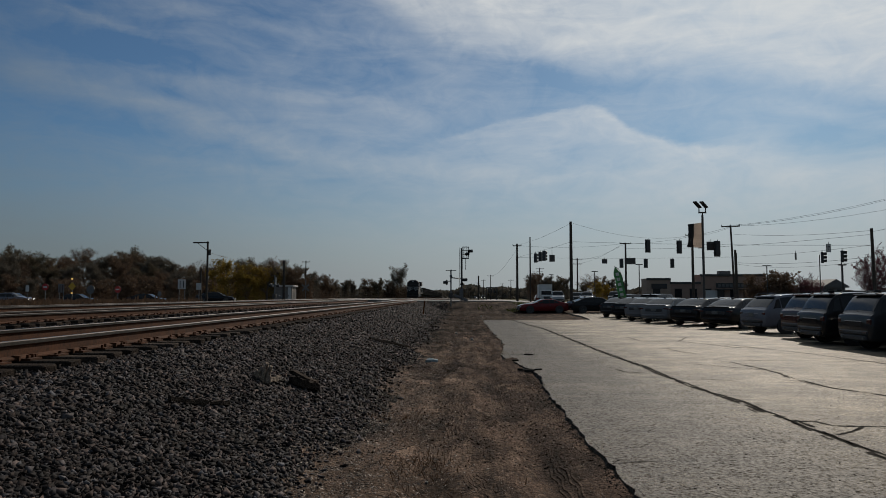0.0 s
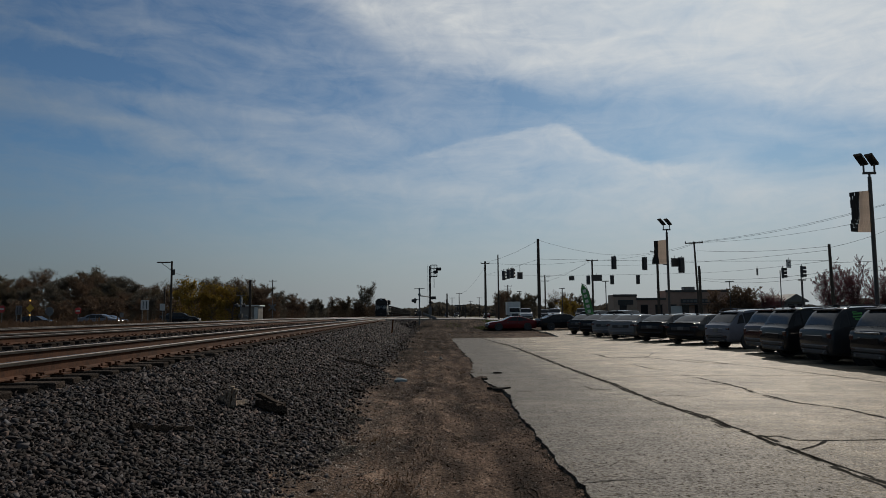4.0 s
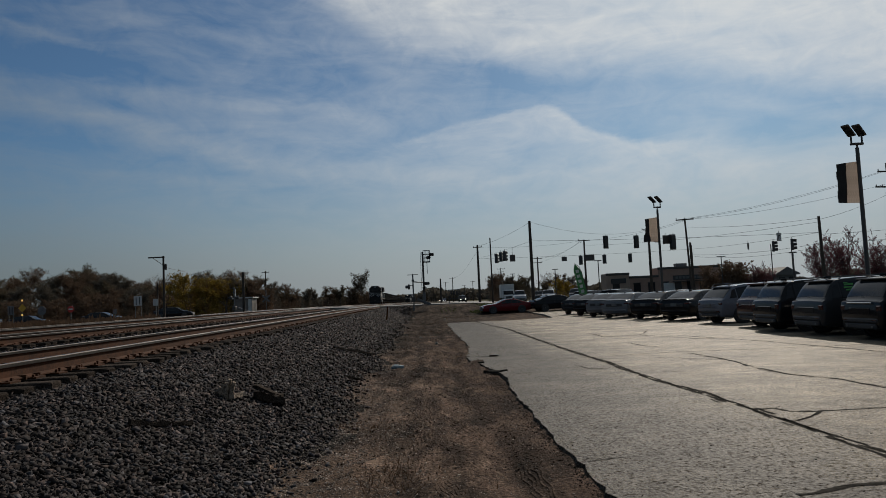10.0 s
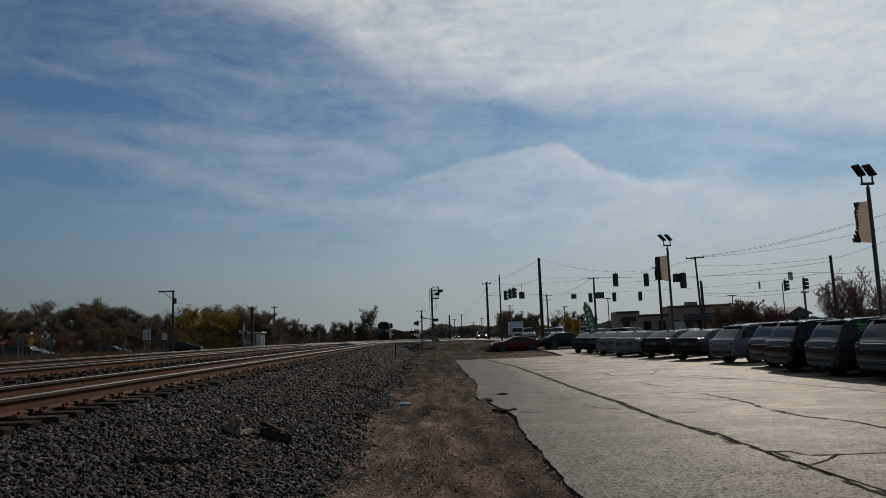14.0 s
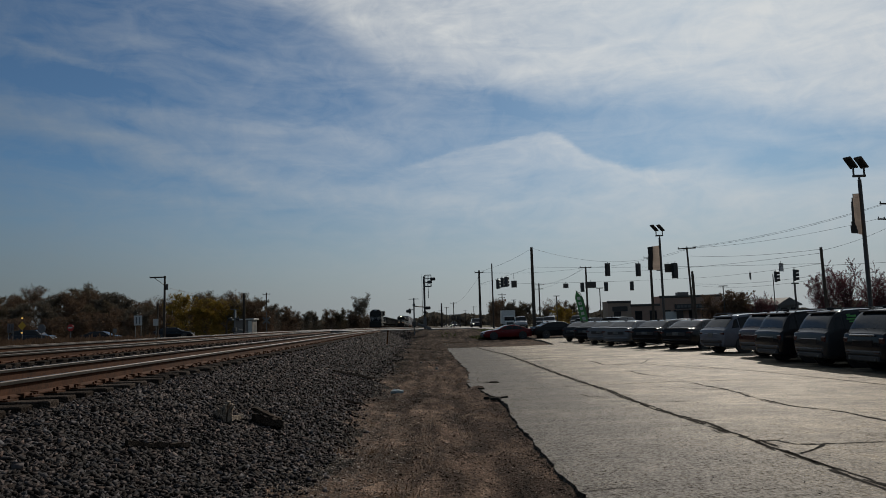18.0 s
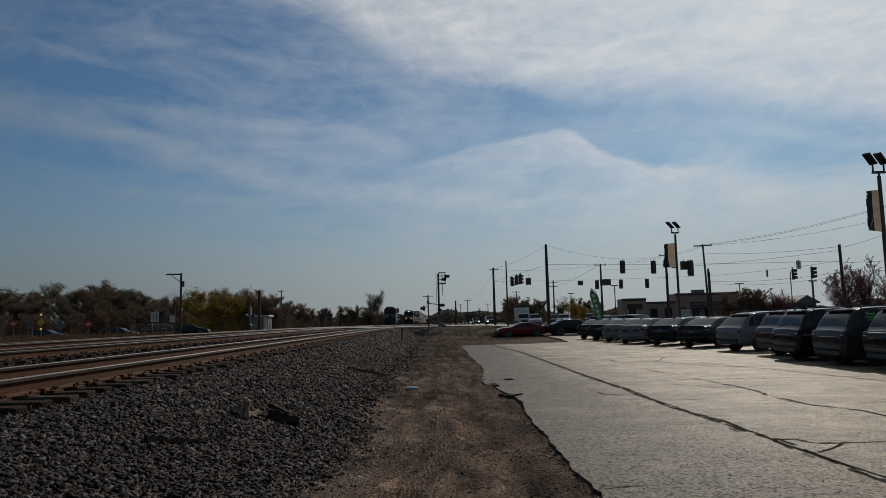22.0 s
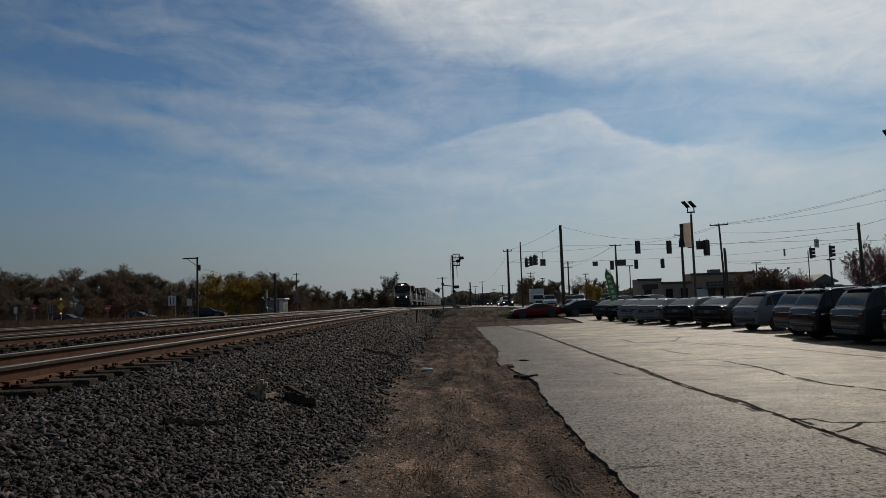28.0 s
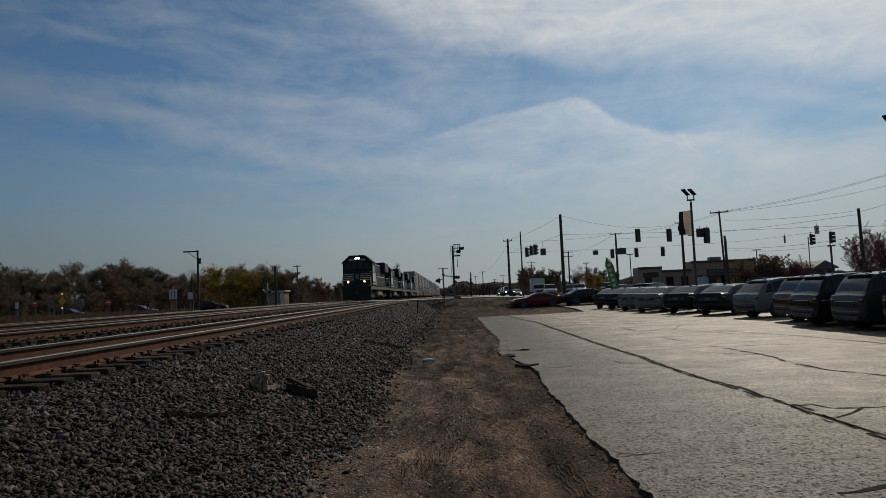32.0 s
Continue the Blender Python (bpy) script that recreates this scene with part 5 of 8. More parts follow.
# ---- buildings ----
def shop_building():
    z0 = ground_z(48, 130)
    t = thing("shop_building", pose(0, 130, z0), "long low brown shop building with a flat roof and signs", "building")
    for x0, x1, top, material in ((33.8, 38.1, 4.7, "stucco"), (38.1, 43.5, 4.0, "brick"), (43.5, 55.2, 5.4, "brick")):
        h = top - z0
        w = part("wall", box(B(), (x0, 0, -0.3), (x1, 4, h), 0.02), M[material], t)
        part("parapet", box(B(), (x0 - 0.12, -0.14, h - 0.35), (x1 + 0.0, 0.0, h + 0.06), 0.03), M["bronze"], w)
        n = int((x1 - x0) / 2.2)
        for k in range(n):
            xa = x0 + (k + 0.25) * (x1 - x0) / n
            win = part("window", box(B(), (xa, -0.05, 0.6), (xa + 1.3, 0.02, 2.5), 0.02), M["glass"], t)
            part("frame", box(B(), (xa - 0.06, -0.07, 2.5), (xa + 1.36, 0.0, 2.6), 0.01), M["bronze"], win)
    part("sign_board", box(B(), (34.6, -0.12, 2.6), (37.4, -0.02, 3.5), 0.02), M["black"], t, "dark sign board with writing left plain")
    part("sign_board", box(B(), (46.2, -0.12, 2.75), (52.8, -0.02, 3.6), 0.02), M["black"], t, "dark sign board over the shop front")
    for k in range(9):
        part("letter_bar", box(B(), (46.6 + 0.68 * k, -0.15, 2.95), (47.1 + 0.68 * k, -0.125, 3.4), 0.0), M["galv"], t, "plain grey bar in place of a letter")
    part("lit_panel", box(B(), (44.2, -0.12, 0.3), (46.4, -0.02, 2.3), 0.02), M["white"], t, "pale door panel")
    part("awning", box(B(), (46.0, -1.2, 2.4), (53.2, 0.0, 2.55), 0.02), M["bronze"], t)
    part("roof_unit", box(B(), (47.5, 1.5, 5.4 - z0), (49.5, 3, 6.1 - z0), 0.05), M["galv"], t)


def house(x0, x1, y, eave, ridge, material, label):
    z0 = ground_z((x0 + x1) / 2, y)
    t = thing("house", pose((x0 + x1) / 2, y, z0), label, "house")
    w = (x1 - x0) / 2
    part("wall", box(B(), (-w, 0, -0.3), (w, 9, eave - z0), 0.02), M[material], t)
    bm = B()
    pts = [(-w - 0.4, eave - z0 - 0.1), (0, ridge - z0), (w + 0.4, eave - z0 - 0.1), (w + 0.4, eave - z0 - 0.3), (-w - 0.4, eave - z0 - 0.3)]
    a, b = ([bm.verts.new((px, yy, pz)) for px, pz in pts] for yy in (-0.4, 9.4))
    bm.faces.new(a), bm.faces.new(b[::-1])
    for k in range(5):
        bm.faces.new((a[k], b[k], b[(k + 1) % 5], a[(k + 1) % 5]))
    bmesh.ops.recalc_face_normals(bm, faces=bm.faces)
    part("roof", bm, M["road"], t, "grey shingle roof")
    for o in (-w * 0.5, w * 0.5):
        part("window", box(B(), (o - 0.5, -0.04, 0.9), (o + 0.5, 0.02, 2.2), 0.02), M["glass"], t)


shop_building()
house(55.6, 58.7, 110, 3.1, 4.1, "galv", "grey gabled house behind red-leaved trees")
for x, y in ((35.97, 72), (38.11, 72)):
    t = thing("sign_post", pose(x, y, ground_z(x, y)), "slim dark steel post beyond the parked cars", "post")
    part("post", tube(B(), [(0, 0, -0.2), (0, 0, 5.2)], 0.05, 8), M["bronze"], t)
    part("cap", lathe(B(), [(0.06, 0), (0.06, 0.05), (0.01, 0.07)], pose(0, 0, 5.2, 0, -90, 0), 8), M["bronze"], t)
for x, y, top, w in ((26.2, 105, 6.1, 0.5), (22.5, 120, 5.6, 0.5), (39.8, 75, 4.75, 0.38), (42.65, 100, 5.7, 0.6), (19.0, 150, 6, 0.5)):
    t = thing("parking_lamp", pose(x, y, ground_z(x, y)), "slim dark parking lot lamp with a flat head", "street lamp", "far parking lamps")
    hh = top - ground_z(x, y)
    part("pole", tube(B(), [(0, 0, -0.2), (0, 0, hh)], 0.07, 8), M["bronze"], t)
    part("head", box(B(), (-w, -0.15, hh - 0.02), (w, 0.15, hh + 0.1), 0.02), M["bronze"], t)


# ---- scraps on the ground ----
def plank(name, a, b, w, h, material, label, seed):
    """A split board lying between two points of the bank."""
    rng = random.Random(seed)
    a, b = Vector(a), Vector(b)
    n = 7
    bm = B()
    d = (b - a).normalized()
    s = d.cross(Vector((0, 0, 1))).normalized()
    rings = []
    for k in range(n):
        p = a.lerp(b, k / (n - 1))
        ww, hh = w * rng.uniform(0.78, 1.08), h * rng.uniform(0.75, 1.1)
        rings.append([bm.verts.new(p + s * o * ww / 2 + Vector((0, 0, u * hh + rng.uniform(-0.01, 0.01)))) for o, u in ((-1, 0), (1, 0), (0.9, 1), (-0.8, 1))])
    for r0, r1 in zip(rings, rings[1:]):
        for k in range(4):
            bm.faces.new((r0[k], r0[(k + 1) % 4], r1[(k + 1) % 4], r1[k]))
    bm.faces.new(rings[0][::-1]), bm.faces.new(rings[-1])
    return solid(name, bm, material, label, "debris")


def gz(x, y, up=0.03):
    return (x, y, ground_z(x, y) + up)


def scraps():
    t = thing("wood_stump", pose(*gz(-2.6, 9.25, -0.04), 8, -6, 20), "upright broken chunk of pale weathered tie wood", "debris")
    rng = random.Random(12)
    for k in range(9):
        bm = B()
        x, y = -0.10 + 0.05 * (k % 4) + rng.uniform(-0.008, 0.008), -0.05 + 0.05 * (k // 4)
        top = rng.uniform(0.15, 0.2) + 0.025 * (k % 4)
        lean = rng.uniform(0.05, 0.09)
        tube(bm, [(x, y, 0), (x + lean * 0.5, y, top * 0.55), (x + lean, y + rng.uniform(-0.02, 0.02), top)], [0.036, 0.034, rng.uniform(0.014, 0.03)], 5)
        part("splinter", bm, M["wood"], t)
    plank("wood_chunk", gz(-2.5, 9.2), gz(-2.42, 9.45, 0.05), 0.08, 0.06, M["wood"], "small chunk of split pale wood", 2)
    plank("broken_tie", gz(-2.32, 9.7), gz(-2.0, 9.9, 0.04), 0.2, 0.10, M["plank"], "short dark piece of a broken railway tie", 3)
    plank("broken_tie", gz(-2.5, 10.4, 0.0), gz(-2.1, 10.4, 0.0), 0.2, 0.08, M["plank"], "dark splintered piece of tie", 4)
    plank("plank", gz(-2.76, 6.72), gz(-2.42, 7.42), 0.045, 0.045, M["plank"], "thin dark plank lying on the ballast", 5)
    plank("plank", gz(-2.42, 18.9, 0.01), gz(-1.5, 20.6, 0.01), 0.09, 0.06, M["plank"], "long dark plank at the foot of the bank", 6)
    plank("plank", gz(-1.84, 14.3, 0.0), gz(-1.36, 14.7, 0.0), 0.22, 0.045, M["plank"], "dark plank lying by the dirt track", 7)
    bm = B()
    bmesh.ops.create_icosphere(bm, subdivisions=2, radius=0.12)
    rng = random.Random(3)
    for v in bm.verts:
        v.co = Vector((v.co.x * 1.3, v.co.y * 0.8, max(-0.02, v.co.z * 0.75))) * rng.uniform(0.8, 1.15)
    solid("plastic_bag", bm, mat("pale_plastic", (0.2, 0.26, 0.275), (0.16, 0.21, 0.23), 9, 0.4), "crumpled pale blue plastic bag on the dirt", "litter", m=pose(*gz(-0.72, 17.4, 0.02)))
    for k, (x, y, c) in enumerate(((-0.55, 13.0, "white"), (1.6, 56, "white"), (-0.2, 30, "white"), (0.4, 26, "white"), (-0.3, 6.2, "white"))):
        bm = B()
        bmesh.ops.create_icosphere(bm, subdivisions=1, radius=0.018 if y < 20 else 0.07)
        for v in bm.verts:
            v.co = v.co * rng.uniform(0.6, 1.2)
        solid("litter_scrap", bm, M["galv"], "small pale scrap of litter on the dirt", "litter", m=pose(*gz(x, y, 0.02)), group="litter on the dirt")
    for k, (x, y, w, d, turn) in enumerate(((1.48, 15.35, 0.3, 0.08, 12), (1.3, 15.65, 0.22, 0.09, -20), (1.66, 15.5, 0.2, 0.06, 30), (1.82, 19.35, 0.3, 0.1, 5), (1.33, 17.6, 0.2, 0.1, 40))):
        rr = random.Random(70 + k)
        bm = B()
        rim = [(math.cos(a) * w * rr.uniform(0.7, 1.1) / 2, math.sin(a) * d * rr.uniform(0.7, 1.2)) for a in (2 * math.pi * n / 9 for n in range(9))]
        low, high = [bm.verts.new((*q, -0.01)) for q in rim], [bm.verts.new((q[0] * 0.9, q[1] * 0.9, rr.uniform(0.018, 0.035))) for q in rim]
        bm.faces.new(low[::-1]), bm.faces.new(high)
        for n in range(9):
            bm.faces.new((low[n], low[(n + 1) % 9], high[(n + 1) % 9], high[n]))
        bmesh.ops.recalc_face_normals(bm, faces=bm.faces)
        solid("asphalt_chunk", bm, M["tar"], "loose broken piece of dark asphalt by the lot's edge", "debris", m=pose(x, y, 0.014 if x > lot_edge(y) else ground_z(x, y) + 0.01, 0, 0, turn), group="broken asphalt")
    t = thing("marker_post", pose(*gz(-2.35, 44, -0.05), 0, 6, 0), "thin rusty marker post beside the ballast", "post")
    part("post", box(B(), (-0.04, -0.03, 0), (0.04, 0.03, 0.95), 0.005), M["rust"], t)


scraps()


def bank_place(rng, n):
    y = 3.2 * (71 / 3.2) ** rng.uniform(0, 1, n)
    behind = rng.uniform(0, 1, n) < 0.14
    y = np.where(behind, rng.uniform(-6, 3.2, n), y)
    x = -1.4 - 2.7 * rng.uniform(0, 1, n) ** 0.82 + rng.normal(0, 0.17, n) + 0.2 * np.sin(0.8 * y) * rng.uniform(0, 1, n)
    return np.stack([x, y], 1)


def crib_place(rng, n):
    y = 5 * (70 / 5) ** rng.uniform(0, 1, n)
    x = rng.uniform(-15.4, -3.9, n)
    keep = (abs(x - X1 + 0.752) > 0.1) & (abs(x - X1 - 0.752) > 0.1)
    tie = (abs(((y - 3.2) / 0.495 + 0.5) % 1 - 0.5) < 0.26) & (abs(x - X1) < 1.28)
    keep &= ~tie
    return np.stack([x, y], 1)[keep]


def strew_place(rng, n):
    y = 3.2 * (26 / 3.2) ** rng.uniform(0, 1, n)
    x = -1.75 + 0.2 * np.sin(0.8 * y) + np.abs(rng.normal(0, 0.8, n))
    return np.stack([x, y], 1)


def grit_place(rng, n):
    y = 3.2 * (25 / 3.2) ** rng.uniform(0, 1, n)
    return np.stack([rng.uniform(-1.4, 1.5, n), y], 1)


BIG = lambda xy, rng: (0.012 + 0.021 * rng.random(len(xy)) ** 1.4) * (1 + 0.03 * np.abs(xy[:, 1]))  # noqa: E731
stones("ballast_stones", 140000, bank_place, BIG, M["stone"], "loose broken grey ballast stones on the bank", 1)
stones("ballast_stones", 40000, crib_place, BIG, M["stone"], "grey ballast stones between the ties", 2)
stones("strewn_stones", 54000, strew_place, lambda xy, rng: 0.005 + 0.014 * rng.random(len(xy)) ** 2.2, M["pebble"], "scattered stones at the foot of the bank", 3, (-0.3, 0.1), (0.22, 0.42))
stones("clods", 12000, lambda rng, n: np.stack([rng.uniform(-1.5, 1.45, n), 7 * (62 / 7) ** rng.uniform(0, 1, n)], 1), lambda xy, rng: (0.003 + 0.009 * rng.random(len(xy)) ** 2) * (1 + 0.035 * xy[:, 1]), M["shaded_cinder"], "lumps of dark earth and cinders on the dirt", 8, (-0.2, 0.4), (0.4, 0.8))
stones("edge_crumbs", 6000, lambda rng, n: np.stack([1.36 + rng.normal(0, 0.06, n), 3.2 * (46 / 3.2) ** rng.uniform(0, 1, n)], 1), lambda xy, rng: 0.003 + 0.010 * rng.random(len(xy)) ** 2.5, M["tar"], "crumbled asphalt along the edge of the lot", 7)
stones("lot_grit", 2600, lambda rng, n: np.stack([1.5 + 9 * rng.random(n) ** 1.3, 3.2 * (22 / 3.2) ** rng.uniform(0, 1, n)], 1), lambda xy, rng: 0.003 + 0.008 * rng.random(len(xy)) ** 3, M["tar"], "small dark pebbles and crumbs on the asphalt", 9, (0.0, 0.3), (0.5, 0.8), lambda x, y: x * 0 + 0.012)
stones("grit", 20000, grit_place, lambda xy, rng: 0.003 + 0.010 * rng.random(len(xy)) ** 4, M["pebble"], "fine grit and clods on the dirt", 4, (-0.3, 0.1), (0.22, 0.42))


def dry_brush():
    """Brown weeds and tall dry grass between the tracks and the street."""
    rng = np.random.default_rng(12)
    n = 26000
    x = rng.uniform(-62, -17.5, n)
    y = rng.uniform(40, 84, n)
    keep = (x < -0.37 * y) & (np.sin(x * 0.7 + y * 0.3) + np.sin(x * 1.9 - y * 0.8) > -1.1)
    x, y = x[keep], y[keep]
    n = len(x)
    z = height(x, y)
    h = rng.uniform(0.15, 0.6, n) * (1.05 + 0.55 * np.sin(x * 0.9 + 0.5 * y) * np.sin(y * 0.6 - x * 0.3)) + 0.25 * (rng.random(n) < 0.05)
    a = rng.uniform(0, np.pi, n)
    dx, dy = np.cos(a) * 0.08, np.sin(a) * 0.10
    lx, ly = rng.normal(0, 0.2, n), rng.normal(0, 0.2, n)
    v = np.stack([np.stack([x - dx, y - dy, z - 0.05], 1), np.stack([x + dx, y + dy, z - 0.05], 1), np.stack([x + lx + dx * 0.6, y + ly, z + h], 1), np.stack([x + lx - dx, y + ly, z + h * 0.85], 1)], 1).reshape(-1, 3)
    tagged(new("dry_brush", mesh_from("dry_brush", v, np.arange(n * 4).reshape(-1, 4), BRUSH)), "brown dry weeds and tall grass beside the tracks", "grass", kind="stuff")


BRUSH = leafy("dry_weeds", (0.115, 0.072, 0.046), (0.08, 0.054, 0.037))
dry_brush()


def verge_grass():
    """Short grass and weeds round the end of the lot and along the dirt."""
    rng = np.random.default_rng(13)
    n = 9000
    x, y = rng.uniform(1.5, 9.0, n), rng.uniform(65.0, 71, n)
    keep = (np.sin(x * 1.3) + np.sin(y * 1.1 + x) > 0.2) & (rng.random(n) < step(1.5, 8.0, x) * step(71.0, 68.0, y) + 0.06)
    x, y = x[keep], y[keep]
    n = len(x)
    z = height(x, y)
    h = rng.uniform(0.04, 0.17, n)
    a = rng.uniform(0, np.pi, n)
    dx, dy = np.cos(a) * 0.04, np.sin(a) * 0.04
    v = np.stack([np.stack([x - dx, y - dy, z - 0.03], 1), np.stack([x + dx, y + dy, z - 0.03], 1), np.stack([x + rng.normal(0, 0.06, n), y, z + h], 1)], 1).reshape(-1, 3)
    tagged(new("verge_grass", mesh_from("verge_grass", v, np.arange(n * 3).reshape(-1, 3), VERGE)), "short green grass on the verge by the lot", "grass", kind="stuff")


VERGE = leafy("verge_grass", (0.06, 0.09, 0.026), (0.08, 0.085, 0.034))
verge_grass()


PRINTS = ((0.54, 10.6, 0.6, 13.9, 0.24), (0.57, 8.75, 0.23, 9.85, 0.22), (0.33, 16.1, 0.5, 19.2, 0.26), (0.07, 6.67, 0.23, 5.8, 0.22), (-0.6, 8.4, -0.55, 11.2, 0.22), (-0.1, 8.2, -0.06, 12.0, 0.24), (0.55, 21.0, 0.62, 24.5, 0.3), (0.2, 27, 0.25, 31, 0.3), (0.95, 5.9, 0.93, 7.0, 0.2))


def tyre_tracks():
    """Tread ribs of heavy tyres pressed into the dirt: parallel ridges, broken here and there."""
    v, f = [], []
    rng = random.Random(9)
    for x0, y0, x1, y1, w in PRINTS:
        d = Vector((x1 - x0, y1 - y0, 0))
        u = d.normalized()
        s = Vector((-u.y, u.x, 0))
        n = int(d.length / 0.07)
        for rib in range(5):
            o = (rib - 2) * w / 5
            prev = None
            for k in range(n + 1):
                if rng.random() < 0.1:
                    prev = None
                    continue
                c = Vector((x0, y0, 0)) + d * (k / n) + s * (o + 0.012 * math.sin(k * 0.9 + rib) + rng.uniform(-0.004, 0.004))
                z = float(surface(np.array(c.x), np.array(c.y)))
                h = rng.uniform(0.003, 0.008)
                i = len(v)
                for side, up in ((-0.016, -0.006), (-0.008, h), (0.008, h), (0.016, -0.006)):
                    q = c + s * side
                    v.append((q.x, q.y, z + up))
                if prev is not None:
                    f += [(prev + m, prev + m + 1, i + m + 1, i + m) for m in range(3)]
                prev = i
    tagged(new("tyre_tracks", mesh_from("tyre_tracks", v, f, M["dirt"])), "ribbed tyre prints pressed into the brown dirt", "tyre tracks", kind="stuff")


tyre_tracks()


def toe_weeds():
    """Dry tufts at the foot of the bank and in the dirt."""
    rng = np.random.default_rng(44)
    v = []
    for cx, cy, r, m in ((-0.4, 6.9, 0.22, 260), (-0.25, 5.4, 0.3, 240), (-0.95, 9.4, 0.25, 160), (-1.3, 12.5, 0.4, 160), (-0.6, 24, 0.5, 140), (0.4, 34, 0.8, 240), (-0.8, 40, 1.0, 300), (0.9, 48, 1.4, 420), (3.5, 52, 2.2, 500), (-1.0, 55, 1.2, 300), (2.0, 60, 2.0, 500), (6.0, 58, 2.0, 320), (0.5, 66.5, 2.2, 500), (4.0, 67.5, 2.2, 600), (-1.5, 64, 1.2, 260), (2.0, 70, 2.0, 400), (0.9, 20, 0.4, 120), (1.2, 12.8, 0.25, 90)):
        x, y = cx + rng.normal(0, r, m), cy + rng.normal(0, r * 1.6, m)
        z = height(x, y)
        k = 1 if cy < 20 else 1.15
        h, a = rng.uniform(0.015, 0.07, m) * k, rng.uniform(0, np.pi, m)
        dx, dy = np.cos(a) * 0.006 * k, np.sin(a) * 0.006 * k
        lx, ly = rng.normal(0, 0.05 * k, m), rng.normal(0, 0.05 * k, m)
        v.append(np.stack([np.stack([x - dx, y - dy, z - 0.01], 1), np.stack([x + dx, y + dy, z - 0.01], 1), np.stack([x + lx, y + ly, z + h], 1)], 1).reshape(-1, 3))
    v = np.concatenate(v)
    tagged(new("dry_weeds", mesh_from("dry_weeds", v, np.arange(len(v)).reshape(-1, 3), BRUSH)), "small dry brown weeds at the foot of the bank", "weeds", kind="stuff")


toe_weeds()


# ---- vehicles ----
SHAPES = dict(
    sedan=dict(L=4.8, W=1.84, y=(-2.40, -2.34, -1.92, -1.12, -0.3, 0.45, 1.22, 1.9, 2.30, 2.40), top=(0.74, 1.03, 1.07, 1.40, 1.45, 1.41, 1.0, 0.91, 0.78, 0.58), sh=(0.68, 0.95, 0.97, 0.94, 0.92, 0.92, 0.93, 0.84, 0.70, 0.52), wf=(0.82, 0.92, 0.97, 1, 1, 1, 1, 0.97, 0.90, 0.78), zb=(0.44, 0.30, 0.22, 0.2, 0.2, 0.2, 0.2, 0.2, 0.26, 0.40), cab=(2, 3, 4, 5, 6), wheel=0.33, axle=(-1.40, 1.42)),
    suv=dict(L=4.8, W=1.94, y=(-2.42, -2.38, -2.27, -1.86, -0.5, 0.62, 1.25, 1.9, 2.30, 2.40), top=(0.80, 1.02, 1.11, 1.64, 1.71, 1.66, 1.14, 1.05, 0.92, 0.66), sh=(0.74, 0.98, 1.04, 1.05, 1.04, 1.03, 1.06, 0.98, 0.82, 0.6), wf=(0.84, 0.94, 0.97, 0.985, 1, 1, 1, 0.98, 0.93, 0.82), zb=(0.50, 0.34, 0.28, 0.26, 0.26, 0.26, 0.26, 0.26, 0.32, 0.46), cab=(2, 3, 4, 5, 6), wheel=0.37, axle=(-1.42, 1.42)),
    crossover=dict(L=4.7, W=1.88, y=(-2.35, -2.31, -2.19, -1.58, -0.5, 0.5, 1.2, 1.85, 2.25, 2.35), top=(0.78, 0.99, 1.07, 1.57, 1.66, 1.61, 1.1, 1.0, 0.88, 0.64), sh=(0.72, 0.95, 1.0, 1.02, 1.0, 0.99, 1.02, 0.94, 0.8, 0.58), wf=(0.84, 0.94, 0.97, 0.985, 1, 1, 1, 0.98, 0.93, 0.82), zb=(0.50, 0.34, 0.28, 0.26, 0.26, 0.26, 0.26, 0.26, 0.32, 0.46), cab=(2, 3, 4, 5, 6), wheel=0.36, axle=(-1.38, 1.38)),
    coupe=dict(L=4.6, W=1.86, y=(-2.30, -2.24, -1.85, -0.95, -0.4, 0.2, 1.0, 1.8, 2.2, 2.30), top=(0.66, 0.92, 0.96, 1.24, 1.29, 1.25, 0.92, 0.84, 0.72, 0.54), sh=(0.6, 0.86, 0.88, 0.86, 0.85, 0.85, 0.86, 0.78, 0.66, 0.5), wf=(0.82, 0.92, 0.98, 1, 0.99, 0.98, 0.98, 0.96, 0.9, 0.78), zb=(0.40, 0.28, 0.2, 0.18, 0.18, 0.18, 0.18, 0.18, 0.24, 0.36), cab=(2, 3, 4, 5, 6), wheel=0.33, axle=(-1.3, 1.36)),
    pickup=dict(L=5.6, W=2.0, y=(-2.80, -2.76, -2.70, -0.75, -0.62, 0.75, 1.35, 2.1, 2.7, 2.80), top=(0.85, 1.10, 1.12, 1.13, 1.86, 1.88, 1.24, 1.16, 1.02, 0.7), sh=(0.8, 1.05, 1.07, 1.08, 1.12, 1.12, 1.16, 1.08, 0.9, 0.64), wf=(0.9, 0.97, 0.99, 1, 1, 1, 1, 0.98, 0.95, 0.86), zb=(0.55, 0.42, 0.38, 0.36, 0.36, 0.36, 0.36, 0.36, 0.42, 0.5), cab=(3, 4, 4, 5, 6), wheel=0.40, axle=(-1.75, 1.75)),
)
PAINTS, BODIES = {}, {}


def paint(name, c, rough=0.13):
    if name not in PAINTS:
        PAINTS[name] = mat(name + "_car_paint", c, tuple(v * 0.88 for v in c), 1.3, rough, coat=0.0, spec=0.22)
    return PAINTS[name]


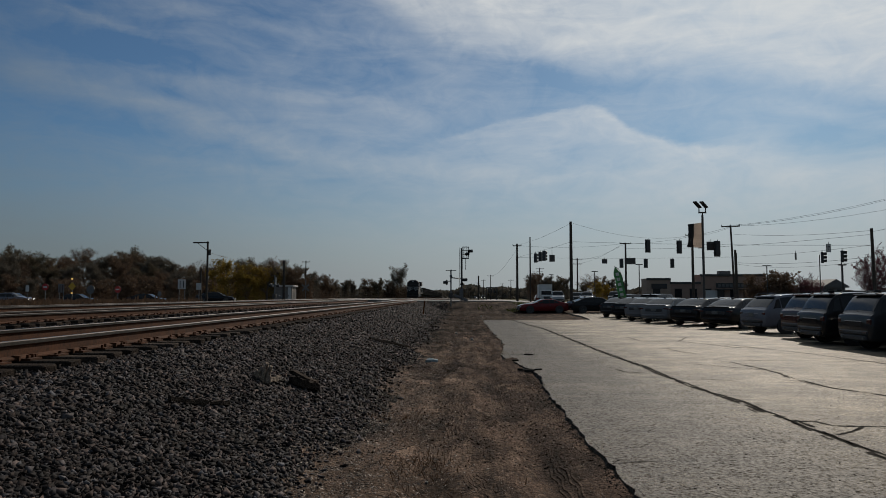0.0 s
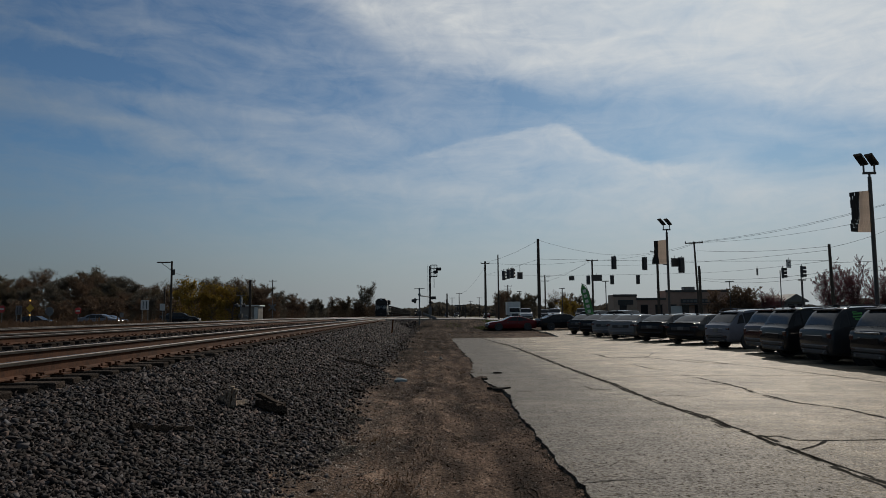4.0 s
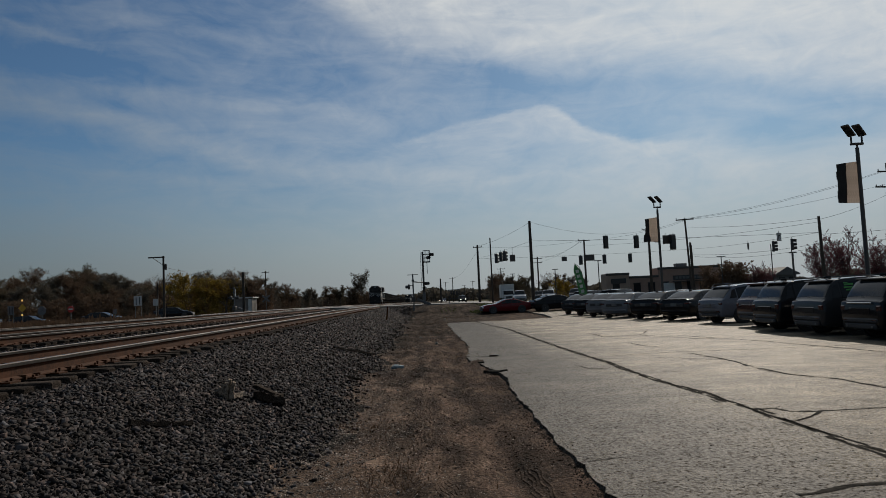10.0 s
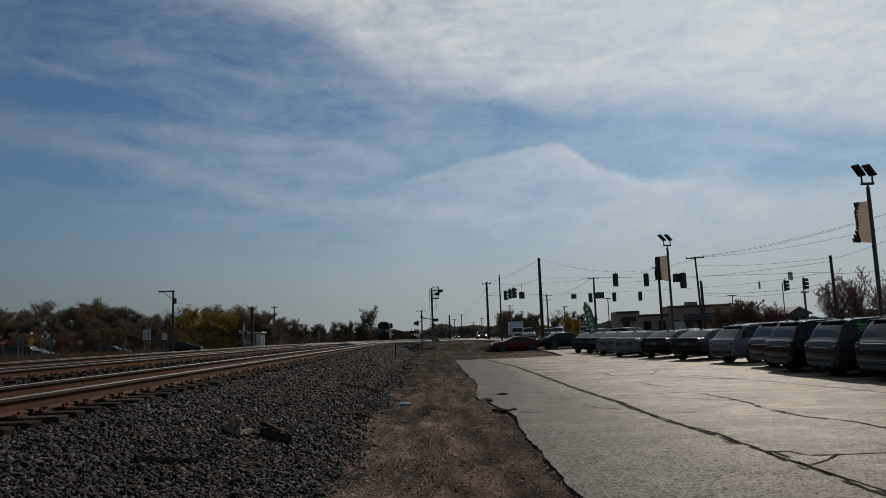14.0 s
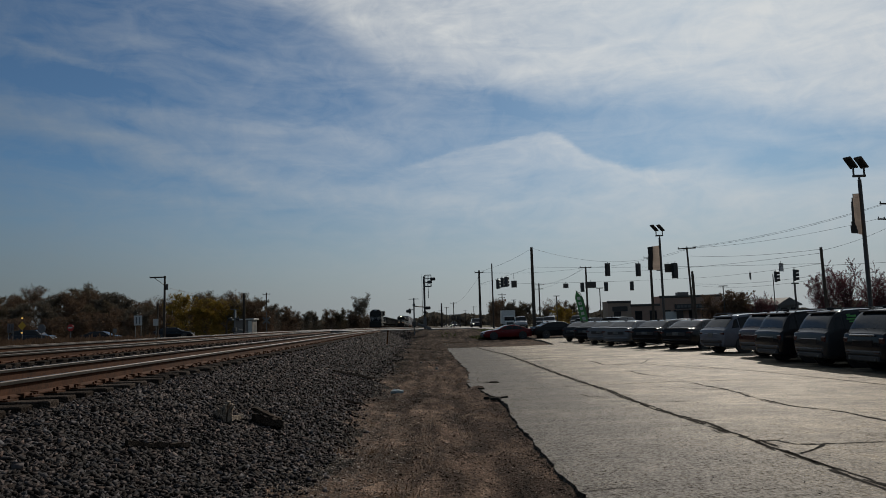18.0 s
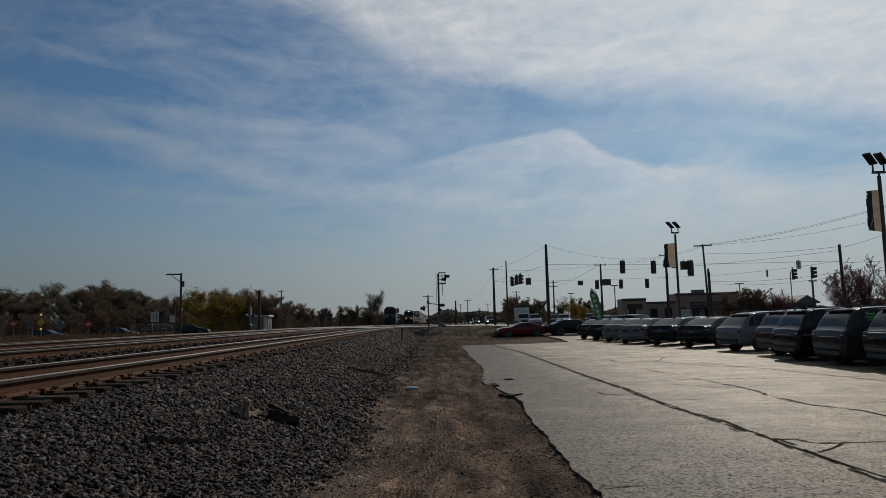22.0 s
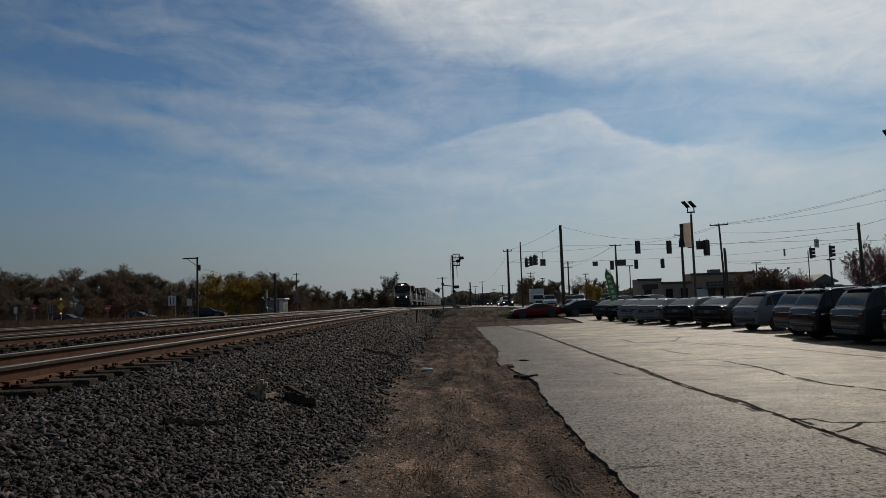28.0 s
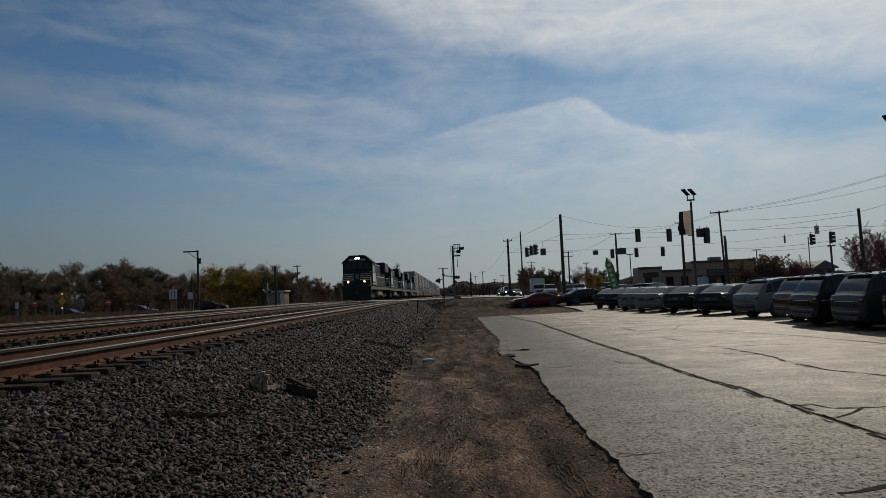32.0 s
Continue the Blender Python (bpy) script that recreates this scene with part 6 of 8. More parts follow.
def ring(S, i):
    w, wf, zb, zs, zt = S["W"] / 2, S["wf"][i], S["zb"][i], S["sh"][i], S["top"][i]
    w *= wf
    tall = zt - zs > 0.2
    wt = w * (0.76 if tall else 0.86)
    half = [(0, zb), (w * 0.84, zb), (w * 0.97, zb + (zs - zb) * 0.25), (w, zb + (zs - zb) * 0.62), (w * 0.955, zs), (wt, zt - (0.05 if tall else 0.02)), (wt * 0.82, zt - 0.006), (0, zt + 0.012)]
    return [Vector((x, S["y"][i], z)) for x, z in half]


def glide(p0, p1, p2, p3, u, k=0.34):
    """A smooth curve from p1 to p2."""
    a, b = (p2 - p0) * k, (p3 - p1) * k
    return p1 * (2 * u ** 3 - 3 * u * u + 1) + p2 * (3 * u * u - 2 * u ** 3) + a * (u ** 3 - 2 * u * u + u) + b * (u ** 3 - u * u)


def skin(S, rings, u, v):
    """The point of a car's skin at station u and at v round its right half, from the sill to the roof's middle."""
    n = len(rings)
    i = min(int(u), n - 2)

    def across(r):
        j = min(int(v), 6)
        q = r[j - 1] if j else Vector((-r[1].x, r[1].y, r[1].z))
        z = r[j + 2] if j < 6 else Vector((-r[6].x, r[6].y, r[6].z))
        return glide(q, r[j], r[j + 1], z, v - j)

    a = [across(rings[min(max(k, 0), n - 1)]) for k in (i - 1, i, i + 1, i + 2)]
    return glide(*a, u - i)


def car(name, kind, colour, m, label, rails=False, lit=False, plate=True, group="", chrome=False, marked=False):
    S = SHAPES[kind]
    tall = kind in ("suv", "crossover")
    t = thing(name, m, label, "pickup truck" if kind == "pickup" else "car", group)
    n = len(S["y"])
    r = [ring(S, i) for i in range(n)]
    key = kind
    if key not in BODIES:
        vs = [k / 3 for k in range(22)]
        grid = []
        for k in range((n - 1) * 4 + 1):
            h = [skin(S, r, k / 4, v) for v in vs]
            grid.append(h + [Vector((-p.x, p.y, p.z)) for p in h[-2:0:-1]])
        bm = B()
        rows = [[bm.verts.new(p) for p in line] for line in grid]
        k = len(rows[0])
        for a, b in zip(rows, rows[1:]):
            for j in range(k):
                bm.faces.new((a[j], a[(j + 1) % k], b[(j + 1) % k], b[j]))
        bm.faces.new(rows[0]), bm.faces.new(rows[-1][::-1])
        bmesh.ops.recalc_face_normals(bm, faces=bm.faces)
        for f in bm.faces:
            f.smooth = True
        BODIES[key] = bm
    body = part("body", BODIES[key].copy(), colour, t)
    body.data.set_sharp_from_angle(angle=radians(40))

    def pane(pname, u0, u1, v0, v1, side, material=None, label="", lift=0.008, lean=0.0):
        """Glass that follows the skin over a patch; side 0 spans both halves. lean slants its ends."""
        bm = B()
        nu, nv = 4, 4
        spots = []
        for i in range(nu + 1):
            line = []
            for j in range(nv + 1 if side else 2 * nv + 1):
                f = j / nv
                s = side or (1 if f <= 1 else -1)
                v = v0 + (v1 - v0) * (f if f <= 1 else 2 - f)
                u = u0 + (u1 - u0) * i / nu + lean * (f if side else 0) * (1 - i / nu)
                p, du, dv = skin(S, r, u, v), skin(S, r, min(u + 0.02, n - 1), v), skin(S, r, u, min(v + 0.02, 7))
                nm = (du - p).cross(dv - p)
                if nm.length < 1e-9:
                    nm = Vector((0, 0, 1))
                nm.normalize()
                if nm.dot(p - Vector((0, p.y * 0.6, 0.6))) < 0:
                    nm = -nm
                line.append((Vector((p.x * s, p.y, p.z)), Vector((nm.x * s, nm.y, nm.z))))
            spots.append(line)
        hi = [[bm.verts.new(p + q * lift) for p, q in line] for line in spots]
        lo = [[bm.verts.new(p - q * 0.01) for p, q in line] for line in spots]
        w_ = len(hi[0])
        for i in range(nu):
            for j in range(w_ - 1):
                bm.faces.new((hi[i][j], hi[i][j + 1], hi[i + 1][j + 1], hi[i + 1][j]))
        edge = [(0, j) for j in range(w_)] + [(i, w_ - 1) for i in range(1, nu + 1)] + [(nu, j) for j in range(w_ - 2, -1, -1)] + [(i, 0) for i in range(nu - 1, 0, -1)]
        for (i, j), (i2, j2) in zip(edge, edge[1:] + edge[:1]):
            bm.faces.new((hi[i][j], hi[i2][j2], lo[i2][j2], lo[i][j]))
        bmesh.ops.recalc_face_normals(bm, faces=bm.faces)
        for f in bm.faces:
            f.smooth = len(f.verts) == 4
        ob = part(pname, bm, material or M["glass"], t, label)
        ob.data.set_sharp_from_angle(angle=radians(40))
        return ob

    cab = S["cab"]
    pane("rear_window", cab[0] + (0.14 if tall else 0.22 if kind != "pickup" else 0.3), cab[1] - (0.2 if tall else 0.12), 5.15 if tall else 5.1, 7.0, 0)
    pane("windshield", cab[3] + 0.1, cab[4] - 0.08, 5.05, 7.0, 0)
    for s in (1, -1):
        if cab[1] != cab[2]:
            pane("side_window", cab[1] + 0.1, cab[2] - 0.03, 4.12, 4.86, s)
        pane("side_window", cab[2] + 0.03, cab[3] - 0.02, 4.12, 4.86, s)
        if kind != "pickup":
            pane("quarter_window", cab[0] + 0.5, cab[1] + 0.04, 4.16, 4.8, s, lean=0.3)
            pane("quarter_window", cab[3] + 0.02, cab[3] + 0.45, 4.14, 4.6, s)
    if marked:
        for k, (a, b, c, d) in enumerate(((0.22, 0.40, 4.66, 4.74), (0.2, 0.42, 4.55, 4.61), (0.24, 0.38, 4.45, 4.51), (0.21, 0.3, 4.76, 4.81))):
            pane("price_marking", cab[1] + a, cab[1] + b, c, d, 1, M["green_mark"], "bright green painted price bars on the side window" if k == 0 else "", 0.014)
    w, R = S["W"] / 2, S["wheel"]
    for ay in S["axle"]:
        for s in (-1, 1):
            mm = pose(s * (w - 0.10), ay, R, 0, 0, 0 if s > 0 else 180)
            part("wheel_arch", lathe(B(), [(R * 1.13, 0.0), (R * 1.13, 0.103), (R * 0.9, 0.105)], mm, 20), M["trim"], t)
            wheel = part("wheel", lathe(B(), [(R * 0.62, -0.1), (R * 0.96, -0.1), (R, -0.06), (R, 0.07), (R * 0.96, 0.115), (R * 0.66, 0.12)], mm, 22), M["rubber"], t)
            part("rim", lathe(B(), [(R * 0.66, 0.10), (R * 0.64, 0.125), (R * 0.5, 0.11), (R * 0.2, 0.115), (R * 0.1, 0.13)], mm, 18), M["alloy"], wheel)
    y0, y1, zb0 = S["y"][0], S["y"][-1], S["zb"][0]
    zl = S["sh"][1]
    part("rear_bumper", box(B(), (-w * 0.8, y0 - 0.035, zb0 - 0.06), (w * 0.8, y0 + 0.14, zb0 + 0.1), 0.05), M["trim"] if kind != "sedan" else colour, t)
    part("front_bumper", box(B(), (-w * 0.8, y1 - 0.1, zb0 - 0.1), (w * 0.8, y1 + 0.05, zb0 + 0.1), 0.03), M["trim"], t)
    for s in (-1, 1):
        part("tail_light", box(B(), (s * w * 0.80 - (0.1 if tall else 0.16), y0 + 0.0, zl - (0.22 if kind == "suv" else 0.16)), (s * w * 0.80 + 0.12, y0 + 0.22, zl - 0.05), 0.03), M["tail"], t, "red tail light")
        part("headlight", box(B(), (s * w * 0.70 - 0.17, y1 - 0.16, 0.60 + (zb0 - 0.44) * 1.2), (s * w * 0.70 + 0.17, y1 - 0.0, 0.71 + (zb0 - 0.44) * 1.2), 0.02), M["beam_on"] if lit else M["lens"], t, "lit headlight" if lit else "clear headlight")
        part("door_mirror", box(B(), (s * (w + 0.02) - 0.08, S["y"][cab[4]] - 0.32, S["sh"][5] + 0.02), (s * (w + 0.02) + 0.08, S["y"][cab[4]] - 0.2, S["sh"][5] + 0.15), 0.03), colour, t)
        if rails:
            zr = max(S["top"])
            part("roof_rail", tube(B(), [(s * w * 0.62, -1.7, zr - 0.06), (s * w * 0.62, -1.6, zr + 0.03), (s * w * 0.62, 0.4, zr + 0.03), (s * w * 0.62, 0.5, zr - 0.04)], 0.022, 6), M["satin"], t)
    part("grille", box(B(), (-w * 0.45, y1 - 0.06, 0.46), (w * 0.45, y1 + 0.015, 0.66), 0.02), M["trim"], t)
    if plate:
        part("number_plate", box(B(), (-0.16, y0 - 0.03, zl - 0.24), (0.16, y0 + 0.02, zl - 0.09), 0.004), M["galv"], t)
    if tall:
        part("spoiler", box(B(), (-w * 0.66, S["y"][3] - 0.2, S["top"][3] - 0.05), (w * 0.66, S["y"][3] + 0.12, S["top"][3] + 0.008), 0.022), colour, t)
        part("rear_wiper", tube(B(), [(0.02, S["y"][2] + 0.0, S["top"][2] + 0.02), (-0.32, S["y"][2] + 0.06, S["top"][2] + 0.09)], 0.009, 5), M["rubber"], t)
        part("tailgate_panel", box(B(), (-0.46, y0 - 0.012, 0.68), (0.46, y0 + 0.05, 0.86), 0.02), colour, t)
        part("diffuser", box(B(), (-w * 0.7, y0 - 0.03, zb0 - 0.2), (w * 0.7, y0 + 0.25, zb0 - 0.055), 0.03), M["trim"], t)
        for s in (-1, 1):
            part("reflector", box(B(), (s * w * 0.66 - 0.1, y0 - 0.04, zb0 + 0.02), (s * w * 0.66 + 0.1, y0 - 0.03, zb0 + 0.05)), M["tail"], t)
            part("window_trim", tube(B(), [skin(S, r, 3.1 + 0.35 * k, 4.1).xyz * 1.0 if s > 0 else Vector((-skin(S, r, 3.1 + 0.35 * k, 4.1).x, *skin(S, r, 3.1 + 0.35 * k, 4.1).yz)) for k in range(7)], 0.012, 5), M["chrome"] if chrome or kind == "crossover" else M["satin"], t)
        for s in (-1, 1):
            part("exhaust", tube(B(), [(s * 0.55, y0 - 0.05, 0.36), (s * 0.55, y0 + 0.2, 0.36)], 0.035, 8), M["galv"], t)
    if kind == "sedan":
        part("tail_panel", box(B(), (-w * 0.56, y0 - 0.016, zl - 0.27), (w * 0.56, y0 + 0.05, zl - 0.1), 0.02), M["trim"], t)
        part("boot_lip", box(B(), (-w * 0.74, S["y"][1] - 0.03, S["top"][1] - 0.01), (w * 0.74, S["y"][1] + 0.16, S["top"][1] + 0.03), 0.018), colour, t)
    if chrome:
        part("chrome_strip", box(B(), (-0.55, y0 - 0.02, zl - 0.02), (0.55, y0 + 0.04, zl + 0.03), 0.01), M["chrome"], t, "bright chrome tailgate strip")
    part("antenna", box(B(), (-0.03, S["y"][3] + 0.1, max(S["top"]) - 0.02), (0.03, S["y"][3] + 0.3, max(S["top"]) + 0.06), 0.015), colour, t)
    for s in (-1, 1):
        for yy in (-0.55, 0.45):
            part("door_handle", box(B(), (s * w - 0.015, yy, S["sh"][4] - 0.12), (s * w + 0.015, yy + 0.18, S["sh"][4] - 0.09), 0.006), M["trim"], t)
    return t


# ---- trees ----
def tree_meshes(seed, h, spread, leaves, leaf_size, leaf_mat, bare=0.3, trunk_r=0.2, low=0.15, skirt=0.0, scatter=0.024, rise=0.0, bark="bark", thin=0.45):
    """Meshes of one tree: trunk with limbs and twigs, and a crown of small leaf blades in clumps."""
    rng = random.Random(seed)
    nrng = np.random.default_rng(seed)
    bm = B()
    tips = []

    def limb(p, d, length, r, level):
        pts, radii = [p], [r]
        q, n = Vector(p), 4
        for k in range(n):
            d = (d + Vector((rng.uniform(-1, 1), rng.uniform(-1, 1), rng.uniform(-0.3, 0.7))) * 0.16).normalized()
            q = q + d * length / n
            pts.append(q.copy()), radii.append(r * (1 - 0.7 * (k + 1) / n))
            if level < 3 and k >= 1:
                for _ in range(2 if level else 3):
                    a = rng.uniform(0, 2 * math.pi)
                    out = Vector((math.cos(a), math.sin(a), rng.uniform(0.1, 0.9) + rise)).normalized()
                    limb(q.copy(), (d * 0.5 + out * 0.8).normalized(), length * rng.uniform(0.42, 0.62), r * thin * (1 - 0.15 * k), level + 1)
            if level >= 2:
                tips.append(q.copy())
        tube(bm, pts, radii, 5 if level else 7, False)

    limb(Vector((0, 0, -0.2)), Vector((0, 0, 1)), h * 0.72, trunk_r, 0)
    for v in bm.verts:
        v.co.x, v.co.y = v.co.x * spread, v.co.y * spread
    wood = bpy.data.meshes.new("trunk")
    bm.to_mesh(wood), bm.free()
    wood.materials.append(M[bark])
    tips = np.array([t[:] for t in tips])
    tips[:, :2] *= spread
    keep = tips[nrng.random(len(tips)) > bare]
    keep = keep[keep[:, 2] > h * low]
    idx = nrng.integers(0, len(keep), leaves)
    c = keep[idx] + nrng.normal(0, scatter * h, (leaves, 3))
    # boughs that droop to the ground round the foot
    down = nrng.random(leaves) < skirt
    c[down, 2] *= nrng.uniform(0.03, 0.8, down.sum())
    c[:, 2] = np.maximum(c[:, 2], 0.05)
    a, b = nrng.normal(size=(leaves, 3)), nrng.normal(size=(leaves, 3))
    a /= np.linalg.norm(a, axis=1)[:, None]
    b -= a * (a * b).sum(1)[:, None]
    b /= np.linalg.norm(b, axis=1)[:, None]
    s = leaf_size * nrng.uniform(0.5, 1.4, (leaves, 1))
    quad = np.stack([c - a * s, c - b * s * 0.55, c + a * s, c + b * s * 0.55], 1).reshape(-1, 3)
    f = np.arange(leaves * 4).reshape(-1, 4)
    crown = mesh_from("crown", quad, f, leaf_mat)
    return wood, crown


def fan_meshes(seed, h, leaves, leaf_size, leaf_mat):
    """A young tree of many stems that fan upwards, with leaves close along straight twigs."""
    rng, nrng = random.Random(seed), np.random.default_rng(seed)
    bm, spots = B(), []
    tube(bm, [(0, 0, -0.2), (0, 0, h * 0.2)], [0.1, 0.085], 7, False)
    for _ in range(19):
        a, lean = rng.uniform(0, 2 * math.pi), rng.uniform(0.05, 0.8)
        d = Vector((math.cos(a) * lean, math.sin(a) * lean, 1)).normalized()
        p = Vector((0, 0, h * rng.uniform(0.08, 0.25)))
        length = h * rng.uniform(0.55, 0.8) * (1 - 0.22 * lean)
        pts = [p + d * length * k / 4 + Vector((0, 0, 0.05 * length * (k / 4) ** 2)) for k in range(5)]
        tube(bm, pts, [0.045, 0.036, 0.027, 0.018, 0.007], 5, False)
        for k in range(20):
            u = rng.uniform(0.12, 1.0)
            q = p + d * length * u
            b = rng.uniform(0, 2 * math.pi)
            e = (d + Vector((math.cos(b), math.sin(b), rng.uniform(-0.1, 0.5))) * rng.uniform(0.5, 0.9)).normalized()
            tw = h * rng.uniform(0.12, 0.22) * (1.15 - 0.6 * u)
            tube(bm, [q, q + e * tw * 0.5, q + e * tw], [0.012, 0.009, 0.004], 4, False)
            spots += [q + e * tw * w for w in (0.25, 0.4, 0.55, 0.7, 0.85, 1.0)]
    wood = bpy.data.meshes.new("trunk")
    bm.to_mesh(wood), bm.free()
    wood.materials.append(M["red_bark"])
    spots = np.array([s[:] for s in spots])
    c = spots[nrng.integers(0, len(spots), leaves)] + nrng.normal(0, 0.045, (leaves, 3))
    c[:, 2] = np.maximum(c[:, 2], 0.1)
    a, b = nrng.normal(size=(leaves, 3)), nrng.normal(size=(leaves, 3))
    a /= np.linalg.norm(a, axis=1)[:, None]
    b = np.cross(a, b)
    b /= np.linalg.norm(b, axis=1)[:, None]
    s = leaf_size * nrng.uniform(0.5, 1.3, (leaves, 1))
    quad = np.stack([c - a * s, c - b * s * 0.55, c + a * s, c + b * s * 0.55], 1).reshape(-1, 3)
    return wood, mesh_from("crown", quad, np.arange(leaves * 4).reshape(-1, 4), leaf_mat)


TREES = {}


def grow(kind):
    if kind not in TREES:
        TREES[kind] = fan_meshes(**FANS[kind]) if kind in FANS else tree_meshes(**KINDS[kind])
    return TREES[kind]


def tree(kind, x, y, scale=1.0, turn=0.0, label="", name="tree", z=None):
    wood, crown = grow(kind)
    z = ground_z(x, y) if z is None else z
    t = thing(name, pose(x, y, z, 0, 0, turn) @ Matrix.Diagonal((scale, scale, scale, 1)), label or KIND_WORDS[kind], "tree", "trees")
    for nm, me in (("trunk", wood), ("crown", crown)):
        new(nm, me).parent = t
    return t


def tree_top(kind):
    """How high a tree of this kind stands at its own size."""
    me = grow(kind)[1]
    co = np.empty(len(me.vertices) * 3)
    me.vertices.foreach_get("co", co)
    return float(np.percentile(co[2::3], 99))


KINDS = dict(
    olive=dict(seed=3, h=9, spread=1.25, leaves=14000, leaf_size=0.155, leaf_mat=M["leaf_olive"], bare=0.05, low=0.0, skirt=0.35),
    olive2=dict(seed=8, h=9.5, spread=1.1, leaves=14000, leaf_size=0.155, leaf_mat=M["leaf_dark"], bare=0.05, low=0.0, skirt=0.35),
    brown=dict(seed=5, h=10.5, spread=1.2, leaves=14000, leaf_size=0.155, leaf_mat=M["leaf_brown"], bare=0.08, low=0.0, skirt=0.3),
    yellow=dict(seed=11, h=5.5, spread=1.3, leaves=5500, leaf_size=0.13, leaf_mat=M["leaf_yellow"], bare=0.1, low=0.0, skirt=0.3),
    thin=dict(seed=14, h=11, spread=1.1, leaves=1400, leaf_size=0.14, leaf_mat=M["leaf_brown"], bare=0.5),
    tall=dict(seed=23, h=13, spread=0.75, leaves=10000, leaf_size=0.18, leaf_mat=M["leaf_dark"], bare=0.1, low=0.0, skirt=0.25),
    shrub=dict(seed=19, h=3.0, spread=1.6, leaves=4500, leaf_size=0.11, leaf_mat=M["leaf_brown"], bare=0.1, trunk_r=0.08, low=0.0, skirt=0.6),
)
FANS = dict(red=dict(seed=17, h=6.6, leaves=11000, leaf_size=0.052, leaf_mat=M["leaf_red"]), red2=dict(seed=27, h=6.1, leaves=9000, leaf_size=0.05, leaf_mat=M["leaf_red"]))
KIND_WORDS = dict(olive="broad olive-green autumn tree at the wood's edge", olive2="dense dark green tree at the wood's edge", brown="rusty brown autumn tree in the wood", yellow="small yellow-leaved tree by the street",
                  thin="half-bare brown tree with fine twigs", tall="tall narrow dark tree by the track", red="small tree with dark red leaves and bare twigs", red2="young half-bare tree with dark red leaves", shrub="low brown leafy shrub")


def plant_woods():
    rng = random.Random(31)
    # the long wood beyond the tracks
    def crest(xb):
        """How high the tree tops reach at 150 m: high at the far end, low by the crossing."""
        return float(np.interp(xb, [-95, -84, -70.5, -66, -61, -52, -47, -40, -33, -26, -20, -16], [10.9, 10.4, 11.6, 10.8, 9.4, 8.1, 8.5, 9.3, 6.7, 6.2, 5.8, 4.8]))

    def to_top(k, x, y, share):
        """The size at which a tree of kind k reaches its share of that height."""
        z = 1.62 + (crest(x * 150 / y) - 1.62) * y / 150 * share - ground_z(x, y)
        return z / tree_top(k)

    for y, dx, x0, x1, kinds, lo, hi in ((112, 3.0, -105, -31, ("shrub", "shrub", "olive2", "brown"), 0.34, 0.5), (124, 3.4, -112, -33, ("olive", "olive2", "brown"), 0.55, 0.75), (138, 3.2, -125, -32, ("olive", "olive2", "brown", "thin"), 0.75, 0.93),
                                         (150, 3.6, -138, -31, ("brown", "olive2", "thin", "olive", "olive"), 0.78, 1.06), (190, 4.2, -56, -29, ("olive", "olive2", "brown", "thin"), 0.62, 1.05), (250, 4.4, -52, -27.5, ("olive", "olive2", "brown"), 0.55, 0.98)):
        x = x0
        while x < x1:
            k = rng.choice(kinds)
            yy = y + rng.uniform(-4, 4)
            tree(k, x, yy, to_top(k, x, yy, rng.uniform(lo, hi)) * (1.06 if k == "thin" else 1), rng.uniform(0, 360))
            x += dx * rng.uniform(0.75, 1.25)
    for x, y, k, s in ((-35.2, 106, "yellow", 0.95), (-32.6, 107, "yellow", 0.85), (-30.0, 109, "yellow", 0.8), (-34.8, 130, "thin", 7.6 / tree_top("thin")), (-29.5, 110, "olive", 0.5), (-27, 112, "brown", 0.4), (-25.5, 114, "shrub", 1.1),
                       (-26.2, 296, "tall", 14.3 / tree_top("tall")), (-29.5, 300, "olive2", 0.72), (-24, 305, "olive", 0.5), (-22.5, 292, "shrub", 1.6), (-27, 290, "shrub", 1.7), (-31, 288, "shrub", 1.8)):
        tree(k, x, y, s, rng.uniform(0, 360))
    # beyond the crossroads
    for x, y, k, s in ((25.2, 134, "yellow", 0.58), (28.5, 138, "yellow", 0.5), (24.6, 140, "thin", 0.42), (20, 170, "olive2", 0.5), (23, 175, "olive", 0.55), (19, 180, "brown", 0.5), (26, 180, "olive2", 0.5), (29, 170, "olive", 0.45),
                       (32, 165, "brown", 0.42), (35, 168, "olive2", 0.45), (39, 170, "olive", 0.42), (21, 210, "olive2", 0.62), (24, 220, "brown", 0.6), (28, 215, "olive", 0.6), (45.6, 104, "shrub", 1.3), (46.8, 106, "shrub", 1.25), (48.2, 102, "red2", 0.66), (49.8, 103, "red2", 0.7), (51.2, 104, "red", 0.62), (47.4, 108, "red2", 0.68), (44.6, 107, "shrub", 1.2),
                       (35.0, 61, "red", 0.92), (37.6, 62, "red2", 0.98), (40.4, 62.5, "red", 0.9), (43.4, 63, "red2", 0.98), (46.3, 64, "red", 0.92), (50, 66, "red2", 1.0)):
        tree(k, x, y, s, rng.uniform(0, 360))


